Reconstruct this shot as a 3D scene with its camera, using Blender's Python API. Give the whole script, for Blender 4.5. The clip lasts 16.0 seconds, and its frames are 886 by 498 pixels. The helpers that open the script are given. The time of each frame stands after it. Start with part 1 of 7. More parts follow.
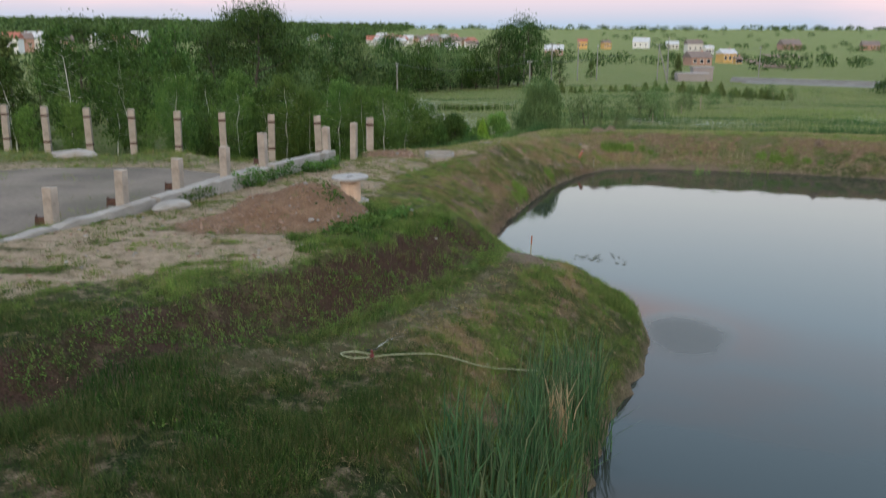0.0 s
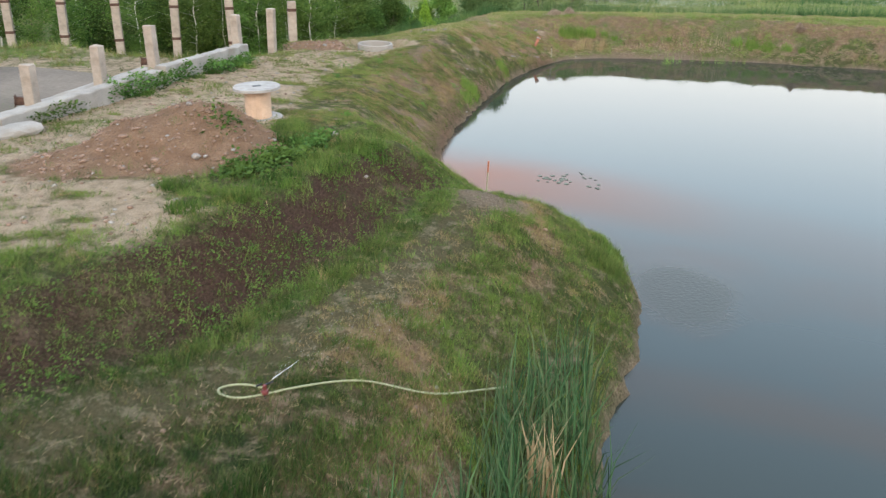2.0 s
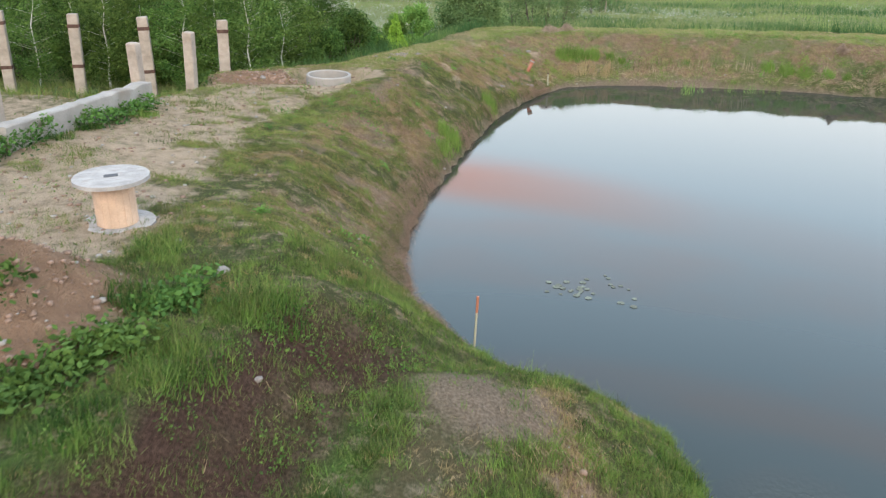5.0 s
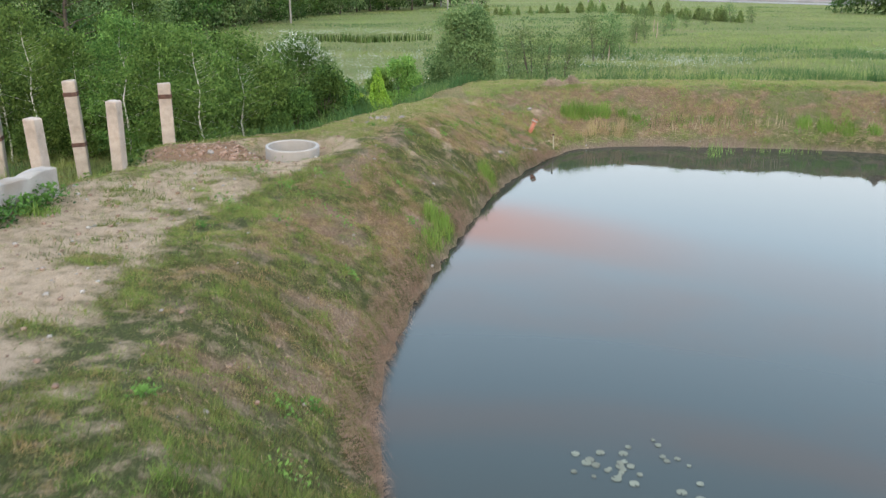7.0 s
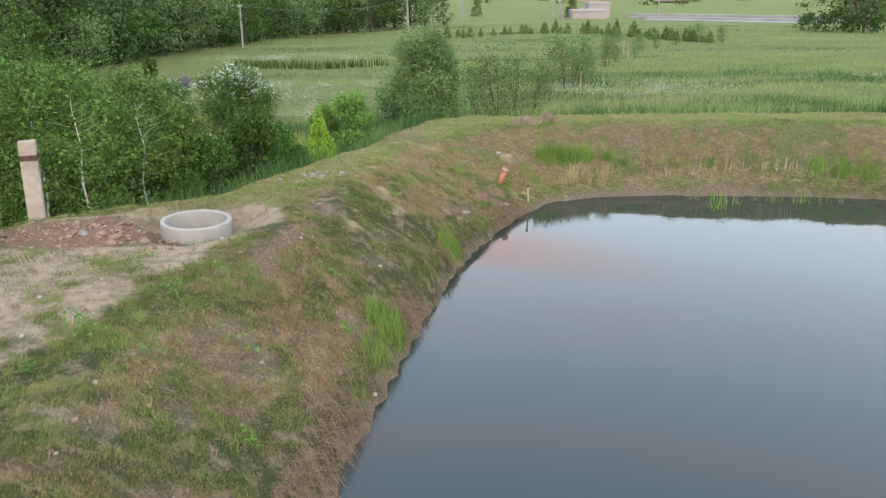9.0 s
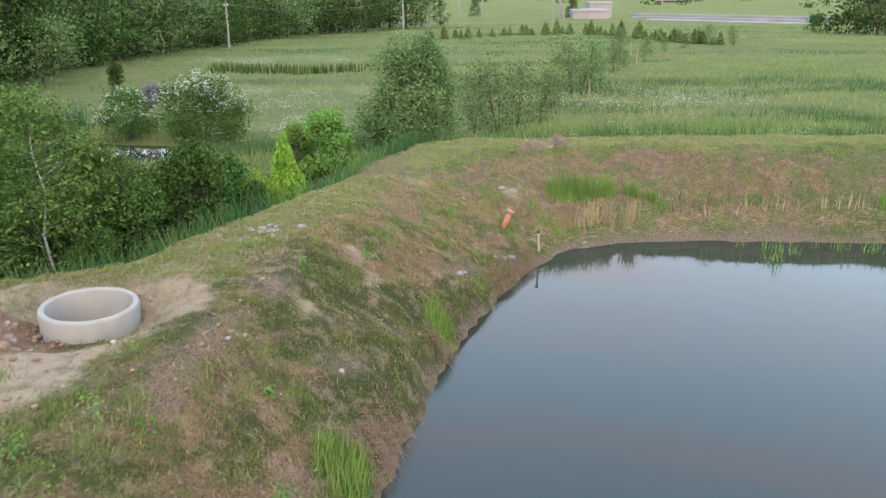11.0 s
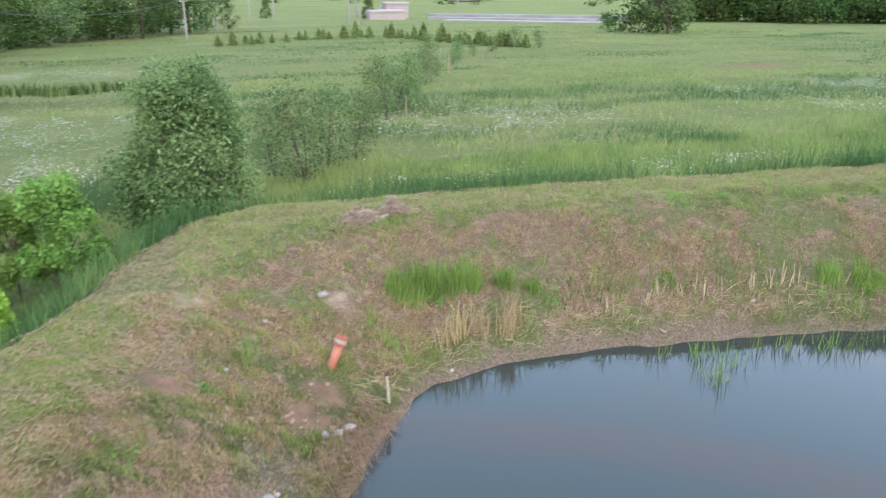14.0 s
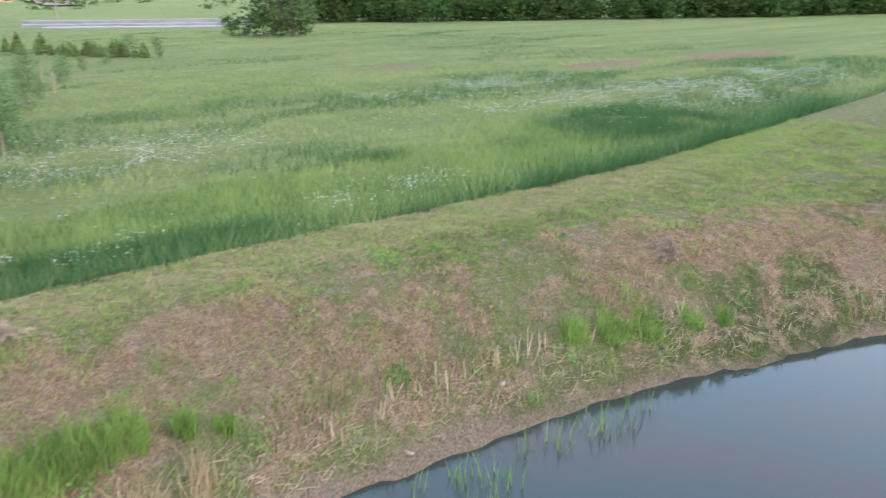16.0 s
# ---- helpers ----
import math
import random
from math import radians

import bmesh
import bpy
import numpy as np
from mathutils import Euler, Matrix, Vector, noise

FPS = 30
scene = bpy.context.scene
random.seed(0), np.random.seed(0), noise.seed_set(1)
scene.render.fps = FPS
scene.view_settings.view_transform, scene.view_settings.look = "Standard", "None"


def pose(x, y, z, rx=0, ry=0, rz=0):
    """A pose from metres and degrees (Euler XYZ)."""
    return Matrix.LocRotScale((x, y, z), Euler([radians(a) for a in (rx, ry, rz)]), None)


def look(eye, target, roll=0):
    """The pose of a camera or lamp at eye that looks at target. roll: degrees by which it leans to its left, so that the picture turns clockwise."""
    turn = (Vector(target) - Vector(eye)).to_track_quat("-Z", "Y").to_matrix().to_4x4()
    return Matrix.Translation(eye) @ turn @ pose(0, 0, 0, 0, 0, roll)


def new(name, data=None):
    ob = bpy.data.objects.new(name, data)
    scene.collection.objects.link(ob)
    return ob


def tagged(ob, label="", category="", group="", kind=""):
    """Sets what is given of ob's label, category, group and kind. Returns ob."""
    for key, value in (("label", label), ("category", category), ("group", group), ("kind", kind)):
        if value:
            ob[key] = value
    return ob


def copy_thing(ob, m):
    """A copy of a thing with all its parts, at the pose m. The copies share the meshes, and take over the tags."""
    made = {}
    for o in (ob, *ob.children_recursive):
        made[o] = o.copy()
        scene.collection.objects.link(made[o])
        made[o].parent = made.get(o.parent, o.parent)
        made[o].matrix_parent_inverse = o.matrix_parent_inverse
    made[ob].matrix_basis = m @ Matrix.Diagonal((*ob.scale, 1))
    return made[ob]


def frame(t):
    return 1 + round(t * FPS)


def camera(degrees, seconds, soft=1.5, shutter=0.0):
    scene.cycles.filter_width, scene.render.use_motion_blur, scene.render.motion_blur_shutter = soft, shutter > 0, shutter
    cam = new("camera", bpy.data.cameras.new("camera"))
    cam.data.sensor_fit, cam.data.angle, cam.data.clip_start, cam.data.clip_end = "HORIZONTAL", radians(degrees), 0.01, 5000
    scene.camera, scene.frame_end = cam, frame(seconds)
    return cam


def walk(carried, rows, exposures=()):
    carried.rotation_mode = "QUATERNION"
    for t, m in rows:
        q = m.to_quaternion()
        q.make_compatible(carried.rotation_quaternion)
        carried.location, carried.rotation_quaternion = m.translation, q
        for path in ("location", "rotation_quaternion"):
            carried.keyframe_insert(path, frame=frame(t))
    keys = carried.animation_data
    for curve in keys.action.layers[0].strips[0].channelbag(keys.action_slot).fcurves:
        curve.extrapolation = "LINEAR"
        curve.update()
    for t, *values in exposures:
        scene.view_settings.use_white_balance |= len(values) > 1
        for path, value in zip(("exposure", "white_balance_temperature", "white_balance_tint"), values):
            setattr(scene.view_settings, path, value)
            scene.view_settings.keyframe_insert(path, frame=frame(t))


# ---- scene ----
cam = camera(54.8, 16.0, soft=1.25, shutter=0.38)
PATH = [
    (0, (0.671, -2.581, 5.387), (0.628, -0.641, 4.902), 0.2),
    (0.5, (0.671, -1.622, 5.363), (0.632, 0.255, 4.673), 0.4),
    (1, (0.706, -0.68, 5.369), (0.667, 1.172, 4.614), 0.4),
    (1.5, (0.738, 0.285, 5.352), (0.744, 2.137, 4.598), 0.3),
    (2, (0.767, 1.264, 5.325), (0.852, 3.116, 4.573), 0.5),
    (2.5, (0.814, 2.242, 5.291), (0.92, 4.093, 4.54), 0.5),
    (3, (0.869, 3.215, 5.268), (0.984, 5.065, 4.517), 0.5),
    (3.5, (0.95, 4.177, 5.246), (1.072, 6.026, 4.493), 0.5),
    (4, (1.012, 5.153, 5.221), (1.142, 7.002, 4.469), 0.8),
    (4.2, (1.051, 5.54, 5.22), (1.181, 7.389, 4.468), 0.9),
    (6.3, (1.493, 9.454, 5.051), (1.624, 11.313, 4.325), 0.3),
    (6.5, (1.542, 9.842, 5.04), (1.674, 11.708, 4.332), 0.1),
    (7, (1.644, 10.777, 4.984), (1.779, 12.661, 4.326), -0.0),
    (7.5, (1.763, 11.724, 4.977), (1.898, 13.62, 4.355), -0.2),
    (8, (1.89, 12.701, 4.973), (2.036, 14.597, 4.351), -0.2),
    (8.5, (2.035, 13.691, 4.978), (2.249, 15.58, 4.356), -0.2),
    (9, (2.196, 14.652, 4.925), (2.409, 16.543, 4.308), -0.4),
    (9.2, (2.184, 15.036, 4.928), (2.409, 16.924, 4.31), -0.4),
    (11.3, (2.838, 18.878, 4.86), (3.056, 20.766, 4.24), -0.2),
    (11.5, (2.887, 19.259, 4.881), (3.123, 21.144, 4.257), -0.1),
    (12, (3.025, 20.173, 4.881), (3.274, 22.057, 4.257), -0.1),
    (12.5, (3.156, 21.098, 4.872), (3.485, 22.97, 4.247), -0.0),
    (13, (3.298, 22.02, 4.872), (3.706, 23.876, 4.248), -0.0),
    (13.5, (3.465, 22.921, 4.868), (3.975, 24.752, 4.245), -0.0),
    (14, (3.645, 23.855, 4.879), (4.295, 25.642, 4.257), -0.1),
    (14.5, (3.878, 24.748, 4.907), (4.681, 26.471, 4.285), -0.0),
    (15, (4.172, 25.618, 4.913), (5.184, 27.228, 4.292), -0.0),
    (15.5, (4.551, 26.427, 4.918), (5.716, 27.93, 4.297), -0.1),
    (16, (4.983, 27.193, 4.915), (6.315, 28.549, 4.294), -0.1),
]
EXPOSURES = [(0, -0.20, 6550, 10), (0.5, -0.04, 6750, 10), (1.0, 0.47, 6750, 10), (1.5, 0.57, 6750, 10), (4, 0.64, 6650, 10), (9, 0.70, 6650, 11), (11.3, 0.78, 6500, 13), (12.5, 0.95, 6350, 14), (15, 0.97, 6100, 16), (16, 0.97, 6100, 16)]
walk(cam, [(t, look(eye, target, roll)) for t, eye, target, roll in PATH], EXPOSURES)
SKY_STRENGTH = 1.25
SUN_STRENGTH = 1.55

# world: dusk, the sun just set behind the camera
world = bpy.data.worlds.new("world")
scene.world = world
world.use_nodes = True
wn, wl = world.node_tree.nodes, world.node_tree.links
wn.clear()
w_out = wn.new("ShaderNodeOutputWorld")
w_bg = wn.new("ShaderNodeBackground")
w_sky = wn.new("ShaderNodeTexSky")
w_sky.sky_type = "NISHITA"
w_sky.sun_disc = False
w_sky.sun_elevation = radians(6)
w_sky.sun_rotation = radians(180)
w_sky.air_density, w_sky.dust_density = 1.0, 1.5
w_co = wn.new("ShaderNodeTexCoord")
w_sep = wn.new("ShaderNodeSeparateXYZ")
wl.new(w_co.outputs["Generated"], w_sep.inputs[0])
w_ramp = wn.new("ShaderNodeValToRGB")
els = w_ramp.color_ramp.elements
els[0].position, els[0].color = 0.0, (0.38, 0.52, 0.70, 1)
els[1].position, els[1].color = 1.0, (0.47, 0.61, 0.80, 1)
for pos, col in ((0.012, (0.43, 0.55, 0.72, 1)), (0.03, (0.65, 0.60, 0.72, 1)), (0.045, (0.79, 0.63, 0.73, 1)), (0.10, (1.03, 0.98, 1.03, 1)),
                 (0.18, (1.18, 1.22, 1.25, 1)), (0.30, (1.02, 1.30, 1.57, 1)), (0.50, (0.68, 1.01, 1.40, 1)), (0.75, (0.50, 0.72, 0.97, 1))):
    e = els.new(pos)
    e.color = col
wl.new(w_sep.outputs["Z"], w_ramp.inputs[0])
# thin pink streaks of cloud
w_map = wn.new("ShaderNodeMapping")
w_map.inputs["Scale"].default_value = (1.2, 2.2, 7.0)
w_map.inputs["Location"].default_value = (0.3, 0.1, 0.25)
wl.new(w_co.outputs["Generated"], w_map.inputs[0])
w_noise = wn.new("ShaderNodeTexNoise")
w_noise.inputs["Scale"].default_value = 1.7
w_noise.inputs["Detail"].default_value = 5
wl.new(w_map.outputs[0], w_noise.inputs["Vector"])
w_cr = wn.new("ShaderNodeMapRange")
w_cr.inputs["From Min"].default_value, w_cr.inputs["From Max"].default_value = 0.52, 0.70
w_cr.inputs["To Max"].default_value = 0.32
wl.new(w_noise.outputs["Fac"], w_cr.inputs["Value"])
w_cm = wn.new("ShaderNodeMix")
w_cm.data_type = "RGBA"
w_cm.inputs["B"].default_value = (1.35, 0.86, 0.82, 1)
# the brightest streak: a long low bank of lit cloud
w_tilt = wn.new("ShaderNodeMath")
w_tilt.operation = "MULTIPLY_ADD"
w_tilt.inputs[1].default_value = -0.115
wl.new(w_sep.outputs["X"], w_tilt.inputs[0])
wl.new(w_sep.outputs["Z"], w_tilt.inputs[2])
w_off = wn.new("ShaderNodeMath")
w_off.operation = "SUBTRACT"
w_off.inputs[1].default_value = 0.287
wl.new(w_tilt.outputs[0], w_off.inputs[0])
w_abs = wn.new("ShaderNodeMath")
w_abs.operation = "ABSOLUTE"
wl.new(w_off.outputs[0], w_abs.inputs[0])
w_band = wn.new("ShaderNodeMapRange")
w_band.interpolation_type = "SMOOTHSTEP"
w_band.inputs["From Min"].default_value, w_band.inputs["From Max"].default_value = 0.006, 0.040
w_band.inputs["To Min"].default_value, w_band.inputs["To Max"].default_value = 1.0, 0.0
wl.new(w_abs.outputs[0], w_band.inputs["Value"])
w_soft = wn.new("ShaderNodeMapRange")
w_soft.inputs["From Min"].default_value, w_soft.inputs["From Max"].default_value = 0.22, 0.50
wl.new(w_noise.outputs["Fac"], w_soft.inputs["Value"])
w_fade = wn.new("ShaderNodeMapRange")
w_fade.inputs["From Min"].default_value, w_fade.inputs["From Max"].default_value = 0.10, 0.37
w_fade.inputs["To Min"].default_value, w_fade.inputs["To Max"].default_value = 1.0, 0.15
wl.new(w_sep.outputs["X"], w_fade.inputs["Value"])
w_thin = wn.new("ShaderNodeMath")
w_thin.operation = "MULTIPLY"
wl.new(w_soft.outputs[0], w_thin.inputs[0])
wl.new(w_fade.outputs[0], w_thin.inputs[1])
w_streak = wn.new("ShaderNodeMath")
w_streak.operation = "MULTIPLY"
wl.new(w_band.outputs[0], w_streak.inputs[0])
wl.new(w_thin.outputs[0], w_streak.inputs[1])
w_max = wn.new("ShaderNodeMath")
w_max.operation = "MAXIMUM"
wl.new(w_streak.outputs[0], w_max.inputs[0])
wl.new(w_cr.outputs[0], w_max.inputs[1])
# a second, fainter streak higher up
w_off2 = wn.new("ShaderNodeMath")
w_off2.operation = "SUBTRACT"
w_off2.inputs[1].default_value = 0.505
wl.new(w_sep.outputs["Z"], w_off2.inputs[0])
w_abs2 = wn.new("ShaderNodeMath")
w_abs2.operation = "ABSOLUTE"
wl.new(w_off2.outputs[0], w_abs2.inputs[0])
w_band2 = wn.new("ShaderNodeMapRange")
w_band2.interpolation_type = "SMOOTHSTEP"
w_band2.inputs["From Min"].default_value, w_band2.inputs["From Max"].default_value = 0.0, 0.038
w_band2.inputs["To Min"].default_value, w_band2.inputs["To Max"].default_value = 0.36, 0.0
wl.new(w_abs2.outputs[0], w_band2.inputs["Value"])
w_streak2 = wn.new("ShaderNodeMath")
w_streak2.operation = "MULTIPLY"
wl.new(w_band2.outputs[0], w_streak2.inputs[0])
wl.new(w_soft.outputs[0], w_streak2.inputs[1])
w_max2 = wn.new("ShaderNodeMath")
w_max2.operation = "MAXIMUM"
wl.new(w_max.outputs[0], w_max2.inputs[0])
wl.new(w_streak2.outputs[0], w_max2.inputs[1])
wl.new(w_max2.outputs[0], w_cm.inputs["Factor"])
wl.new(w_ramp.outputs[0], w_cm.inputs["A"])
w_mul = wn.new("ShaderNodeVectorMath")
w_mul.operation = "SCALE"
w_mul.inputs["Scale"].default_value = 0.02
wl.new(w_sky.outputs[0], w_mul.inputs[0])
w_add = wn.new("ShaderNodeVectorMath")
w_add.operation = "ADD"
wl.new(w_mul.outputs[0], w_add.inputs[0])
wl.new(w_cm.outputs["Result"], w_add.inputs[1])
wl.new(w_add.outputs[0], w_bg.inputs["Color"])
w_bg.inputs["Strength"].default_value = SKY_STRENGTH
wl.new(w_bg.outputs[0], w_out.inputs[0])

sun_data = bpy.data.lights.new("sun", "SUN")
sun_data.energy, sun_data.angle, sun_data.color = SUN_STRENGTH, radians(40), (1.0, 0.81, 0.57)
sun = new("sun", sun_data)
sun.matrix_world = look((0, -40, 30), (0, 0, 0))

# ---------------------------------------------------------------- numbers and noise
RNG = np.random.default_rng(7)


def hash2(ix, iy, seed):
    h = (ix.astype(np.int64) * 374761393 + iy.astype(np.int64) * 668265263 + seed * 974634521) & 0x7FFFFFFF
    h = ((h ^ (h >> 13)) * 1274126177) & 0x7FFFFFFF
    return ((h ^ (h >> 16)) & 0xFFFF) / 65535.0


def vnoise(x, y, scale, seed=0):
    u, v = np.asarray(x, float) / scale, np.asarray(y, float) / scale
    iu, iv = np.floor(u), np.floor(v)
    fu, fv = u - iu, v - iv
    fu, fv = fu * fu * (3 - 2 * fu), fv * fv * (3 - 2 * fv)
    a, b = hash2(iu, iv, seed), hash2(iu + 1, iv, seed)
    c, d = hash2(iu, iv + 1, seed), hash2(iu + 1, iv + 1, seed)
    return (a * (1 - fu) + b * fu) * (1 - fv) + (c * (1 - fu) + d * fu) * fv


def fbm(x, y, scale, seed=0, octaves=3):
    out, amp, total = 0.0, 1.0, 0.0
    for k in range(octaves):
        out = out + amp * vnoise(x, y, scale / 2 ** k, seed + 11 * k)
        total += amp
        amp *= 0.55
    return out / total


def smooth(u):
    u = np.clip(u, 0, 1)
    return u * u * (3 - 2 * u)


def seg_dist(x, y, pts, closed):
    best = np.full(np.shape(x), 1e18)
    for k in range(len(pts) if closed else len(pts) - 1):
        (ax, ay), (bx, by) = pts[k], pts[(k + 1) % len(pts)]
        dx, dy = bx - ax, by - ay
        px, py = x - ax, y - ay
        s = (px * dx + py * dy) / (dx * dx + dy * dy)
        np.clip(s, 0, 1, out=s)
        px = px - s * dx
        py = py - s * dy
        np.minimum(best, px * px + py * py, out=best)
    return np.sqrt(best)


def poly_sd(x, y, pts):
    """Distance to a closed outline, positive inside."""
    inside = np.zeros(np.shape(x), bool)
    for k in range(len(pts)):
        (ax, ay), (bx, by) = pts[k], pts[(k + 1) % len(pts)]
        cross = ((ay > y) != (by > y)) & (x < (bx - ax) * (y - ay) / (by - ay + 1e-12) + ax)
        inside ^= cross
    d = seg_dist(x, y, pts, True)
    return np.where(inside, d, -d)


def rounded(pts, rounds=2):
    """Chaikin's corner cutting of a closed outline."""
    for _ in range(rounds):
        out = []
        for k in range(len(pts)):
            (ax, ay), (bx, by) = pts[k], pts[(k + 1) % len(pts)]
            out += [(0.75 * ax + 0.25 * bx, 0.75 * ay + 0.25 * by), (0.25 * ax + 0.75 * bx, 0.25 * ay + 0.75 * by)]
        pts = out
    return pts


# ---------------------------------------------------------------- the plan of the land
POND = rounded([(1.7, 5.0), (2.1, 6.5), (2.6, 8.2), (3.1, 9.6), (3.8, 11.1), (4.15, 12.6), (4.2, 13.8), (3.75, 14.8),
                (2.8, 15.35), (1.9, 16.3), (1.5, 18.0), (1.45, 19.6), (1.65, 20.9), (2.05, 22.8), (2.9, 25.5), (3.7, 27.8),
                (4.6, 29.9), (5.5, 31.4), (6.4, 32.6), (7.6, 33.15), (9.0, 33.1), (11.4, 32.75), (13.4, 32.25),
                (15.0, 31.6), (17.0, 30.9), (20.5, 29.0), (25, 24), (26.5, 15), (24, 5), (18, -3), (10, -5), (4, -3), (1.8, 1.5)], 2)
BERM = [(-30, -60), (-12, -4.5), (-7.6, 10.2), (-3.05, 25.3), (-2.6, 27.8), (0.2, 28.6), (1.0, 30.0), (1.7, 31.4), (2.9, 33.6),
        (3.8, 35.8), (4.5, 37.0), (5.5, 37.65), (7.0, 37.6), (8.7, 37.45), (10.6, 37.3), (12.6, 37.0), (15.1, 36.75), (17.9, 36.5), (20.5, 36.55), (24, 36.6),
        (29, 36.85), (34.5, 37.1), (60, 38), (75, -60)]
# the bare sand of the yard, the mats of grass on it and the worn spots beside it
SAND = [(-11.5, 4.0), (-6.2, 7.0), (-5.3, 7.7), (-4.5, 8.4), (-3.9, 8.85), (-2.9, 9.4), (-2.25, 9.25), (-1.75, 10.1), (-1.3, 10.6), (-1.9, 11.1), (-2.2, 11.7), (-1.3, 13.2), (-1.6, 14.8),
        (-1.25, 16.2), (-1.4, 18.3), (-1.35, 19.7), (-1.2, 20.7), (-1.1, 22.5), (-0.85, 23.5), (-0.35, 24.4), (0.1, 25.3), (0.5, 26.3), (1.2, 27.3), (1.1, 28.1), (0.4, 28.4),
        (-0.9, 28.2), (-2.7, 28.0), (-3.15, 25.4), (-3.4, 23.6), (-4.4, 19.2), (-5.8, 14.8), (-8.4, 6.5)]
MATS = [(-1.4, 23.1, 0.55, 0.22), (-1.85, 20.5, 0.40, 0.22), (-1.05, 20.3, 0.30, 0.38), (-1.75, 18.5, 0.35, 0.30), (-2.05, 26.1, 0.25, 0.2), (-1.16, 24.8, 0.18, 0.12), (0.4, 25.1, 0.32, 0.3),
        (-0.25, 24.75, 0.32, 0.22), (-0.95, 22.9, 0.32, 0.3), (-5.4, 9.3, 1.1, 0.30), (-4.6, 12.3, 0.7, 0.25), (-3.3, 11.2, 0.35, 0.22), (-3.46, 9.7, 0.2, 0.14), (-3.6, 12.0, 0.5, 0.22),
        (-5.2, 11.2, 0.6, 0.18), (-2.9, 10.4, 0.2, 0.14), (-6.6, 10.6, 0.7, 0.2), (-1.5, 16.9, 0.25, 0.3)]
BARE = [(0.95, 27.4, 0.5, 0.45), (0.8, 28.7, 0.55, 0.32), (1.65, 28.3, 0.32, 0.22), (2.2, 27.7, 0.28, 0.2), (2.7, 29.4, 0.28, 0.18), (3.0, 28.9, 0.22, 0.2), (4.0, 33.9, 0.35, 0.3), (5.9, 34.1, 0.35, 0.3),
        (-0.8, 18.0, 0.3, 0.5), (-0.9, 17.1, 0.4, 0.35), (-0.5, 16.4, 0.4, 0.25), (0.1, 15.9, 0.35, 0.2), (-0.35, 18.9, 0.3, 0.35), (-0.5, 21.6, 0.3, 0.5), (0.1, 23.3, 0.2, 0.3), (4.6, 33.0, 0.2, 0.3)]
YARD = [(-30, -60), (-9, -4), (-6, 3.5), (-3.06, 7.97), (-2.1, 9.3), (-0.46, 12.28), (0.16, 13.7), (0.9, 14.7), (2.5, 16.6),
        (6, 20), (80, 40), (80, 80), (-60, 80)]
PUDDLE = rounded([(-10.0, 42.5), (-7, 41.4), (-4.5, 42.3), (-3.1, 42.5), (-1.8, 43.2), (-1.4, 44.8), (-2.3, 46.2), (-4.2, 46.9), (-7.0, 47.6), (-9.5, 47.2), (-10.8, 45.0)], 2)
PUDDLE_Z = -0.55


def field_height(x, y):
    r = np.hypot(x, y)
    z = -0.35 + 0.42 * smooth((x - 3) / 7) - 0.020 * np.clip(y - 44, 0, 120)
    z = z - 0.012 * np.clip(x - 30, 0, 90)
    z = z + 30 * smooth((r - 350) / 2700) + 12 * smooth((r - 600) / 1500) * smooth((-x - 150 + 0.05 * y) / 900)
    return z + 0.10 * (fbm(x, y, 5.0, 5) - 0.5) + smooth((r - 250) / 400) * 8 * (fbm(x, y, 420, 6) - 0.5)


def shore(x, y):
    """Distance from the waterline, positive on land; the edge is bitten and uneven."""
    return -poly_sd(x, y, POND) + 0.22 * (fbm(x, y, 0.75, 12) - 0.5) + 0.10 * (vnoise(x, y, 0.28, 13) - 0.5)


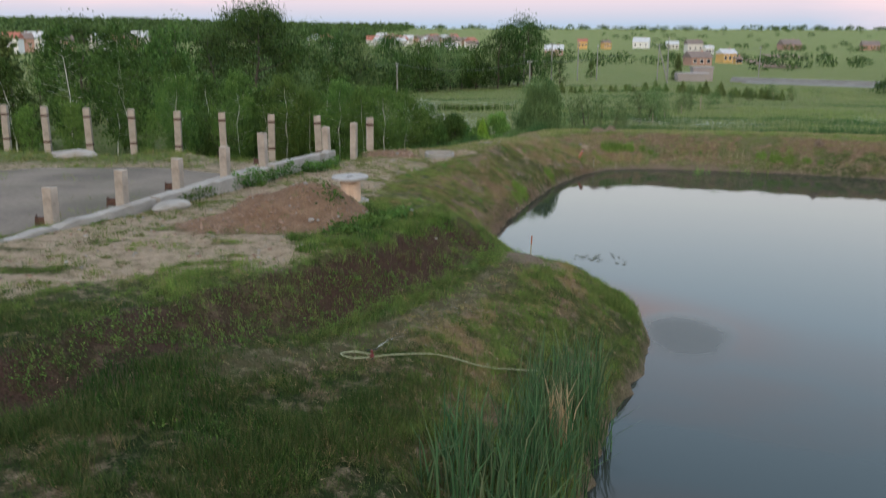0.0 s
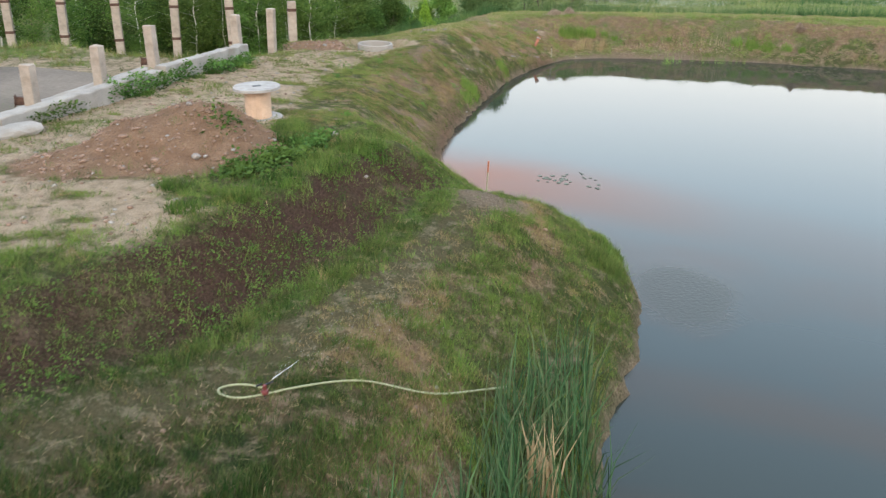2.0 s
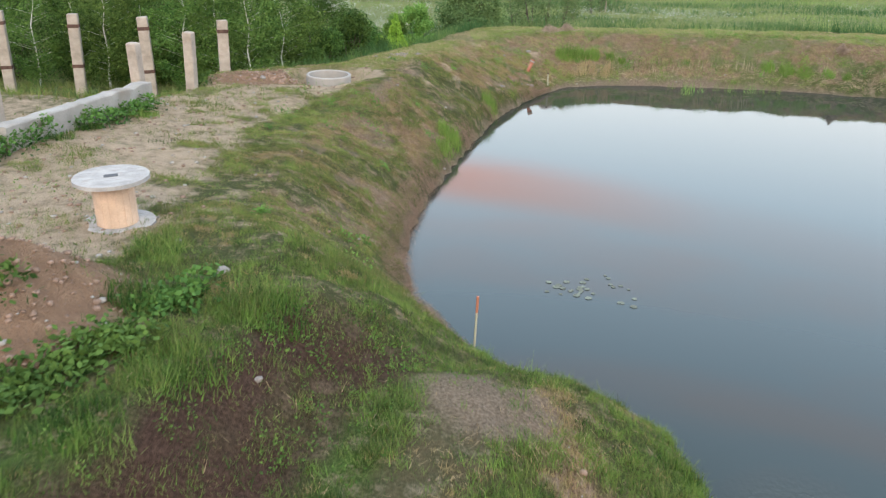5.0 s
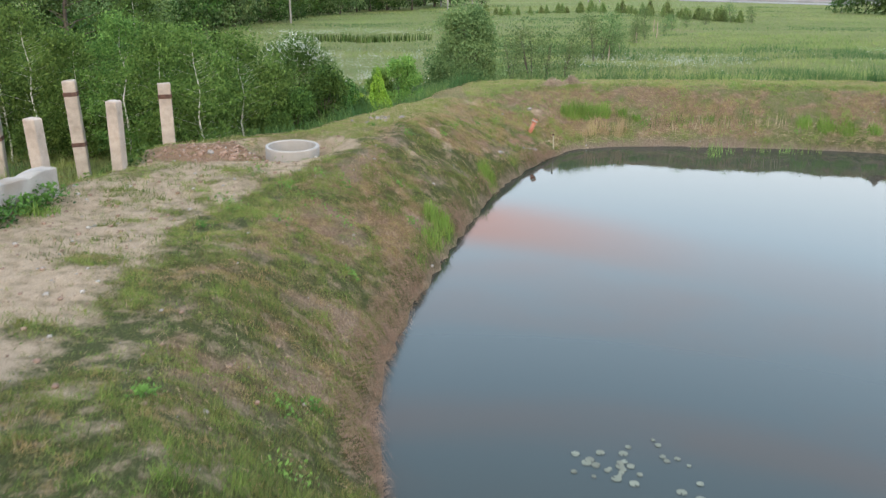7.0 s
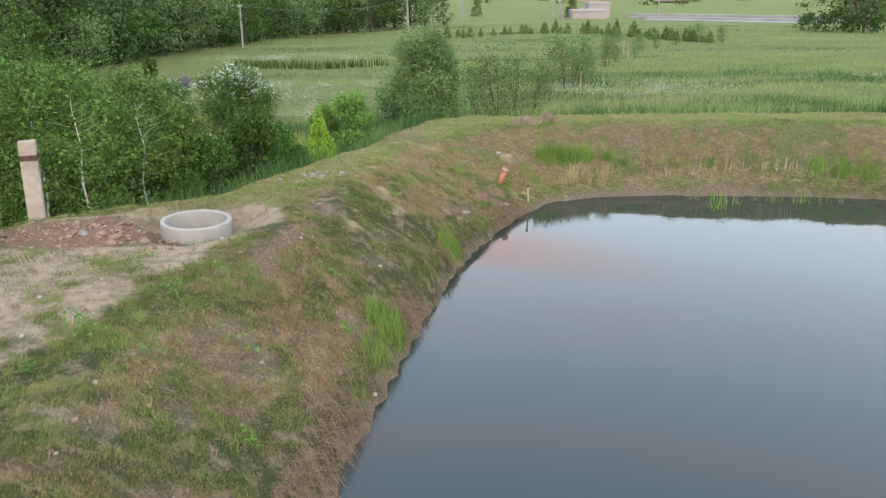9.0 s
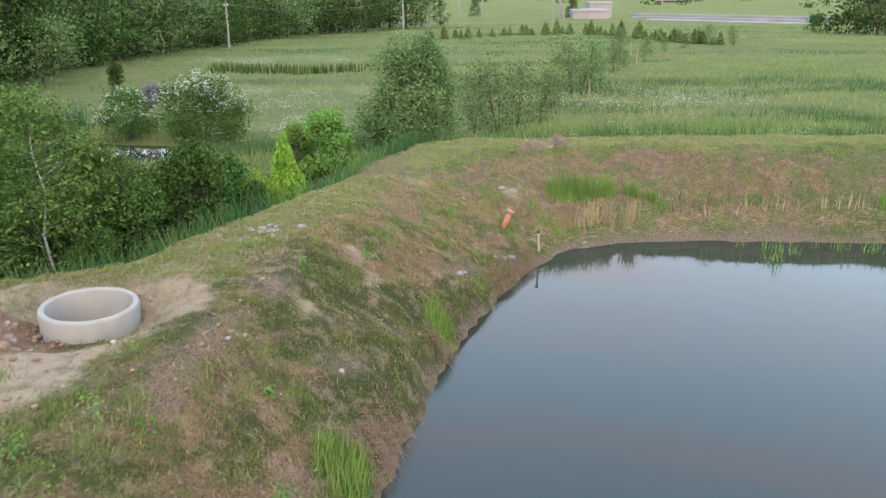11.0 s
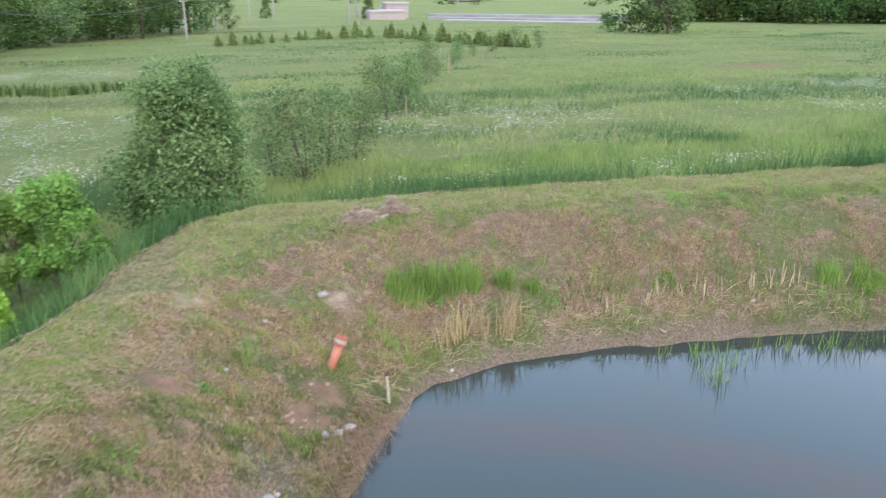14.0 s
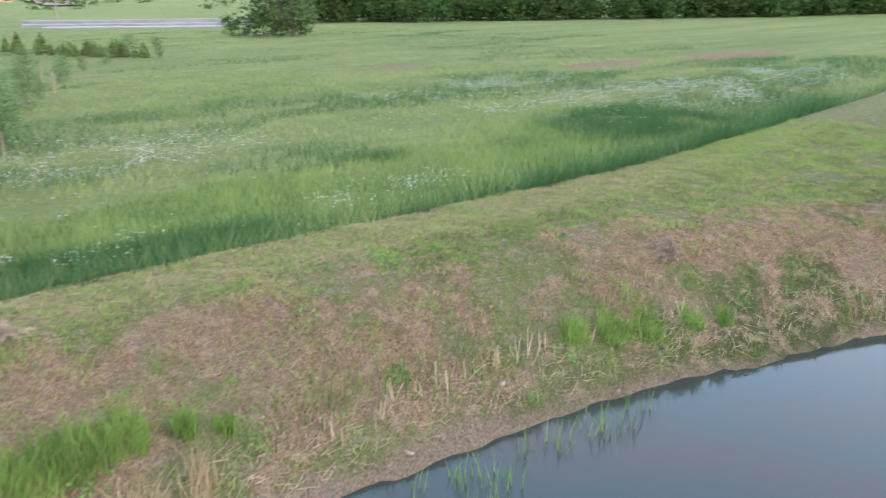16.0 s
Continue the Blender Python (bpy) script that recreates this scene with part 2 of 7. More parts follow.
def height(x, y):
    x, y = np.asarray(x, float), np.asarray(y, float)
    d = shore(x, y)
    lip = poly_sd(x, y, YARD)
    out = -poly_sd(x, y, BERM)
    far = smooth((y - 29.5 + 0.25 * (x - 5)) / 3.0)
    cape = smooth((16.0 - y) / 1.6)
    # the upper yard and the lower terrace
    yard = np.interp(y, (-5, 11, 14, 17, 20, 23, 26, 30, 34, 40), (2.06, 2.03, 1.88, 1.78, 1.72, 1.58, 1.36, 1.42, 1.20, 1.10))
    yard = yard - 0.09 * np.clip(x + 4, 0, 4) * smooth((y - 15) / 4) * smooth((26 - y) / 3)
    yard = yard - 0.10 * smooth((x - 14) / 8) * far
    terrace = 1.36 + 0.38 * smooth((-0.6 - x) / 2.0) * smooth((9.5 - y) / 3)
    m = smooth((lip + 1.0 + 0.25 * (fbm(x, y, 1.4, 3) - 0.5)) / 1.1)
    plat = terrace + (yard - terrace) * m
    width = 1.95 + 0.65 * cape + (1.1 - 0.75 * smooth((x - 8.5) / 3)) * far
    power = 1.3 + 0.3 * cape - 0.1 * far
    u = np.clip((d + 0.12 * (fbm(x, y, 0.8, 9) - 0.5)) / width, 0, 1)
    edge = 0.20 - 0.13 * far
    z = edge * smooth((d + 0.02) / 0.14) + (plat - edge) * (1 - (1 - u) ** power)
    # spoil heaps on the yard
    q = np.hypot((x + 2.45) / 1.55, (y - 13.65) / 1.45) + 0.30 * (fbm(x, y, 0.9, 21) - 0.5)
    z = z + 0.72 * smooth(np.clip(1.12 - q, 0, 1) * 0.9) + 0.34 * smooth(3 * (1 - q)) * (fbm(x, y, 0.6, 27) - 0.5)
    q = np.hypot((x + 3.6) / 1.0, (y - 12.9) / 0.9) + 0.3 * (fbm(x, y, 0.7, 23) - 0.5)
    z = z + 0.22 * np.clip(1 - q, 0, 1)
    q = np.hypot((x + 1.5) / 1.5, (y - 27.2) / 0.75) + 0.35 * (fbm(x, y, 0.6, 22) - 0.5)
    z = z + 0.10 * np.clip(1 - q, 0, 1) ** 0.8
    # the hollow dug for the well ring
    z = z - 0.26 * smooth((1.15 - np.hypot(x + 0.14, y - 27.4)) / 0.55)
    z = z - 0.75 * smooth((0.55 - np.hypot(x + 0.14, y - 27.5)) / 0.4)
    # fine relief
    rough = smooth(d / 0.4)
    z = z + rough * (0.10 * (fbm(x, y, 0.9, 2) - 0.5) + 0.05 * (vnoise(x, y, 0.22, 4) - 0.5))
    # outside the berm: the sunken building plot, the wood and the meadow
    c = (x + 2.7) * 0.213 + (y - 28.2) * 0.977
    plot = 1.28 - 0.85 * smooth((c + 3.6) / 3.0) - 0.65 * smooth(c / 7) + 0.06 * (fbm(x, y, 1.5, 8) - 0.5)
    q = np.hypot((x + 9.0) / 3.2, (y - 26.7) / 0.9) + 0.4 * (fbm(x, y, 1.2, 25) - 0.5)
    plot = plot + 0.26 * np.clip(1 - q, 0, 1) + 0.14 * (fbm(x, y, 0.8, 26) - 0.5)
    low = field_height(x, y)
    side = smooth((x + 3.4) / 1.6)
    low = np.where(y < 60, plot * (1 - side) + low * side, low)
    k = smooth((y - 36) / 14)
    low = (1 - k) * low + k * field_height(x, y)
    z = z + (low - z) * smooth(out / (0.45 + 1.9 * side))
    # the pond's bed, and the marshy hole behind the trees
    bed = -np.clip(-d * 0.55, 0, 1.1)
    z = np.where(d < 0.0, bed, z)
    p = poly_sd(x, y, PUDDLE)
    return np.where(p > -0.8, z + (PUDDLE_Z - 0.25 - z) * smooth((p + 0.5) / 0.8), z)


def zones(x, y):
    """How much of the ground is sand, dark cut soil, dead grass and mud."""
    d = shore(x, y)
    lip = poly_sd(x, y, YARD)
    out = -poly_sd(x, y, BERM)
    n1, n2, n3 = fbm(x, y, 2.6, 31), fbm(x, y, 0.9, 32), fbm(x, y, 1.7, 33)
    inside = smooth((0.25 - out) / 0.3)
    edge = 0.55 * (n2 - 0.5) + 0.40 * (n3 - 0.5) + 0.30 * (fbm(x, y, 0.35, 30) - 0.5)
    sand = smooth((poly_sd(x, y, SAND) + 0.12 + edge) / 0.32) * inside
    mats = np.zeros(np.shape(x))
    for cx, cy, rx, ry in MATS:
        mats = np.maximum(mats, smooth((1.05 - np.hypot((x - cx) / rx, (y - cy) / ry) + 0.7 * (n2 - 0.5) + 0.4 * (n3 - 0.5) - 0.18) / 0.40))
    n5 = fbm(x, y, 0.28, 40)
    for cx, cy, rx, ry in BARE:
        sand = np.maximum(sand, 0.72 * inside * smooth((0.95 - np.hypot((x - cx) / rx, (y - cy) / ry) + 1.2 * (n2 - 0.5) + 2.0 * (n5 - 0.5)) / 0.7))
    sand = sand * (1 - 0.92 * mats) * (1 - 0.5 * smooth((0.5 * n1 + 0.5 * n2 - 0.61) / 0.06))
    heap = np.maximum(1 - np.hypot((x + 2.55) / 1.75, (y - 13.55) / 1.6), 1 - np.hypot((x + 3.6) / 1.2, (y - 12.9) / 1.1))
    heap = np.maximum(heap, 1 - np.hypot((x + 1.5) / 1.4, (y - 26.9) / 0.75))
    for cx, cy, r in ((5.35, 32.35, 0.26), (5.05, 31.8, 0.28), (3.65, 31.9, 0.22)):
        heap = np.maximum(heap, 0.6 * (1 - np.hypot(x - cx, y - cy) / r))
    heap = smooth((heap + 0.25 * (n2 - 0.5)) / 0.14)
    plot = smooth((out - 0.05) / 0.3) * smooth((-2.7 - x) / 1.0) * smooth((27.6 - y - 2.5 * n3) / 2.0) * (1 - 0.8 * smooth((0.6 * n1 + 0.4 * n2 - 0.56) / 0.08))
    band = smooth((lip + 1.25 + 0.5 * (n2 - 0.5)) / 0.35) * smooth((0.18 - lip + 0.6 * (n3 - 0.5)) / 0.3)
    soil = band * smooth((14.6 - y) / 0.8) * (0.65 + 0.35 * smooth((n2 - 0.35) / 0.2))
    wet = smooth((1.0 - np.hypot((x - 2.05) / 0.75, (y - 13.35) / 0.75) + 0.6 * (n2 - 0.5)) / 0.4)
    path = smooth((0.55 - seg_dist(x, y, [(-3.2, 5.6), (-1.2, 7.6), (-0.5, 8.6), (0.25, 9.7), (1.0, 10.9), (1.35, 12.0), (1.9, 13.2)], False) + 0.5 * (n2 - 0.5)) / 0.4)
    far = smooth((y - 31.5) / 2.0)
    on_bank = smooth((d - 0.15) / 0.3) * smooth((2.6 + 0.8 * far - d) / 0.8) * smooth((y - 16) / 3)
    n4 = fbm(x, y, 0.45, 34)
    belt = far * smooth((d - 0.9) / 0.5) * smooth((3.1 - d) / 0.6)
    dry = on_bank * smooth((0.28 * n1 + 0.34 * n2 + 0.38 * n4 - 0.462 + 0.02 * far + 0.055 * belt) / 0.09)
    cape = smooth((15.2 - y) / 1.0) * smooth((d - 0.6 - 0.5 * n2) / 0.5) * smooth((-lip - 1.6) / 0.5)
    dry = np.maximum(dry, cape * smooth((0.3 * n3 + 0.25 * n2 + 0.45 * n4 - 0.455) / 0.10) * 0.95)
    mud = smooth((0.07 + 0.35 * (n2 - 0.5) + 0.22 * far - d) / 0.18)
    scrape = on_bank * smooth((0.7 * fbm(x, y, 0.55, 35) + 0.3 * n4 - 0.545) / 0.07) * (1 - 0.6 * far)
    bare = np.zeros(np.shape(x))
    for cx, cy, rx, ry in ((38, 65, 3.6, 2.0), (48, 57.0, 6, 1.7), (60, 55.0, 8, 2.6), (24, 74, 4, 1.2)):
        bare = np.maximum(bare, smooth((1.0 - np.hypot((x - cx) / rx, (y - cy) / ry) + 0.9 * (n2 - 0.5)) / 0.5))
    dry = np.maximum(dry, 0.9 * bare * (out > 0))
    # near-left corner: dark green growth, plus foreground dimness put into its colour
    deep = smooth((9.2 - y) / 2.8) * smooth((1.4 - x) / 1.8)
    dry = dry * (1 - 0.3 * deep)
    return dict(d=d, deep=deep, scrape=scrape, bare=bare, lip=lip, out=out, sand=np.maximum(sand, plot) * (1 - heap), heap=heap, soil=soil, dry=dry, mud=mud, wet=wet,
                path=path, far=far, n1=n1, n2=n2, n3=n3, plot=plot)


def ground(x, y):
    return float(height(np.array([x]), np.array([y]))[0])


# bright rank growth along the lips and the shore: x, y, radius
LUSH = [(-1.75, 10.6, 0.24), (-1.3, 11.2, 0.34), (-0.85, 11.9, 0.42), (-0.4, 12.7, 0.42), (-0.9, 13.9, 0.35), (0.0, 13.8, 0.35), (2.75, 25.3, 0.42), (2.55, 24.6, 0.3), (2.3, 23.6, 0.2),
        (6.95, 34.3, 0.36), (7.4, 34.4, 0.36), (7.85, 34.5, 0.28), (8.4, 34.3, 0.14), (8.75, 34.15, 0.13), (13.1, 33.1, 0.22), (13.6, 32.87, 0.24), (14.1, 32.66, 0.25), (14.7, 32.4, 0.22), (15.2, 32.15, 0.15),
        (3.9, 28.8, 0.26), (0.2, 13.75, 0.35), (-1.15, 15.3, 0.3), (-2.1, 11.5, 0.22), (-2.6, 5.6, 0.9), (-1.3, 5.0, 0.8), (-0.4, 6.1, 0.45),
        (-4.0, 20.4, 0.4), (-3.75, 21.2, 0.3), (-3.2, 22.6, 0.35), (-4.6, 18.3, 0.45), (3.6, 12.4, 0.3), (3.8, 13.2, 0.3)]


def lushness(x, y):
    k = np.zeros(np.shape(x))
    for cx, cy, r in LUSH:
        k = np.maximum(k, smooth((1.1 - np.hypot(x - cx, y - cy) / r + 0.4 * (fbm(x, y, 0.5, 61) - 0.5)) / 0.4))
    lip = poly_sd(x, y, YARD)
    toe = smooth((0.33 - np.abs(lip + 1.32)) / 0.22) * smooth((14 - y) / 1) * (0.55 + 0.45 * smooth((fbm(x, y, 0.9, 62) - 0.4) / 0.15))
    return np.maximum(k, 0.8 * toe)


def lush_weight(x, y):
    near = (x > -9) & (x < 17) & (y > 3) & (y < 36)
    out = np.zeros(len(x))
    out[near] = lushness(x[near], y[near]) * (poly_sd(x[near], y[near], POND) < 0)
    return out

# ---------------------------------------------------------------- materials
def material(name, colour, rough=0.85, vary=0.25, scale=8.0, fine=60.0, bump=0.3, metal=0.0, second=None, stain=0.0):
    """A surface with variation at two sizes and fine relief; second: a stain's colour."""
    m = bpy.data.materials.new(name)
    m.use_nodes = True
    n, l = m.node_tree.nodes, m.node_tree.links
    bsdf = n["Principled BSDF"]
    co = n.new("ShaderNodeTexCoord")
    big, small = n.new("ShaderNodeTexNoise"), n.new("ShaderNodeTexNoise")
    big.inputs["Scale"].default_value, small.inputs["Scale"].default_value = scale, fine
    big.inputs["Detail"].default_value, small.inputs["Detail"].default_value = 4, 3
    l.new(co.outputs["Object"], big.inputs["Vector"])
    l.new(co.outputs["Object"], small.inputs["Vector"])
    ramp = n.new("ShaderNodeMapRange")
    ramp.inputs["From Min"].default_value, ramp.inputs["From Max"].default_value = 0.3, 0.7
    l.new(big.outputs["Fac"], ramp.inputs["Value"])
    mix = n.new("ShaderNodeMix")
    mix.data_type = "RGBA"
    mix.inputs["A"].default_value = (*[c * (1 - vary) for c in colour], 1)
    mix.inputs["B"].default_value = (*[min(c * (1 + vary), 1) for c in colour], 1)
    l.new(ramp.outputs[0], mix.inputs["Factor"])
    grain = n.new("ShaderNodeMix")
    grain.data_type, grain.blend_type = "RGBA", "MULTIPLY"
    grain.inputs["Factor"].default_value = 0.5
    gr = n.new("ShaderNodeMapRange")
    gr.inputs["From Min"].default_value, gr.inputs["From Max"].default_value = 0.25, 0.75
    gr.inputs["To Min"].default_value, gr.inputs["To Max"].default_value = 1 - 1.6 * vary, 1 + 0.6 * vary
    l.new(small.outputs["Fac"], gr.inputs["Value"])
    l.new(mix.outputs["Result"], grain.inputs["A"])
    l.new(gr.outputs[0], grain.inputs["B"])
    last = grain.outputs["Result"]
    if second:
        patch = n.new("ShaderNodeTexNoise")
        patch.inputs["Scale"].default_value, patch.inputs["Detail"].default_value = scale * 0.45, 6
        l.new(co.outputs["Object"], patch.inputs["Vector"])
        pr = n.new("ShaderNodeMapRange")
        pr.inputs["From Min"].default_value, pr.inputs["From Max"].default_value = 0.62 - stain, 0.72 - stain * 0.5
        l.new(patch.outputs["Fac"], pr.inputs["Value"])
        st = n.new("ShaderNodeMix")
        st.data_type = "RGBA"
        st.inputs["B"].default_value = (*second, 1)
        l.new(pr.outputs[0], st.inputs["Factor"])
        l.new(last, st.inputs["A"])
        last = st.outputs["Result"]
    l.new(last, bsdf.inputs["Base Color"])
    bsdf.inputs["Roughness"].default_value = rough
    bsdf.inputs["Metallic"].default_value = metal
    bsdf.inputs["Specular IOR Level"].default_value = 0.3
    if bump:
        b = n.new("ShaderNodeBump")
        b.inputs["Strength"].default_value, b.inputs["Distance"].default_value = bump, 0.02
        l.new(small.outputs["Fac"], b.inputs["Height"])
        l.new(b.outputs[0], bsdf.inputs["Normal"])
    return m


def leaf_material(name, dark, light, dry=(0.34, 0.25, 0.13), through_light=0.25, warm=0.85):
    """Leaves and blades: 'tint' holds a tone, random or graded, how dry the blade is and how high along it the point
    lies.
    """
    m = bpy.data.materials.new(name)
    m.use_nodes = True
    n, l = m.node_tree.nodes, m.node_tree.links
    n.clear()
    out = n.new("ShaderNodeOutputMaterial")
    at = n.new("ShaderNodeAttribute")
    at.attribute_name = "tint"
    sep = n.new("ShaderNodeSeparateColor")
    l.new(at.outputs["Color"], sep.inputs[0])
    info = n.new("ShaderNodeObjectInfo")
    a = n.new("ShaderNodeMix")
    a.data_type = "RGBA"
    a.inputs["A"].default_value, a.inputs["B"].default_value = (dark[0], dark[1], dark[2] * warm, 1), (light[0], light[1], light[2] * warm, 1)
    l.new(sep.outputs[0], a.inputs["Factor"])
    b = n.new("ShaderNodeMix")
    b.data_type = "RGBA"
    b.inputs["B"].default_value = (dry[0], dry[1], dry[2] * warm, 1)
    l.new(sep.outputs[1], b.inputs["Factor"])
    l.new(a.outputs["Result"], b.inputs["A"])
    hs = n.new("ShaderNodeHueSaturation")
    hue = n.new("ShaderNodeMapRange")
    hue.inputs["To Min"].default_value, hue.inputs["To Max"].default_value = 0.485, 0.515
    val = n.new("ShaderNodeMapRange")
    val.inputs["To Min"].default_value, val.inputs["To Max"].default_value = 0.8, 1.2
    l.new(info.outputs["Random"], hue.inputs["Value"])
    l.new(info.outputs["Random"], val.inputs["Value"])
    l.new(hue.outputs[0], hs.inputs["Hue"])
    l.new(val.outputs[0], hs.inputs["Value"])
    l.new(b.outputs["Result"], hs.inputs["Color"])
    bsdf, tr, mx = n.new("ShaderNodeBsdfPrincipled"), n.new("ShaderNodeBsdfTranslucent"), n.new("ShaderNodeMixShader")
    bsdf.inputs["Roughness"].default_value = 0.7
    bsdf.inputs["Specular IOR Level"].default_value = 0.08
    l.new(hs.outputs[0], bsdf.inputs["Base Color"])
    l.new(hs.outputs[0], tr.inputs["Color"])
    mx.inputs[0].default_value = through_light
    l.new(bsdf.outputs[0], mx.inputs[1])
    l.new(tr.outputs[0], mx.inputs[2])
    l.new(mx.outputs[0], out.inputs[0])
    return m


def ground_material():
    m = bpy.data.materials.new("earth_and_grass")
    m.use_nodes = True
    n, l = m.node_tree.nodes, m.node_tree.links
    bsdf = n["Principled BSDF"]
    co = n.new("ShaderNodeTexCoord")

    def tex(scale, detail=4, stretch=None):
        t = n.new("ShaderNodeTexNoise")
        t.inputs["Scale"].default_value, t.inputs["Detail"].default_value = scale, detail
        if stretch:
            mp = n.new("ShaderNodeMapping")
            mp.inputs["Scale"].default_value = stretch
            l.new(co.outputs["Object"], mp.inputs[0])
            l.new(mp.outputs[0], t.inputs["Vector"])
        else:
            l.new(co.outputs["Object"], t.inputs["Vector"])
        r = n.new("ShaderNodeMapRange")
        r.inputs["From Min"].default_value, r.inputs["From Max"].default_value = 0.3, 0.7
        l.new(t.outputs["Fac"], r.inputs["Value"])
        return r.outputs[0]

    def mix(a, b, fac):
        x = n.new("ShaderNodeMix")
        x.data_type = "RGBA"
        for key, v in (("A", a), ("B", b)):
            if isinstance(v, tuple):
                x.inputs[key].default_value = (v[0], v[1], v[2] * 0.92, 1)
            else:
                l.new(v, x.inputs[key])
        l.new(fac, x.inputs["Factor"])
        return x.outputs["Result"]

    def weights(name):
        at = n.new("ShaderNodeAttribute")
        at.attribute_name = name
        s = n.new("ShaderNodeSeparateColor")
        l.new(at.outputs["Color"], s.inputs[0])
        return s.outputs

    fine, mid, wide, huge = tex(34, 5), tex(5), tex(0.35), tex(0.02, 6)
    streak = tex(1.0, 5, (0.035, 0.30, 1.0))
    drift = tex(1.0, 4, (0.25, 0.9, 1.0))
    pebble = tex(90, 2)
    za, zb = weights("zone_a"), weights("zone_b")
    zc = weights("zone_c")
    blade = tex(140, 3)

    def ragged(fac, much, grainy=0.0):
        """A weight broken up by the grain of the turf."""
        d = n.new("ShaderNodeMath")
        d.operation = "SUBTRACT"
        d.inputs[1].default_value = 0.5
        l.new(mid, d.inputs[0])
        if grainy:
            f = n.new("ShaderNodeMath")
            f.operation = "SUBTRACT"
            f.inputs[1].default_value = 0.5
            l.new(fine, f.inputs[0])
            both = n.new("ShaderNodeMath")
            both.operation = "MULTIPLY_ADD"
            both.inputs[1].default_value = grainy
            l.new(f.outputs[0], both.inputs[0])
            l.new(d.outputs[0], both.inputs[2])
            d = both
        e = n.new("ShaderNodeMath")
        e.operation = "MULTIPLY_ADD"
        e.inputs[1].default_value = much
        e.use_clamp = True
        l.new(d.outputs[0], e.inputs[0])
        l.new(fac, e.inputs[2])
        return e.outputs[0]
    turf = mix(mix((0.052, 0.075, 0.025), (0.150, 0.190, 0.068), fine), (0.068, 0.058, 0.035), blade)
    turf = mix(turf, mix((0.055, 0.115, 0.022), (0.13, 0.21, 0.05), fine), zc[1])
    turf = mix(turf, mix(mix((0.17, 0.185, 0.075), (0.31, 0.295, 0.145), fine), (0.115, 0.14, 0.05), mid), zc[2])
    field = mix(mix((0.11, 0.175, 0.05), (0.19, 0.26, 0.08), wide), (0.25, 0.28, 0.10), huge)
    field = mix(mix(field, (0.10, 0.15, 0.05), mid), mix((0.105, 0.165, 0.048), (0.235, 0.272, 0.098), streak), drift)
    # dim near-left foreground, painted as a darker turf colour
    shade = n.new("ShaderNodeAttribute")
    shade.attribute_name = "near_shade"
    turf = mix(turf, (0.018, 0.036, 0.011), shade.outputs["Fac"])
    base = mix(turf, field, zb[2])
    sand = mix(mix((0.38, 0.275, 0.205), (0.76, 0.575, 0.450), mid), (0.58, 0.435, 0.338), fine)
    sand = mix(sand, (0.40, 0.305, 0.225), pebble)
    heap = mix(mix((0.22, 0.130, 0.090), (0.44, 0.285, 0.20), mid), (0.29, 0.18, 0.125), fine)
    soil = mix((0.050, 0.029, 0.023), (0.120, 0.072, 0.057), fine)
    dry = mix(mix((0.15, 0.094, 0.064), (0.46, 0.300, 0.216), fine), (0.175, 0.108, 0.076), blade)
    trod = mix(mix((0.100, 0.079, 0.046), (0.190, 0.153, 0.095), fine), (0.070, 0.078, 0.036), mid)
    mud = mix((0.15, 0.108, 0.083), (0.36, 0.272, 0.215), fine)
    c = mix(base, dry, ragged(za[2], 0.7))
    c = mix(c, trod, zc[0])
    c = mix(c, sand, ragged(za[0], 0.75, 0.5))
    c = mix(c, heap, zb[0])
    c = mix(c, soil, za[1])
    c = mix(c, mud, zb[1])
    l.new(c, bsdf.inputs["Base Color"])
    bsdf.inputs["Roughness"].default_value = 0.95
    bsdf.inputs["Specular IOR Level"].default_value = 0.08
    b = n.new("ShaderNodeBump")
    b.inputs["Strength"].default_value, b.inputs["Distance"].default_value = 0.8, 0.05
    lump = n.new("ShaderNodeMath")
    lump.operation = "MULTIPLY_ADD"
    lump.inputs[1].default_value = 2.2
    l.new(mid, lump.inputs[0])
    l.new(pebble, lump.inputs[2])
    add = n.new("ShaderNodeMath")
    l.new(fine, add.inputs[0])
    l.new(lump.outputs[0], add.inputs[1])
    l.new(add.outputs[0], b.inputs["Height"])
    l.new(b.outputs[0], bsdf.inputs["Normal"])
    return m


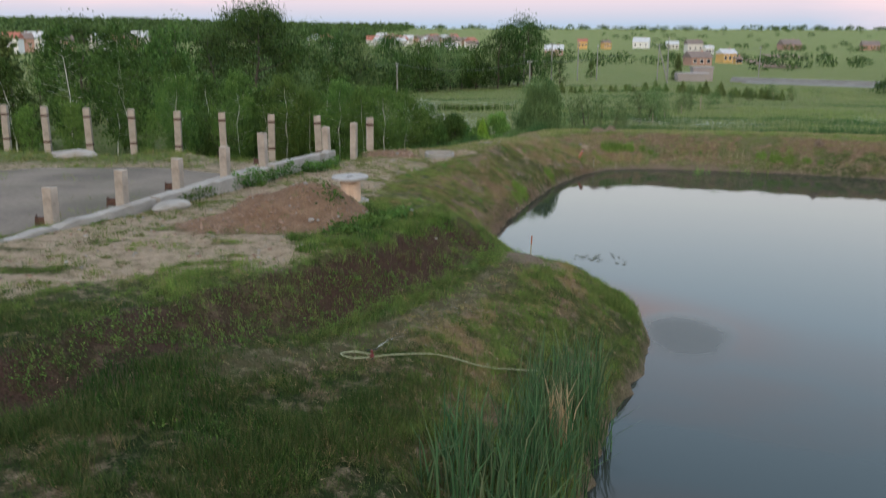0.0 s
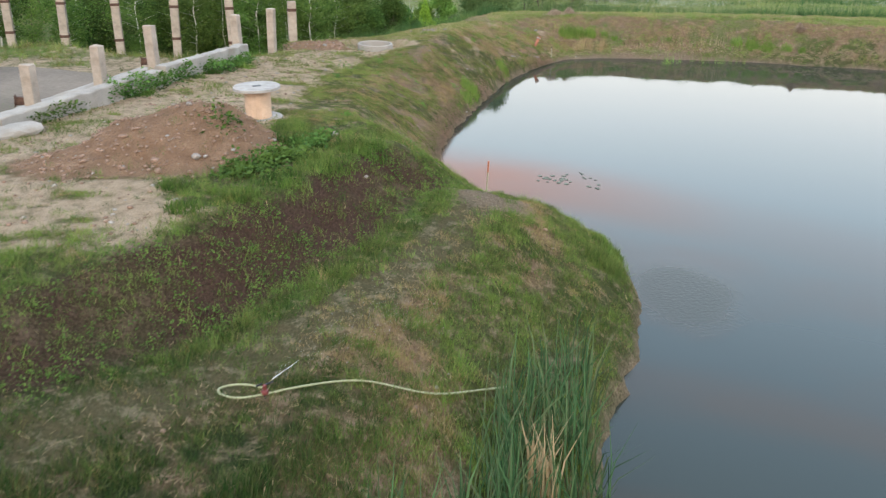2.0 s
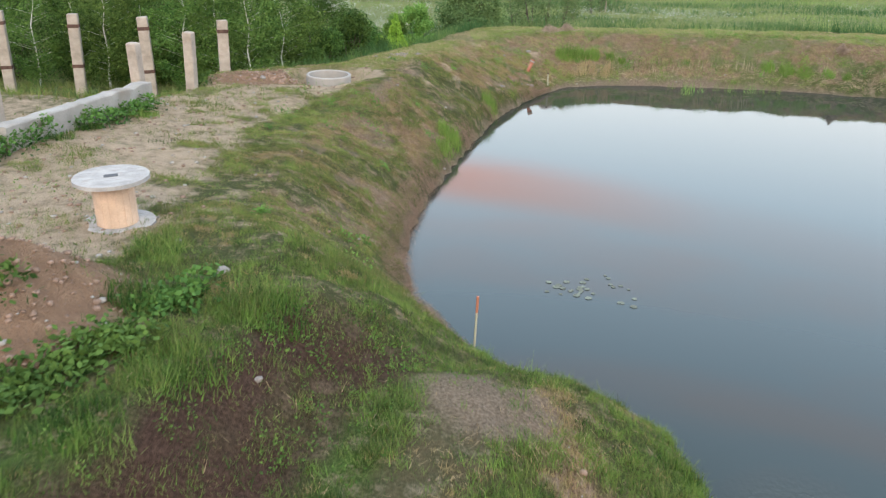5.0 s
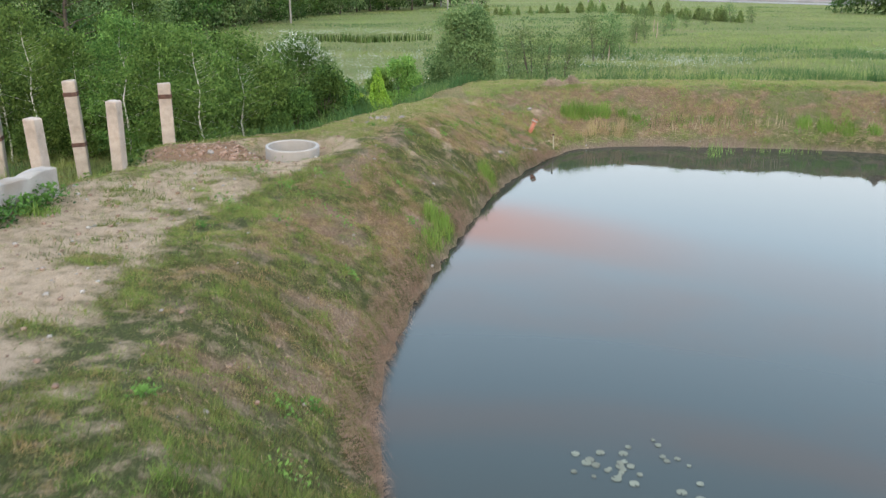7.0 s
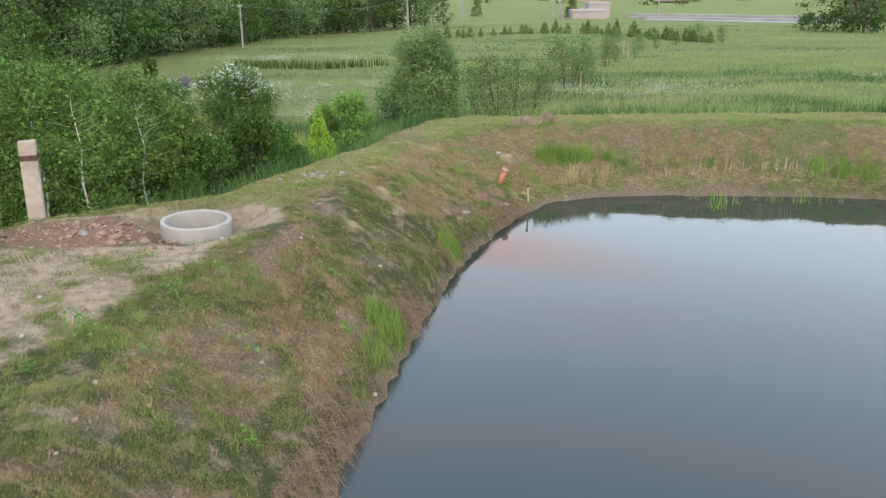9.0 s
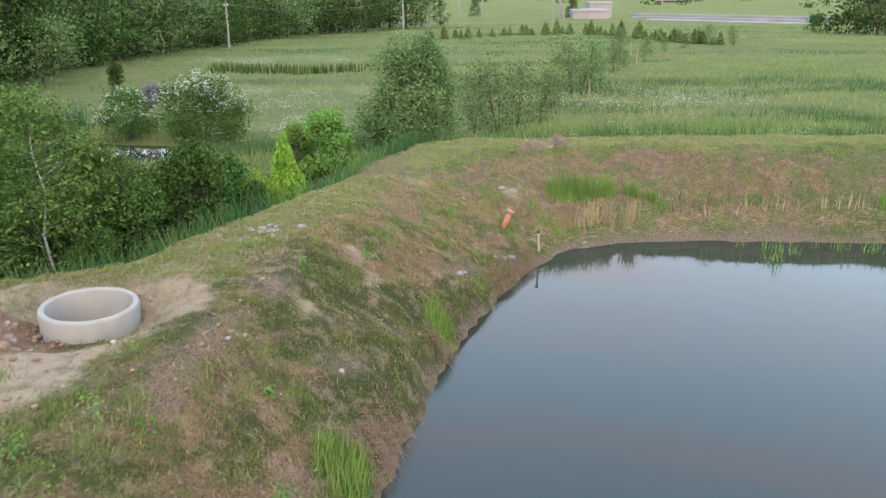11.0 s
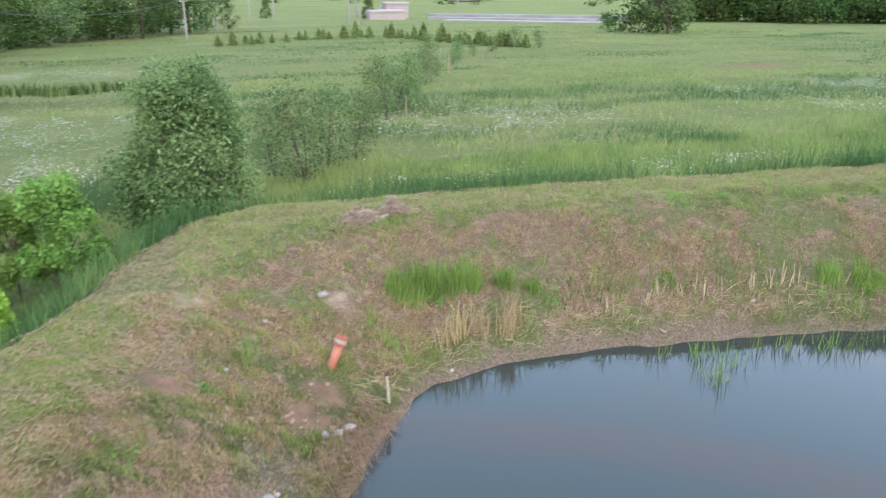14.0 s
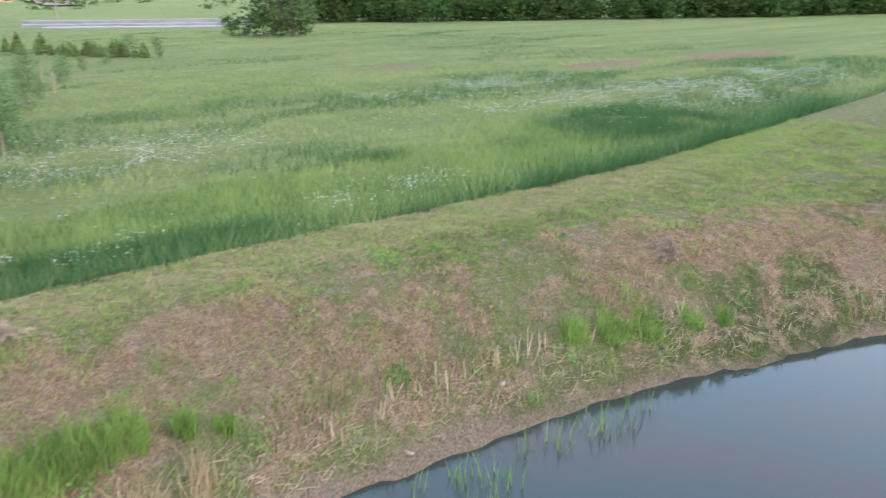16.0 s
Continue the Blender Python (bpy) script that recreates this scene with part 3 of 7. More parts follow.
def water_material(name, body, ripple):
    m = bpy.data.materials.new(name)
    m.use_nodes = True
    n, l = m.node_tree.nodes, m.node_tree.links
    bsdf = n["Principled BSDF"]
    bsdf.inputs["Base Color"].default_value = (*body, 1)
    bsdf.inputs["Roughness"].default_value = 0.03
    bsdf.inputs["IOR"].default_value = 1.33
    co = n.new("ShaderNodeTexCoord")
    a, b = n.new("ShaderNodeTexNoise"), n.new("ShaderNodeTexNoise")
    a.inputs["Scale"].default_value, b.inputs["Scale"].default_value = 2.2, 0.35
    l.new(co.outputs["Object"], a.inputs["Vector"])
    l.new(co.outputs["Object"], b.inputs["Vector"])
    # catspaws: ripples where the breeze touches the water
    r = n.new("ShaderNodeMapRange")
    r.inputs["From Min"].default_value, r.inputs["From Max"].default_value = 0.45, 0.75
    l.new(b.outputs["Fac"], r.inputs["Value"])
    at = n.new("ShaderNodeAttribute")
    at.attribute_name = "catspaw"
    mul = n.new("ShaderNodeMath")
    mul.operation = "MULTIPLY_ADD"
    mul.inputs[1].default_value = 0.12
    l.new(r.outputs[0], mul.inputs[0])
    paw = n.new("ShaderNodeMath")
    paw.operation = "MULTIPLY"
    paw.inputs[1].default_value = 3.0
    l.new(at.outputs["Fac"], paw.inputs[0])
    l.new(paw.outputs[0], mul.inputs[2])
    wave = n.new("ShaderNodeTexNoise")
    wave.inputs["Scale"].default_value, wave.inputs["Detail"].default_value = 17.0, 2
    l.new(co.outputs["Object"], wave.inputs["Vector"])
    h = n.new("ShaderNodeMath")
    h.operation = "MULTIPLY"
    l.new(mul.outputs[0], h.inputs[0])
    l.new(wave.outputs["Fac"], h.inputs[1])
    h2 = n.new("ShaderNodeMath")
    h2.operation = "MULTIPLY_ADD"
    h2.inputs[1].default_value = 0.25
    l.new(a.outputs["Fac"], h2.inputs[0])
    l.new(h.outputs[0], h2.inputs[2])
    # drops falling on the water roughen it
    dull = n.new("ShaderNodeMapRange")
    dull.inputs["To Min"].default_value, dull.inputs["To Max"].default_value = 0.03, 0.34
    l.new(at.outputs["Fac"], dull.inputs["Value"])
    l.new(dull.outputs[0], bsdf.inputs["Roughness"])
    bump = n.new("ShaderNodeBump")
    bump.inputs["Strength"].default_value, bump.inputs["Distance"].default_value = ripple, 0.0018
    l.new(h2.outputs[0], bump.inputs["Height"])
    l.new(bump.outputs[0], bsdf.inputs["Normal"])
    return m


MAT_GROUND = ground_material()
MAT_WATER = water_material("pond_water", (0.030, 0.036, 0.030), 1.0)
MAT_CONCRETE = material("weathered_concrete", (0.37, 0.31, 0.255), 0.9, 0.22, 5, 70, 0.5, second=(0.22, 0.18, 0.14), stain=0.04)
MAT_WALL = material("pale_concrete", (0.34, 0.31, 0.275), 0.9, 0.2, 2.5, 50, 0.6, second=(0.26, 0.22, 0.18), stain=0.06)
MAT_SLAB = material("dusty_slab", (0.175, 0.142, 0.112), 0.95, 0.30, 0.45, 10, 0.4, second=(0.095, 0.085, 0.055), stain=0.10)
MAT_RING = material("ring_concrete", (0.33, 0.305, 0.275), 0.85, 0.10, 3, 80, 0.3, second=(0.40, 0.36, 0.32), stain=0.02)
MAT_RUST = material("rusty_steel", (0.10, 0.055, 0.04), 0.8, 0.4, 14, 90, 0.4)
MAT_WOOD = material("worn_grey_wood", (0.37, 0.345, 0.32), 0.8, 0.2, 6, 60, 0.4, second=(0.28, 0.25, 0.22), stain=0.03)
MAT_PINE = material("pale_pine_staves", (0.60, 0.42, 0.30), 0.75, 0.16, 5, 60, 0.3)
MAT_HOSE = material("pale_green_hose", (0.30, 0.31, 0.18), 0.5, 0.12, 10, 60, 0.1)
MAT_ORANGE = material("orange_plastic", (0.36, 0.135, 0.08), 0.45, 0.12, 8, 60, 0.1)
MAT_RED = material("red_plastic", (0.17, 0.045, 0.04), 0.4, 0.1, 8, 60, 0.1)
MAT_BLACK = material("black_plastic", (0.03, 0.03, 0.032), 0.5, 0.2, 8, 60, 0.1)
MAT_WHITE = material("white_paint", (0.72, 0.70, 0.66), 0.6, 0.08, 6, 60, 0.1)
MAT_SPRAY = material("white_spray", (0.75, 0.77, 0.78), 0.2, 0.05, 6, 60, 0.0)
MAT_STICK = material("peeled_stick", (0.38, 0.35, 0.25), 0.7, 0.15, 8, 60, 0.2)
MAT_TWIG = material("dead_twigs", (0.37, 0.275, 0.205), 0.9, 0.25, 8, 50, 0.2)
MAT_STONE = material("field_stone", (0.27, 0.24, 0.215), 0.9, 0.25, 6, 50, 0.5)
MAT_CLOD = material("clods", (0.26, 0.172, 0.126), 0.95, 0.25, 9, 60, 0.4)
MAT_BARK = material("bark", (0.10, 0.08, 0.06), 0.95, 0.35, 5, 40, 0.8)
MAT_BIRCH = material("birch_bark", (0.62, 0.60, 0.54), 0.8, 0.12, 3, 30, 0.4, second=(0.08, 0.07, 0.06), stain=0.02)
MAT_STRAW = material("dead_stalks", (0.43, 0.34, 0.215), 0.85, 0.2, 6, 50, 0.2)
MAT_CHALK = material("limewash", (0.33, 0.29, 0.275), 0.9, 0.08, 0.5, 8, 0.1)
MAT_PLASTER = material("house_plaster", (0.60, 0.56, 0.51), 0.9, 0.06, 0.5, 8, 0.1)
MAT_BRICK = material("house_brick", (0.42, 0.25, 0.19), 0.9, 0.12, 0.6, 8, 0.1)
MAT_YELLOW = material("house_ochre", (0.62, 0.38, 0.14), 0.9, 0.08, 0.5, 8, 0.1)
MAT_ROOF = material("roof_sheet", (0.22, 0.17, 0.15), 0.8, 0.15, 0.6, 8, 0.2)
MAT_ROOF_RED = material("roof_red", (0.40, 0.15, 0.11), 0.8, 0.12, 0.6, 8, 0.2)
MAT_ROOF_PALE = material("roof_pale", (0.55, 0.55, 0.56), 0.7, 0.08, 0.6, 8, 0.1)
MAT_PANE = material("window_pane", (0.03, 0.035, 0.045), 0.15, 0.1, 3, 20, 0.0)
MAT_POLE = material("pole_concrete", (0.27, 0.255, 0.23), 0.85, 0.1, 3, 40, 0.2)
MAT_WIRE = material("wire", (0.12, 0.12, 0.12), 0.6, 0.1, 3, 40, 0.0)
MAT_TARMAC = material("grey_slabs", (0.24, 0.235, 0.23), 0.85, 0.15, 0.4, 6, 0.2)
MAT_PLOUGH = material("ploughed_earth", (0.23, 0.15, 0.105), 0.95, 0.15, 0.5, 6, 0.3)
MAT_GRASS = leaf_material("grass_blades", (0.018, 0.055, 0.013), (0.190, 0.290, 0.072), (0.36, 0.238, 0.158))
MAT_HAY = leaf_material("dry_stalks", (0.20, 0.15, 0.09), (0.28, 0.205, 0.125), (0.44, 0.325, 0.22))
MAT_FIELD = leaf_material("meadow_blades", (0.062, 0.138, 0.056), (0.265, 0.355, 0.125), (0.40, 0.37, 0.20))
MAT_REED = leaf_material("cattail_blades", (0.026, 0.064, 0.030), (0.085, 0.165, 0.080), (0.42, 0.30, 0.225))
MAT_WEED = leaf_material("weed_leaves", (0.085, 0.165, 0.045), (0.24, 0.36, 0.10), (0.30, 0.22, 0.12), 0.35)
MAT_FRINGE = leaf_material("hanging_dead_grass", (0.17, 0.10, 0.075), (0.33, 0.205, 0.15), warm=0.95)
MAT_LILY = leaf_material("lily_pads", (0.19, 0.20, 0.185), (0.32, 0.33, 0.315), (0.3, 0.25, 0.15), 0.1)
MAT_BIRCHLEAF = leaf_material("birch_leaves", (0.024, 0.058, 0.016), (0.130, 0.220, 0.062), through_light=0.24)
MAT_DARKLEAF = leaf_material("oak_leaves", (0.016, 0.038, 0.012), (0.100, 0.168, 0.050), through_light=0.28)
MAT_ALDER = leaf_material("alder_leaves", (0.016, 0.045, 0.013), (0.098, 0.182, 0.046), through_light=0.2)
MAT_WILLOW = leaf_material("willow_leaves", (0.060, 0.112, 0.046), (0.225, 0.305, 0.140), through_light=0.3)
MAT_LIME = leaf_material("young_leaves", (0.12, 0.21, 0.030), (0.27, 0.385, 0.065))
MAT_SAPLING = leaf_material("sapling_leaves", (0.040, 0.090, 0.024), (0.190, 0.300, 0.085), through_light=0.28)
MAT_LILAC = leaf_material("lilac_flowers", (0.13, 0.13, 0.15), (0.26, 0.23, 0.30))
MAT_CONIFER = leaf_material("spruce_needles", (0.070, 0.115, 0.045), (0.190, 0.255, 0.100))
MAT_HAWTHORN = leaf_material("hawthorn_leaves", (0.035, 0.075, 0.020), (0.130, 0.205, 0.062), through_light=0.2)
MAT_SHRUB = leaf_material("shrub_leaves", (0.020, 0.056, 0.016), (0.130, 0.225, 0.060), through_light=0.2)
MAT_HEDGE = leaf_material("hedge_leaves", (0.035, 0.062, 0.026), (0.105, 0.165, 0.062), through_light=0.2)
MAT_BLOSSOM = leaf_material("white_blossom", (0.55, 0.56, 0.48), (0.80, 0.80, 0.74), (0.5, 0.5, 0.4), 0.3, 1.0)


# ---------------------------------------------------------------- mesh helpers
def part(name, bm, mat, parent=None, label="", smooth_faces=False):
    me = bpy.data.meshes.new(name)
    bm.to_mesh(me)
    bm.free()
    if smooth_faces:
        me.shade_smooth()
    me.materials.append(mat)
    ob = new(name, me)
    if parent:
        ob.parent = parent
    return tagged(ob, label)


def array_mesh(name, verts, faces, mat, parent=None, tint=None):
    """A mesh object from arrays: verts (n, 3), faces (m, 3 or 4); tint (n, 3)."""
    me = bpy.data.meshes.new(name)
    verts, faces = np.asarray(verts, np.float32), np.asarray(faces, np.int32)
    me.vertices.add(len(verts))
    me.vertices.foreach_set("co", verts.ravel())
    k = faces.shape[1]
    me.loops.add(faces.size)
    me.loops.foreach_set("vertex_index", faces.ravel())
    me.polygons.add(len(faces))
    me.polygons.foreach_set("loop_start", np.arange(0, faces.size, k, dtype=np.int32))
    me.update(calc_edges=True)
    if tint is not None:
        at = me.attributes.new("tint", "FLOAT_COLOR", "POINT")
        at.data.foreach_set("color", np.c_[tint, np.ones(len(tint))].astype(np.float32).ravel())
    me.materials.append(mat)
    ob = new(name, me)
    if parent:
        ob.parent = parent
    return ob


def empty(name, m, label="", category="", group="", kind=""):
    ob = new(name)
    ob.matrix_world = m
    return tagged(ob, label, category, group, kind)


def box_bm(sx, sy, sz, bevel=0.01, at=(0, 0, 0), bm=None, turn=0.0):
    bm = bm or bmesh.new()
    made = bmesh.ops.create_cube(bm, size=1.0, matrix=Matrix.Translation(at) @ Matrix.Rotation(turn, 4, "Z") @ Matrix.Diagonal((sx, sy, sz, 1)))
    if bevel:
        edges = list({e for v in made["verts"] for e in v.link_edges})
        bmesh.ops.bevel(bm, geom=edges, offset=bevel, segments=1, affect="EDGES")
    return bm


def lathe_bm(profile, steps=40):
    """A body of revolution round z from (radius, height) pairs."""
    bm = bmesh.new()
    rings = []
    for r, z in profile:
        rings.append([bm.verts.new((r * math.cos(2 * math.pi * k / steps), r * math.sin(2 * math.pi * k / steps), z)) for k in range(steps)])
    for a, b in zip(rings, rings[1:]):
        for k in range(steps):
            bm.faces.new((a[k], a[(k + 1) % steps], b[(k + 1) % steps], b[k]))
    return bm


def tube_arrays(path, radii, sides=6):
    path = np.asarray(path, float)
    verts, faces = [], []
    for k, p in enumerate(path):
        t = path[min(k + 1, len(path) - 1)] - path[max(k - 1, 0)]
        t = t / (np.linalg.norm(t) + 1e-9)
        a = np.cross(t, (0.31, 0.95, 0.05) if abs(t[2]) > 0.5 else (0, 0, 1))
        a = a / np.linalg.norm(a)
        b = np.cross(t, a)
        for s in range(sides):
            w = 2 * math.pi * s / sides
            verts.append(p + radii[k] * (math.cos(w) * a + math.sin(w) * b))
    for k in range(len(path) - 1):
        for s in range(sides):
            i, j = k * sides + s, k * sides + (s + 1) % sides
            faces.append((i, j, j + sides, i + sides))
    return np.array(verts), np.array(faces)


def tubes(name, paths, mat, parent=None, sides=6):
    """Tapered tubes, joined: (points, radii) each."""
    vs, fs, n = [], [], 0
    for path, radii in paths:
        v, f = tube_arrays(path, radii, sides)
        vs.append(v)
        fs.append(f + n)
        n += len(v)
    ob = array_mesh(name, np.concatenate(vs), np.concatenate(fs), mat, parent)
    ob.data.shade_smooth()
    return ob


def lump_bm(size, seed, detail=2, rough=0.25):
    """A worn stone."""
    bm = bmesh.new()
    bmesh.ops.create_icosphere(bm, subdivisions=detail, radius=1.0)
    for v in bm.verts:
        k = 1 + rough * (noise.noise(v.co * 1.3 + Vector((seed, 0, 0))) + 0.4 * noise.noise(v.co * 3.1 + Vector((0, seed, 0))))
        v.co = Vector((v.co.x * size[0], v.co.y * size[1], v.co.z * size[2])) * k
    return bm


# ---------------------------------------------------------------- land and water
def axis(lo, dense_lo, dense_hi, hi, step, growth):
    mid = np.arange(dense_lo, dense_hi + step / 2, step)
    up, down, s = [], [], step
    v = dense_hi
    while v < hi:
        s *= growth
        v += s
        up.append(v)
    v, s = dense_lo, step
    while v > lo:
        s *= growth
        v -= s
        down.append(v)
    return np.array(down[::-1] + list(mid) + up)


def build_ground():
    gx, gy = axis(-4200, -9, 17, 4200, 0.20, 1.07), axis(-600, 3.0, 40, 4300, 0.20, 1.06)
    X, Y = np.meshgrid(gx, gy)
    x, y = X.ravel(), Y.ravel()
    z = height(x, y)
    nx, ny = len(gx), len(gy)
    i = (np.arange(ny - 1)[:, None] * nx + np.arange(nx - 1)[None, :]).ravel()
    faces = np.c_[i, i + 1, i + 1 + nx, i + nx]
    ob = array_mesh("ground", np.c_[x, y, z], faces, MAT_GROUND)
    q = zones(x, y)
    meadow = smooth((q["out"] - 0.8) / 1.5) * (1 - q["plot"])
    za = np.c_[q["sand"] * (1 - 0.3 * q["plot"]), q["soil"], q["dry"], np.ones(len(x))]
    zb = np.c_[q["heap"], np.maximum(np.maximum(q["mud"], 0.55 * q["scrape"]), 0.9 * q["wet"]), meadow, np.ones(len(x))]
    mown = np.maximum(smooth((1.5 + q["out"]) / 0.7) * smooth((y - 27) / 2), 0.75 * q["far"]) * (q["out"] < 0.3)
    # how strongly the foreground's dimness is painted on the turf
    at = ob.data.attributes.new("near_shade", "FLOAT", "POINT")
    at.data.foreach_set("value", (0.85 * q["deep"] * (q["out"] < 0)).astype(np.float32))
    zc = np.c_[q["path"] * (q["out"] < 0), lush_weight(x, y), mown, np.ones(len(x))]
    for key, w in (("zone_a", za), ("zone_b", zb), ("zone_c", zc)):
        at = ob.data.attributes.new(key, "FLOAT_COLOR", "POINT")
        at.data.foreach_set("color", w.astype(np.float32).ravel())
    ob.data.shade_smooth()
    return tagged(ob, "grassy banks, sandy yard and green meadow reaching the horizon", "ground", kind="structure")


def build_water(name, outline, z, label, catspaws=()):
    pts = np.array(outline)
    lo, hi = pts.min(0) - 0.3, pts.max(0) + 0.3
    step = 0.25
    gx, gy = np.arange(lo[0], hi[0] + step, step), np.arange(lo[1], hi[1] + step, step)
    X, Y = np.meshgrid(gx, gy)
    inside = poly_sd(X.ravel(), Y.ravel(), outline) > -0.45
    nx = len(gx)
    i = (np.arange(len(gy) - 1)[:, None] * nx + np.arange(nx - 1)[None, :]).ravel()
    faces = np.c_[i, i + 1, i + 1 + nx, i + nx]
    faces = faces[inside[faces].all(1)]
    used = np.unique(faces)
    remap = np.full(X.size, -1)
    remap[used] = np.arange(len(used))
    x, y = X.ravel()[used], Y.ravel()[used]
    ob = array_mesh(name, np.c_[x, y, np.full(len(x), z)], remap[faces], MAT_WATER)
    w = np.zeros(len(x))
    for cx, cy, rx, ry, turn in catspaws:
        u = (x - cx) * math.cos(turn) + (y - cy) * math.sin(turn)
        v = -(x - cx) * math.sin(turn) + (y - cy) * math.cos(turn)
        w = np.maximum(w, smooth((1.15 - np.hypot(u / rx, v / ry) + 0.5 * (fbm(x, y, 0.8, 51) - 0.5)) / 0.6))
    at = ob.data.attributes.new("catspaw", "FLOAT", "POINT")
    at.data.foreach_set("value", w.astype(np.float32))
    return tagged(ob, label, "water", kind="structure")


build_ground()
build_water("water", POND, 0.0, "still pond water mirroring the evening sky", [(4.8, 12.5, 1.0, 1.35, -0.2)])
build_water("marsh_water", PUDDLE, PUDDLE_Z, "small dark marsh pool behind the trees")

# ---------------------------------------------------------------- grass
def blade_mesh(name, x, y, z, h, w, lean, mat, dry, seed, label, category="grass", kind="stuff", rnd=None, short=False):
    """Bent, tapered blades with five points each."""
    g = np.random.default_rng(seed)
    n = len(x)
    a, b = g.uniform(0, 2 * math.pi, n), g.uniform(0, 2 * math.pi, n)
    px, py = np.cos(a) * w / 2, np.sin(a) * w / 2
    lx, ly = np.cos(b) * lean * h, np.sin(b) * lean * h
    top = h * np.sqrt(np.clip(1 - lean ** 2 * 0.8, 0.15, 1))
    v = np.empty((n, 5, 3))
    for k, (s, f, up) in enumerate(((-1, 0, -0.03), (1, 0, -0.03), (-0.75, 0.3, 0.58), (0.75, 0.3, 0.58), (0, 1, 1.0))):
        v[:, k, 0] = x + s * px + f * lx
        v[:, k, 1] = y + s * py + f * ly
        v[:, k, 2] = z + up * top
    if short:
        # turf: one pointed sliver a blade
        v = v[:, [0, 1, 4]]
        tint = np.repeat(np.c_[g.random(n) if rnd is None else rnd, dry, h][:, None, :], 3, 1)
        ob = array_mesh(name, v.reshape(-1, 3), np.arange(3 * n).reshape(-1, 3), mat, None, tint.reshape(-1, 3))
        return tagged(ob, label, category, kind=kind)
    i = np.arange(n)[:, None] * 5
    f = np.concatenate([i + np.array([[0, 1, 2]]), i + np.array([[1, 3, 2]]), i + np.array([[2, 3, 4]])])
    r = g.random(n) if rnd is None else rnd
    tint = np.empty((n, 5, 3))
    tint[:, :, 0], tint[:, :, 1] = r[:, None], dry[:, None]
    tint[:, :, 2] = np.array([0, 0, 0.6, 0.6, 1])
    ob = array_mesh(name, v.reshape(-1, 3), f, mat, None, tint.reshape(-1, 3))
    return tagged(ob, label, category, kind=kind)


def scatter(n, x0, x1, y0, y1, keep, seed):
    g = np.random.default_rng(seed)
    x, y = g.uniform(x0, x1, n), g.uniform(y0, y1, n)
    k = g.random(n) < keep(x, y)
    return x[k], y[k]


def bank_keep(x, y):
    q = zones(x, y)
    k = (1 - 0.93 * q["sand"]) * (1 - 0.85 * q["soil"]) * (1 - 0.97 * q["heap"]) * (1 - 0.95 * q["mud"]) * (1 - 0.85 * q["wet"]) * (1 - 0.80 * q["path"])
    k = k * smooth((y - 2.6) / 1.0) * (1 - 0.8 * q["scrape"])
    return k * (q["d"] > 0.05) * (q["out"] < 0.25) * np.maximum(0.12 + 0.88 * smooth((0.4 * q["n2"] + 0.6 * fbm(x, y, 0.4, 36) - 0.33) / 0.22), smooth((1.4 + q["out"]) / 0.5) * smooth((y - 27) / 2))


def grow(name, n, x0, x1, y0, y1, seed, wide, label, blades=8, tall=1.0, keep=bank_keep):
    """Turf in tufts: each tuft is green or dead, short or long as a whole."""
    x, y = scatter(n, x0, x1, y0, y1, keep, seed)
    g = np.random.default_rng(seed + 1)
    m = len(x)
    q, lush = zones(x, y), lushness(x, y)
    mown = smooth((1.3 + q["out"]) / 0.6) * smooth((y - 27) / 2)
    c1, c2 = fbm(x, y, 0.30, 37), fbm(x, y, 0.22, 38)
    clump = 0.32 * fbm(x, y, 0.75, 41) + 0.30 * c1 + 0.38 * fbm(x, y, 0.16, 42)
    dead = smooth((clump - 0.560 + 0.15 * q["dry"] - 0.02 * mown + 0.05 * q["path"] - 0.28 * q["deep"] - 0.35 * lush + 0.018 * smooth((y - 15) / 3)) / 0.12)
    dead = (0.05 + 0.87 * dead) * (1 - 0.7 * q["soil"])
    dry = np.where(g.random(m) < dead, g.uniform(0.45, 1.0, m), g.uniform(0.0, 0.22, m) + smooth((y - 15) / 2) * g.uniform(0.0, 0.26, m) * (1 - lush))
    h = (0.028 + 0.060 * q["n2"] + 0.06 * lush) * (0.45 + 1.1 * c2) * np.exp(g.normal(0, 0.40, m)) * (1 - 0.3 * mown) * tall * (1 + 0.6 * smooth((8.0 - y) / 2.5))
    # blades in the near-left corner take on the foreground's dimness as colour
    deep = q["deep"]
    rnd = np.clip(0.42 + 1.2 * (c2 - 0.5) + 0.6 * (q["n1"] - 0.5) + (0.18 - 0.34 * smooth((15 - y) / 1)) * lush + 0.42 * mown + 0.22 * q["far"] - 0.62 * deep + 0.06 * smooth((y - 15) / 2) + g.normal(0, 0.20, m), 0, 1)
    k = np.repeat(np.arange(m), blades)
    r = 0.03 + 0.012 * g.random(len(k))
    bx, by = x[k] + g.normal(0, 1, len(k)) * r, y[k] + g.normal(0, 1, len(k)) * r
    hh = np.clip(h[k] * (1 - 0.45 * (dry[k] > 0.4)) * g.uniform(0.6, 1.3, len(k)), 0.015, 0.30)
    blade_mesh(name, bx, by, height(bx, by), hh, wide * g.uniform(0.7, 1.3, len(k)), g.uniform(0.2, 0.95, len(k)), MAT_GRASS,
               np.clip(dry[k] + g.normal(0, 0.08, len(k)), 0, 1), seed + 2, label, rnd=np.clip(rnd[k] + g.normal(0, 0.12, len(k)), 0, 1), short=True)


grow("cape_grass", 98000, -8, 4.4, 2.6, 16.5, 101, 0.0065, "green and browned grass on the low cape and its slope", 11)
grow("bank_grass", 150000, -4, 7, 16.5, 34, 111, 0.0062, "browning grass on the steep pond bank", 10, 0.66)
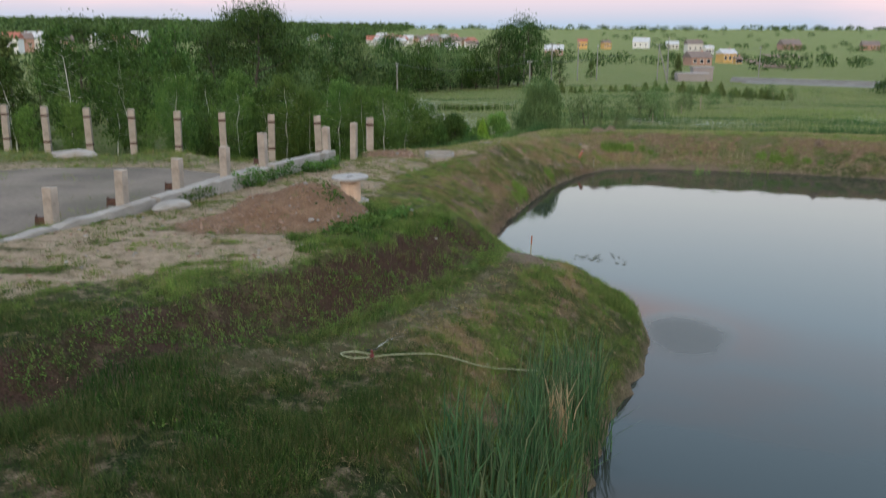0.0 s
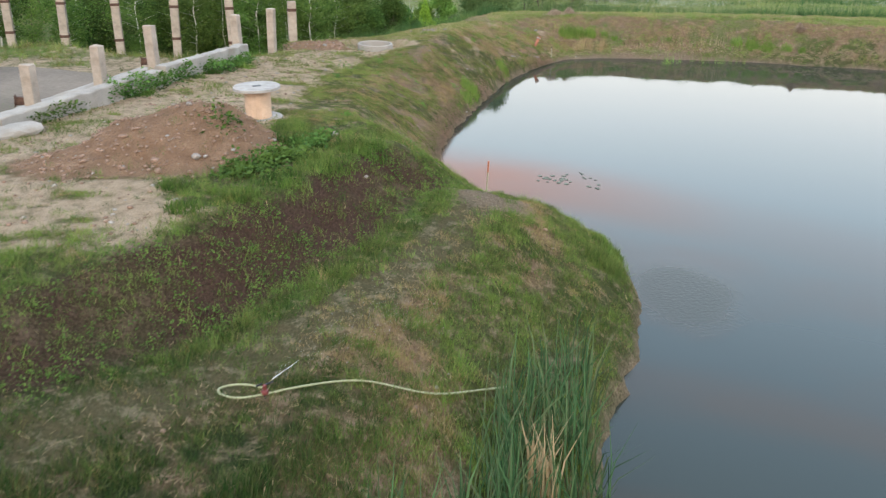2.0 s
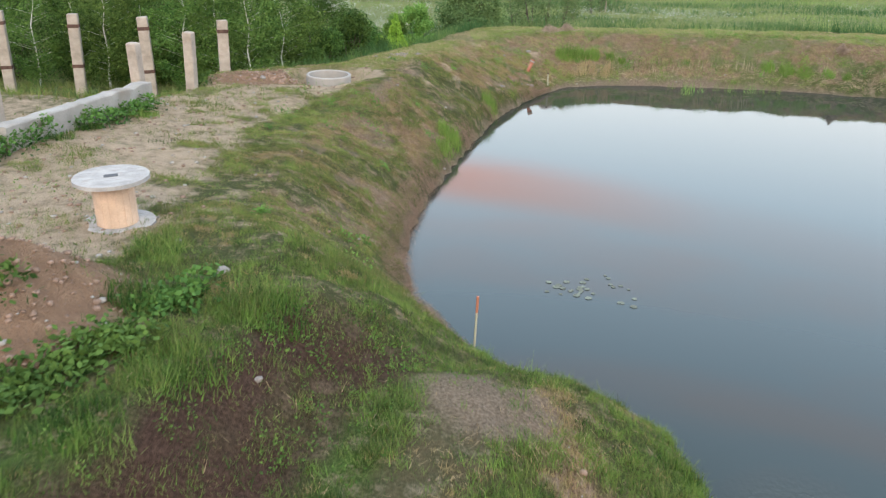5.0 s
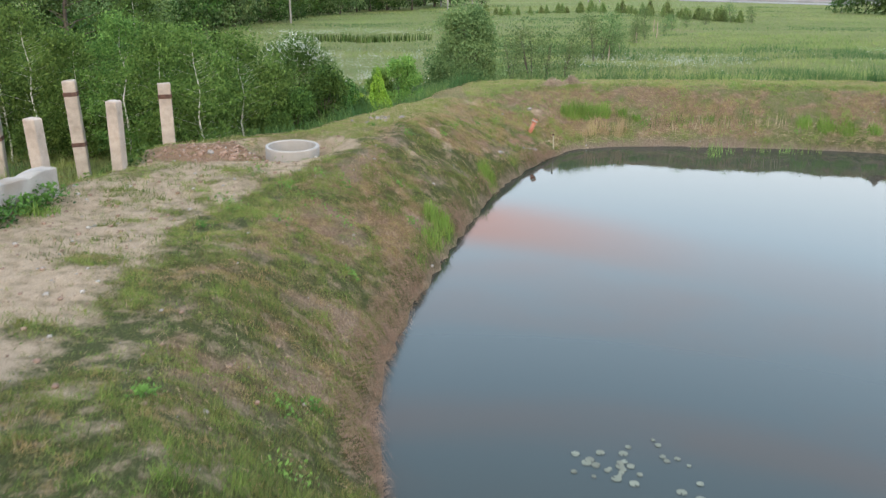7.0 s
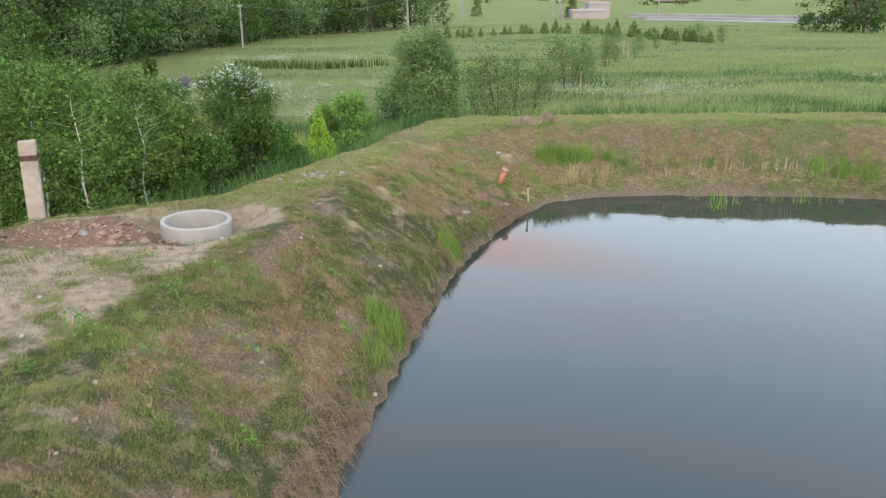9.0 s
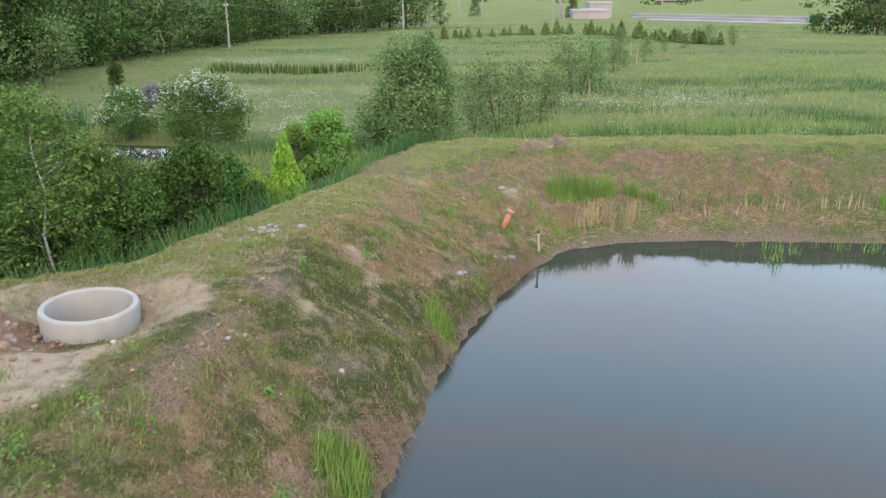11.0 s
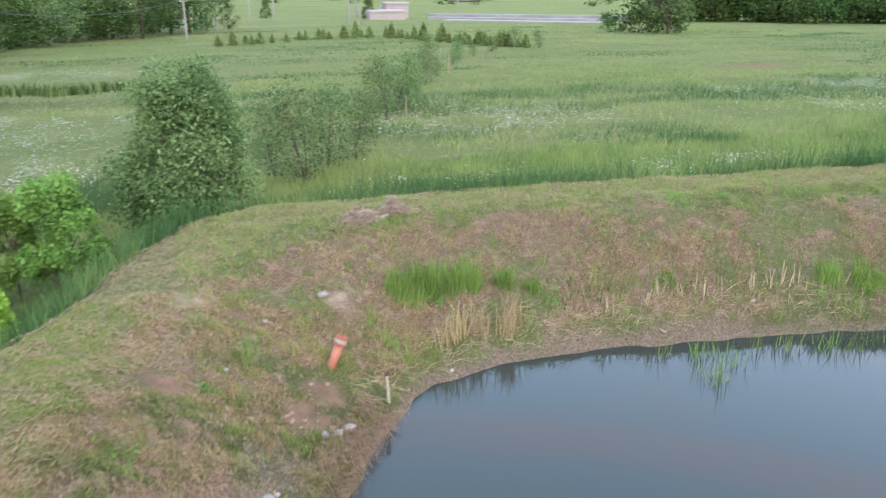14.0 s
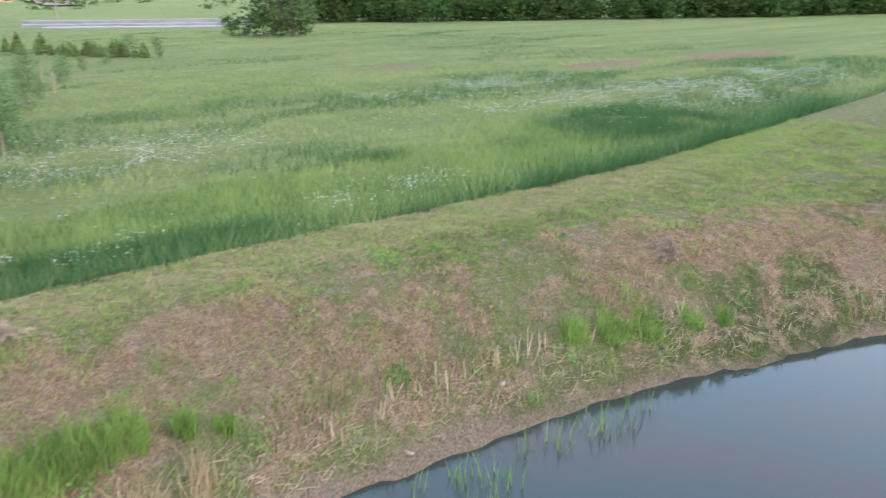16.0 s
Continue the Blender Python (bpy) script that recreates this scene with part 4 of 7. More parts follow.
grow("far_bank_grass", 66000, 4, 28, 30, 38.6, 121, 0.0105, "mown grass along the top of the far bank", 6)



def plot_keep(x, y):
    q = zones(x, y)
    return (1 - 0.97 * q["sand"]) * (q["out"] > 0.1) * smooth((-2.6 - x) / 0.6) * (0.3 + 0.7 * smooth((fbm(x, y, 0.8, 39) - 0.4) / 0.2))


grow("plot_grass", 26000, -19, -2.6, 16, 32.5, 115, 0.016, "rank green grass round the building plot", 6, 2.2, plot_keep)


def thatch():
    """Cut and dead stalks lying on the banks."""
    g = np.random.default_rng(125)

    def keep(x, y):
        q = zones(x, y)
        mown = smooth((1.6 + q["out"]) / 0.8) * smooth((y - 26) / 2)
        return np.clip(0.55 * q["dry"] + 0.5 * mown + 0.10, 0, 1) * (0.3 + 0.15 * smooth((y - 14.5) / 2) + 0.55 * smooth((y - 26) / 2)) * (q["d"] > 0.1) * (q["out"] < 0.5) * (1 - 0.8 * q["sand"]) * (1 - q["heap"]) * (1 - 0.8 * q["soil"])
    x, y = scatter(560000, -4, 22, 4, 38.5, keep, 126)
    x2, y2 = scatter(260000, -1, 20, 27, 38.5, lambda x, y: keep(x, y) * smooth((1.8 + zones(x, y)["out"]) / 0.8) * (fbm(x + y, y - x, 0.5, 129) > 0.45), 128)
    x, y = np.r_[x, x2], np.r_[y, y2]
    a, l = g.uniform(0, 2 * math.pi, len(x)), g.uniform(0.04, 0.13, len(x))
    tx, ty = x + l * np.cos(a), y + l * np.sin(a)
    wx, wy = -np.sin(a) * 0.0035, np.cos(a) * 0.0035
    z0, z1 = height(x, y) + g.uniform(0.01, 0.05, len(x)), height(tx, ty) + g.uniform(0.01, 0.07, len(x))
    v = np.stack([np.c_[x - wx, y - wy, z0], np.c_[x + wx, y + wy, z0], np.c_[tx, ty, z1]], 1).reshape(-1, 3)
    t = np.repeat(np.c_[g.random(len(x)), g.uniform(0.75, 1.0, len(x)), g.random(len(x))], 3, 0)
    tagged(array_mesh("dead_stalks", v, np.arange(len(v)).reshape(-1, 3), MAT_HAY, None, t), "pale dead stalks strewn over the banks", "straw", kind="stuff")


thatch()


def hanging_fringe():
    """Dead grass hanging over the undercut edge of the left bank."""
    g = np.random.default_rng(127)
    pts = np.array([p for p in POND if 15.8 < p[1] < 32.2 and p[0] < 6.2])
    seg = np.hypot(*np.diff(pts, axis=0).T)
    s = np.r_[0, np.cumsum(seg)]
    u = g.uniform(0, s[-1], 11000)
    x, y = np.interp(u, s, pts[:, 0]), np.interp(u, s, pts[:, 1])
    k = np.clip(np.searchsorted(s, u) - 1, 0, len(seg) - 1)
    nx, ny = np.diff(pts[:, 1])[k] / seg[k], -np.diff(pts[:, 0])[k] / seg[k]
    ok = g.random(len(u)) < smooth((fbm(u, u * 0, 1.3, 128) - 0.32) / 0.3)
    x, y, nx, ny = x[ok], y[ok], nx[ok], ny[ok]
    n = len(x)
    back = g.uniform(0.0, 0.5, n) ** 1.3
    px, py = x - nx * back, y - ny * back
    z = np.maximum(height(px, py), 0.12) + 0.02
    w, out, side = g.uniform(0.0015, 0.0034, n), g.uniform(0.04, 0.16, n), g.normal(0, 0.06, n)
    mx, my = px + nx * out * 0.7 - ny * side * 0.5, py + ny * out * 0.7 + nx * side * 0.5
    ex, ey = px + nx * (out + 0.05) - ny * side, py + ny * (out + 0.05) + nx * side
    ez = np.maximum(z - g.uniform(0.10, 0.30, n), 0.015)
    v = np.stack([np.c_[px - ny * w, py + nx * w, z], np.c_[px + ny * w, py - nx * w, z], np.c_[mx - ny * w, my + nx * w, z + 0.02], np.c_[mx + ny * w, my - nx * w, z + 0.02], np.c_[ex, ey, ez]], 1)
    i = np.arange(n)[:, None] * 5
    f = np.concatenate([i + np.array([[0, 1, 2]]), i + np.array([[1, 3, 2]]), i + np.array([[2, 3, 4]])])
    t = np.repeat(np.c_[g.random(n), np.zeros(n), g.random(n)], 5, 0)
    tagged(array_mesh("hanging_grass", v.reshape(-1, 3), f, MAT_FRINGE, None, t), "reddish dead grass hanging over the undercut shore", "grass", kind="stuff")


hanging_fringe()


def bank_lush():
    g = np.random.default_rng(131)
    xs, ys = [], []
    for cx, cy, r in LUSH:
        n = int(3000 * r * r) + 130
        a, s = g.uniform(0, 2 * math.pi, n), r * np.sqrt(g.random(n))
        xs.append(cx + s * np.cos(a))
        ys.append(cy + s * np.sin(a))
    x, y = np.concatenate(xs), np.concatenate(ys)
    lush = lushness(x, y)
    ok = (g.random(len(x)) < lush) & (poly_sd(x, y, POND) < 0)
    x, y = x[ok], y[ok]
    h = g.uniform(0.04, 0.17, len(x)) * (0.3 + 1.3 * fbm(x, y, 0.35, 64)) * (1 + 0.75 * (y > 24) + 0.75 * (y > 33))
    # clumps nearest the camera are toned down for the same painted dimness
    blade_mesh("tall_grass", x, y, height(x, y), h, g.uniform(0.007, 0.014, len(x)), g.uniform(0.1, 0.7, len(x)), MAT_GRASS,
               np.clip(g.normal(0.02, 0.08, len(x)), 0, 1), 132, "lush bright green grass clumps", rnd=np.clip(g.normal(0.30, 0.16, len(x)) + 0.9 * (fbm(x, y, 0.5, 63) - 0.5) + 0.55 * (y > 22) - 0.45 * (y < 7), 0, 1))


bank_lush()


def yard_tufts():
    """Small mats of grass that have come up through the sand."""
    g = np.random.default_rng(135)
    px, py = scatter(1000, -6.2, 1.2, 7.5, 29.5, lambda x, y: zones(x, y)["sand"] * (zones(x, y)["out"] < 0) * 0.6 * (fbm(x, y, 1.6, 137) > 0.50), 136)
    m = 70
    r = np.repeat(g.uniform(0.05, 0.20, len(px)) * (1 + 0.6 * (py > 15)), m)
    a, s = g.uniform(0, 2 * math.pi, len(r)), r * np.sqrt(g.random(len(r)))
    x, y = np.repeat(px, m) + s * np.cos(a) * 1.5, np.repeat(py, m) + s * np.sin(a)
    tone = np.repeat(g.normal(0.55, 0.2, len(px)), m)
    blade_mesh("yard_grass", x, y, height(x, y), g.uniform(0.03, 0.10, len(x)), g.uniform(0.008, 0.013, len(x)), g.uniform(0.2, 0.9, len(x)), MAT_GRASS,
               np.clip(g.normal(0.12, 0.18, len(x)), 0, 1), 138, "small green grass mats in the sandy yard", rnd=np.clip(tone + g.normal(0, 0.15, len(x)), 0, 1), short=True)


yard_tufts()


def meadow():
    def keep(x, y):
        q = poly_sd(x, y, BERM)
        thin = np.clip(26 / (y - 12 + np.abs(x - 8) * 0.3), 0, 1) * smooth((108 - y) / 45)
        return (q < -0.25) * (height(x, y) > PUDDLE_Z + 0.1) * thin * (1 - 0.97 * zones(x, y)["bare"]) * (0.35 + 0.65 * smooth((fbm(x, y, 2.2, 73) - 0.35) / 0.2))
    x, y = scatter(480000, -14, 64, 28.5, 108, keep, 141)
    x2, y2 = scatter(190000, -5, 32, 28.5, 45, keep, 144)
    x3, y3 = scatter(70000, -14, 75, 60, 120, lambda x, y: (poly_sd(x, y, BERM) < -1) * (1 - 0.97 * zones(x, y)["bare"]) * (0.3 + 0.7 * smooth((fbm(x, y * 2, 6.0, 76) - 0.42) / 0.2)), 145)
    x4, y4 = scatter(80000, -13, 4.5, 35, 64, keep, 146)
    x, y = np.r_[x, x2, x3, x4], np.r_[y, y2, y3, y4]
    g = np.random.default_rng(142)
    n1, n2, n3 = fbm(x, y, 6.0, 71), fbm(x, y, 1.6, 72), fbm(x, y * 2.2, 9.0, 74)
    edge = smooth((2.2 + poly_sd(x, y, BERM)) / 1.5)
    far_off = smooth((y - 55) / 15)
    deep = np.maximum(smooth((n3 - 0.56) / 0.10), smooth((2.4 - seg_dist(x, y, [(23, 57), (30, 53), (38, 49), (47, 45.5), (62, 41)], False) + 6 * (n2 - 0.5)) / 1.5))
    deep = np.maximum(deep, smooth((1.6 - seg_dist(x, y, [(-9, 64), (-1, 66), (5, 67.5)], False)) / 1.0))
    deep = np.maximum(deep, smooth((4.5 - seg_dist(x, y, [(29, 42.5), (36, 43), (46, 46), (60, 46)], False)) / 2.5) * smooth((n2 - 0.3) / 0.2))
    h = (0.14 + 0.26 * n2 + 0.15 * deep + 0.22 * edge * (0.4 + 0.6 * smooth((x - 4) / 4))) * g.uniform(0.6, 1.3, len(x)) * (1 - 0.5 * far_off) * (1 - 0.30 * smooth((y - 42) / 8))
    dry = np.clip(1.1 * (n1 - 0.45) + g.normal(0.14, 0.18, len(x)) - 0.3 * deep - 0.35 * edge, 0, 1)
    wide = 0.014 + 0.00075 * np.clip(y - 30, 0, 80)
    # the shade of the hollow on the left is painted into the blades' tone
    rnd = np.clip(0.62 - 0.24 * smooth((4.5 - x) / 2) * smooth((52 - y) / 6) + 0.9 * (n2 - 0.5) + g.normal(0, 0.22, len(x)) - 0.85 * deep - 0.75 * edge * (0.3 + 0.7 * smooth((x - 4) / 4)), 0, 1)
    blade_mesh("meadow_grass", x, y, height(x, y), h, wide * g.uniform(0.7, 1.4, len(x)), g.uniform(0.15, 0.7, len(x)), MAT_FIELD, dry, 143,
               "tall soft green meadow grass", rnd=rnd, short=True)


meadow()


def leaf_arrays(c, size, g, flat=0.0):
    """Small rhombic leaves round the centres c; flat: how far they lie level."""
    n = len(c)
    a = g.normal(size=(n, 3))
    a[:, 2] *= 1 - flat
    a /= np.linalg.norm(a, axis=1)[:, None] + 1e-9
    b = g.normal(size=(n, 3))
    b[:, 2] *= 1 - flat
    b = np.cross(a, b) if flat == 0 else b - (a * b).sum(1)[:, None] * a
    b /= np.linalg.norm(b, axis=1)[:, None] + 1e-9
    s = (size * g.uniform(0.6, 1.4, n))[:, None]
    v = np.stack([c - a * s, c + b * s * 0.55, c + a * s, c - b * s * 0.55], 1)
    f = np.arange(n)[:, None] * 4 + np.arange(4)[None, :]
    return v.reshape(-1, 3), f


def leaf_cloud(name, c, size, mat, seed, parent=None, rnd=None, dry=None, flat=0.0):
    g = np.random.default_rng(seed)
    v, f = leaf_arrays(c, size, g, flat)
    r = g.random(len(c)) if rnd is None else rnd
    d = np.zeros(len(c)) if dry is None else dry
    t = np.repeat(np.c_[r, d, r], 4, 0)
    return array_mesh(name, v, f, mat, parent, t)


def weeds():
    g = np.random.default_rng(151)

    def keep(x, y):
        q = zones(x, y)
        return np.clip(q["soil"] * 0.75 + 0.30 * lushness(x, y) + 0.05 * q["sand"] * (q["n3"] > 0.55), 0, 1) * smooth((0.6 * fbm(x, y, 0.32, 81) + 0.4 * fbm(x, y, 1.3, 82) - 0.42) / 0.12)
    x, y = scatter(44000, -6.5, 2.5, 3.5, 27, keep, 152)
    m = 7
    # each sprout: a short leafy spike
    high, tone = np.repeat(g.uniform(0.03, 0.16, len(x)), m), np.repeat(g.normal(0.16, 0.18, len(x)), m)
    up = np.tile(np.linspace(0.15, 1.0, m), len(x))
    wide = 0.045 * (1.1 - up)
    x, y = np.repeat(x, m) + g.normal(0, 1, len(x) * m) * wide, np.repeat(y, m) + g.normal(0, 1, len(y) * m) * wide
    z = height(x, y) + high * up
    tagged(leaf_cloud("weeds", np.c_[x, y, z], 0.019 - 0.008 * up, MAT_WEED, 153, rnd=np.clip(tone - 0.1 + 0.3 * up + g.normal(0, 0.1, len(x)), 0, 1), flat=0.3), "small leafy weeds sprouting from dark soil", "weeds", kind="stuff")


weeds()


def nettles():
    """Leafy dark weeds along the foot of the foundation wall and on the spoil."""
    g = np.random.default_rng(155)
    for k, (ax, ay, bx, by, n, hi) in enumerate(((-3.15, 23.3, -3.75, 20.9, 1500, 0.34), (-4.0, 20.2, -4.75, 17.6, 2200, 0.42), (-5.1, 16.6, -5.4, 15.5, 500, 0.3), (-3.3, 25.6, -2.7, 26.6, 350, 0.28),
                                                 (-1.55, 12.05, -0.75, 13.2, 1600, 0.16), (-1.9, 13.1, -1.7, 13.4, 120, 0.16), (-0.75, 13.6, -0.5, 14.3, 500, 0.2))):
        f = g.random(n)
        x, y = ax + f * (bx - ax) + g.normal(0, 0.13, n), ay + f * (by - ay) + g.normal(0, 0.13, n)
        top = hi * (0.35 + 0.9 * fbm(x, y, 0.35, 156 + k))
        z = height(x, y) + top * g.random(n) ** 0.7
        # leaves go from dark at the foot to pale at the top
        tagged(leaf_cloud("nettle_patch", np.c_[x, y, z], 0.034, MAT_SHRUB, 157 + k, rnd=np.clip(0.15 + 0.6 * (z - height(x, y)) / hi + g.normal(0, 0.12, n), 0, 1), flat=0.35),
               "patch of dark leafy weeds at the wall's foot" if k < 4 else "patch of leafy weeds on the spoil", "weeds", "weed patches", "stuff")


nettles()


def bank_herbs():
    """Dark leafy herbs here and there on the pond's banks."""
    g = np.random.default_rng(165)
    px, py = scatter(420, -1, 17, 16.5, 36, lambda x, y: (zones(x, y)["d"] > 0.35) * (zones(x, y)["out"] < -0.8) * (1 - zones(x, y)["sand"]) * 0.75 * (fbm(x, y, 1.5, 166) > 0.47), 167)
    px, py = np.r_[px, 4.05, 3.3, 2.2, 4.6, 3.0], np.r_[py, 31.9, 30.4, 28.6, 33.0, 29.4]
    m = 60
    r = np.repeat(g.uniform(0.06, 0.20, len(px)), m)
    x, y = np.repeat(px, m) + g.normal(0, 0.6, len(r)) * r, np.repeat(py, m) + g.normal(0, 0.6, len(r)) * r
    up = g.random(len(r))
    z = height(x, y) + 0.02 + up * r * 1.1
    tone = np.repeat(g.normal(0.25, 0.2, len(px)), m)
    # each herb's tone gets paler upwards
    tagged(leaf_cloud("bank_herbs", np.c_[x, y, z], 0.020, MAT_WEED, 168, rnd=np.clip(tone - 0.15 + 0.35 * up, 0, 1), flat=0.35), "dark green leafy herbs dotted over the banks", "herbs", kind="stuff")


bank_herbs()


def flowers():
    g = np.random.default_rng(161)
    spots = [(13.5, 48.5, 5.5, 3.2), (9.5, 41.0, 2.2, 1.0), (16.5, 40.8, 2.5, 0.8), (32, 52, 7, 2.5), (38, 43, 9, 2.2), (46, 46, 7, 2.0), (36, 46, 8, 3.0), (2, 58, 7, 3), (-3, 52, 6, 3), (1, 47, 3, 3), (27, 47, 4, 1.5), (-1, 75, 9, 3)]
    xs, ys = [], []
    for cx, cy, rx, ry in spots:
        n = int(300 * rx * ry)
        xs.append(cx + g.normal(0, rx * 0.5, n))
        ys.append(cy + g.normal(0, ry * 0.5, n))
    x, y = np.concatenate(xs), np.concatenate(ys)
    ok = (fbm(x, y, 1.1, 91) > 0.5) & (poly_sd(x, y, BERM) < -1.0)
    x, y = x[ok], y[ok]
    z = height(x, y) + g.uniform(0.30, 0.55, len(x))
    tagged(leaf_cloud("meadow_flowers", np.c_[x, y, z], 0.020, MAT_BLOSSOM, 162, flat=0.7), "drifts of small white meadow flowers", "flowers", kind="stuff")


flowers()


# ---------------------------------------------------------------- cattails and water plants
def reeds(name, spots, hi, seed, label, per=120, mat=MAT_REED, dry=0.04, group="", wide=0.022, lean=0.32):
    """One stand of blades; spots: (x, y, radius)."""
    g = np.random.default_rng(seed)
    xs, ys = [], []
    for cx, cy, r in spots:
        n = max(int(per * r * r), 6)
        a, s = g.uniform(0, 2 * math.pi, n), r * np.sqrt(g.random(n))
        xs.append(cx + s * np.cos(a))
        ys.append(cy + s * np.sin(a))
    x, y = np.concatenate(xs), np.concatenate(ys)
    n = len(x)
    h = hi * g.uniform(0.55, 1.1, n)
    ob = blade_mesh(name, x, y, np.maximum(height(x, y), -0.25), h, wide * g.uniform(0.6, 1.3, n), g.uniform(0.02, lean, n) + 0.25 * (g.random(n) > 0.85), mat,
                    np.clip(g.normal(dry, 0.08, n), 0, 1), seed + 1, label, "reeds")
    return tagged(ob, group=group)


reeds("cattail_bed", [(0.55, 5.0, 0.3), (0.75, 5.8, 0.35), (1.0, 5.1, 0.5), (1.35, 5.8, 0.55), (1.65, 6.6, 0.55), (1.9, 7.4, 0.55), (2.1, 8.2, 0.5), (2.45, 8.9, 0.35), (2.4, 7.9, 0.35), (2.7, 9.4, 0.2)], 0.95, 171,
      "tall green cattail blades along the water's edge", per=480, wide=0.021, lean=0.55)
reeds("ditch_sedge", [(-3.6, 66.0, 0.9), (-2.2, 65.4, 0.9), (-0.8, 65.0, 0.8), (0.6, 64.6, 0.9), (2.0, 64.6, 0.8), (3.2, 65.0, 0.7), (4.4, 65.4, 0.5)], 0.55, 177, "dark sedge along a wet ditch in the meadow", per=170, wide=0.05, mat=MAT_DARKLEAF)
reeds("marsh_reeds", [(-8.2, 48.2, 0.9), (-6.6, 48.6, 0.9), (-9.6, 47.4, 0.7)], 0.95, 175, "bright reeds round the marsh pool", per=260, wide=0.03)
reeds("dead_reed_clump", [(1.95, 7.35, 0.17)], 0.90, 173, "broken pinkish-tan dead cattail stalks", per=1500, dry=0.95, wide=0.026)
for k, (cx, cy) in enumerate(((9.9, 32.55), (10.35, 32.4), (10.6, 32.1), (11.25, 32.35), (11.6, 32.15), (12.2, 32.0), (12.5, 31.85), (12.85, 31.9), (10.1, 31.8))):
    reeds("water_plant", [(cx, cy, 0.13 + 0.05 * (k % 3))], 0.60, 180 + 2 * k, "thin green shoots standing in the shallow water", per=700, group="shoots in the shallows", wide=0.013, mat=MAT_WEED)
reeds("shore_reeds", [(9.2, 33.9, 0.3), (9.8, 33.85, 0.35), (10.4, 33.75, 0.35), (11.0, 33.65, 0.35), (11.7, 33.5, 0.3), (8.4, 34.2, 0.25), (12.7, 33.35, 0.3)], 0.30, 195, "short green sedge along the far shore", per=420, wide=0.010, mat=MAT_GRASS, dry=0.08, lean=0.5)
for k, (cx, cy, r) in enumerate(((7.35, 33.55, 0.16), (7.7, 33.55, 0.13), (8.05, 33.5, 0.14), (7.1, 33.4, 0.12), (8.25, 33.7, 0.15))):
    reeds("dry_tuft", [(cx, cy, r)], 0.50, 210 + 2 * k, "pale straw-yellow tuft of dead sedge", per=2600, dry=0.8, group="dry tufts on the far shore", wide=0.009, lean=0.45, mat=MAT_HAY)


def cut_stems():
    g = np.random.default_rng(221)
    spots = [(10.2, 33.45), (10.45, 33.5), (10.75, 33.45), (11.0, 33.4), (11.85, 33.3), (12.15, 33.2), (12.35, 33.2), (12.5, 33.15), (9.6, 33.5), (11.4, 33.35), (13.2, 32.95), (14.6, 32.5)]
    for cx, cy in spots:
        paths = []
        for _ in range(int(g.integers(2, 5))):
            bx, by = cx + g.normal(0, 0.05), cy + g.normal(0, 0.04)
            z, h = ground(bx, by), g.uniform(0.12, 0.34)
            tip = (bx + g.normal(0, 0.07), by + g.normal(0, 0.05), z + h)
            paths.append(([(bx, by, z - 0.03), ((bx + tip[0]) / 2, (by + tip[1]) / 2, z + h * 0.55), tip], (0.008, 0.007, 0.004)))
        tagged(tubes("cut_stem", paths, MAT_STRAW, sides=5), "pale cut cattail stubs on the muddy shore", "reed stubs", "cut stems on the far shore")


cut_stems()


def shore_litter():
    """Straw and stalks washed up along the far shore."""
    g = np.random.default_rng(231)
    paths = []
    for _ in range(900):
        x = g.uniform(5.6, 18)
        y = float(np.interp(x, (5.5, 6.4, 7.6, 9, 11.4, 13.4, 15, 17, 20), (31.6, 32.7, 33.2, 33.15, 32.8, 32.3, 31.7, 30.95, 29.3))) + g.uniform(0.05, 0.75)
        a, l = g.normal(0, 0.6), g.uniform(0.06, 0.26)
        z0, z1 = ground(x, y), ground(x + l * math.cos(a), y + l * math.sin(a))
        paths.append(([(x, y, z0 + 0.015), (x + l * math.cos(a), y + l * math.sin(a), z1 + 0.02)], (0.0035, 0.002)))
    tagged(tubes("shore_straw", paths, MAT_STRAW, sides=4), "washed-up straw and broken stalks on the mud", "straw", kind="stuff")


shore_litter()


def lily_patch():
    g = np.random.default_rng(241)
    spots = [(3.5, 18.1), (3.68, 18.0), (3.85, 18.42), (3.9, 17.95), (4.0, 18.1), (4.1, 18.15), (4.05, 17.85), (4.5, 18.52), (4.48, 18.3), (4.62, 18.25), (4.7, 17.8), (4.62, 17.55), (3.75, 18.2), (4.15, 18.0)]
    spots += [(4.1 + g.normal(0, 0.35), 18.1 + g.normal(0, 0.22)) for _ in range(16)]
    for k, (cx, cy) in enumerate(spots):
        bm = bmesh.new()
        r, n, gap = g.uniform(0.026, 0.058), 16, g.uniform(0, 6.28)
        mid = bm.verts.new((0, 0, 0.004))
        low = bm.verts.new((0, 0, -0.003))
        rim = [bm.verts.new((r * g.uniform(0.9, 1.05) * math.cos(gap + (0.25 + 5.8 * j / n)), r * g.uniform(0.9, 1.05) * math.sin(gap + (0.25 + 5.8 * j / n)), 0.005)) for j in range(n + 1)]
        for j in range(n):
            bm.faces.new((mid, rim[j], rim[j + 1]))
            bm.faces.new((low, rim[j + 1], rim[j]))
        ob = part("lily_pad", bm, MAT_LILY)
        ob.location = (cx, cy, 0.002)
        tagged(ob, "pale green lily pad floating on the pond", "lily pad", "lily pads")


lily_patch()

# ---------------------------------------------------------------- the unfinished building's posts and walls
ROW_U = Vector((-0.2873, -0.9578, 0))   # along the front row, towards the camera
FRONT = Vector((-2.95, 25.70, 0))
BACK = Vector((-2.68, 28.20, 0))
BACK_U = Vector((-0.977, 0.213, 0))


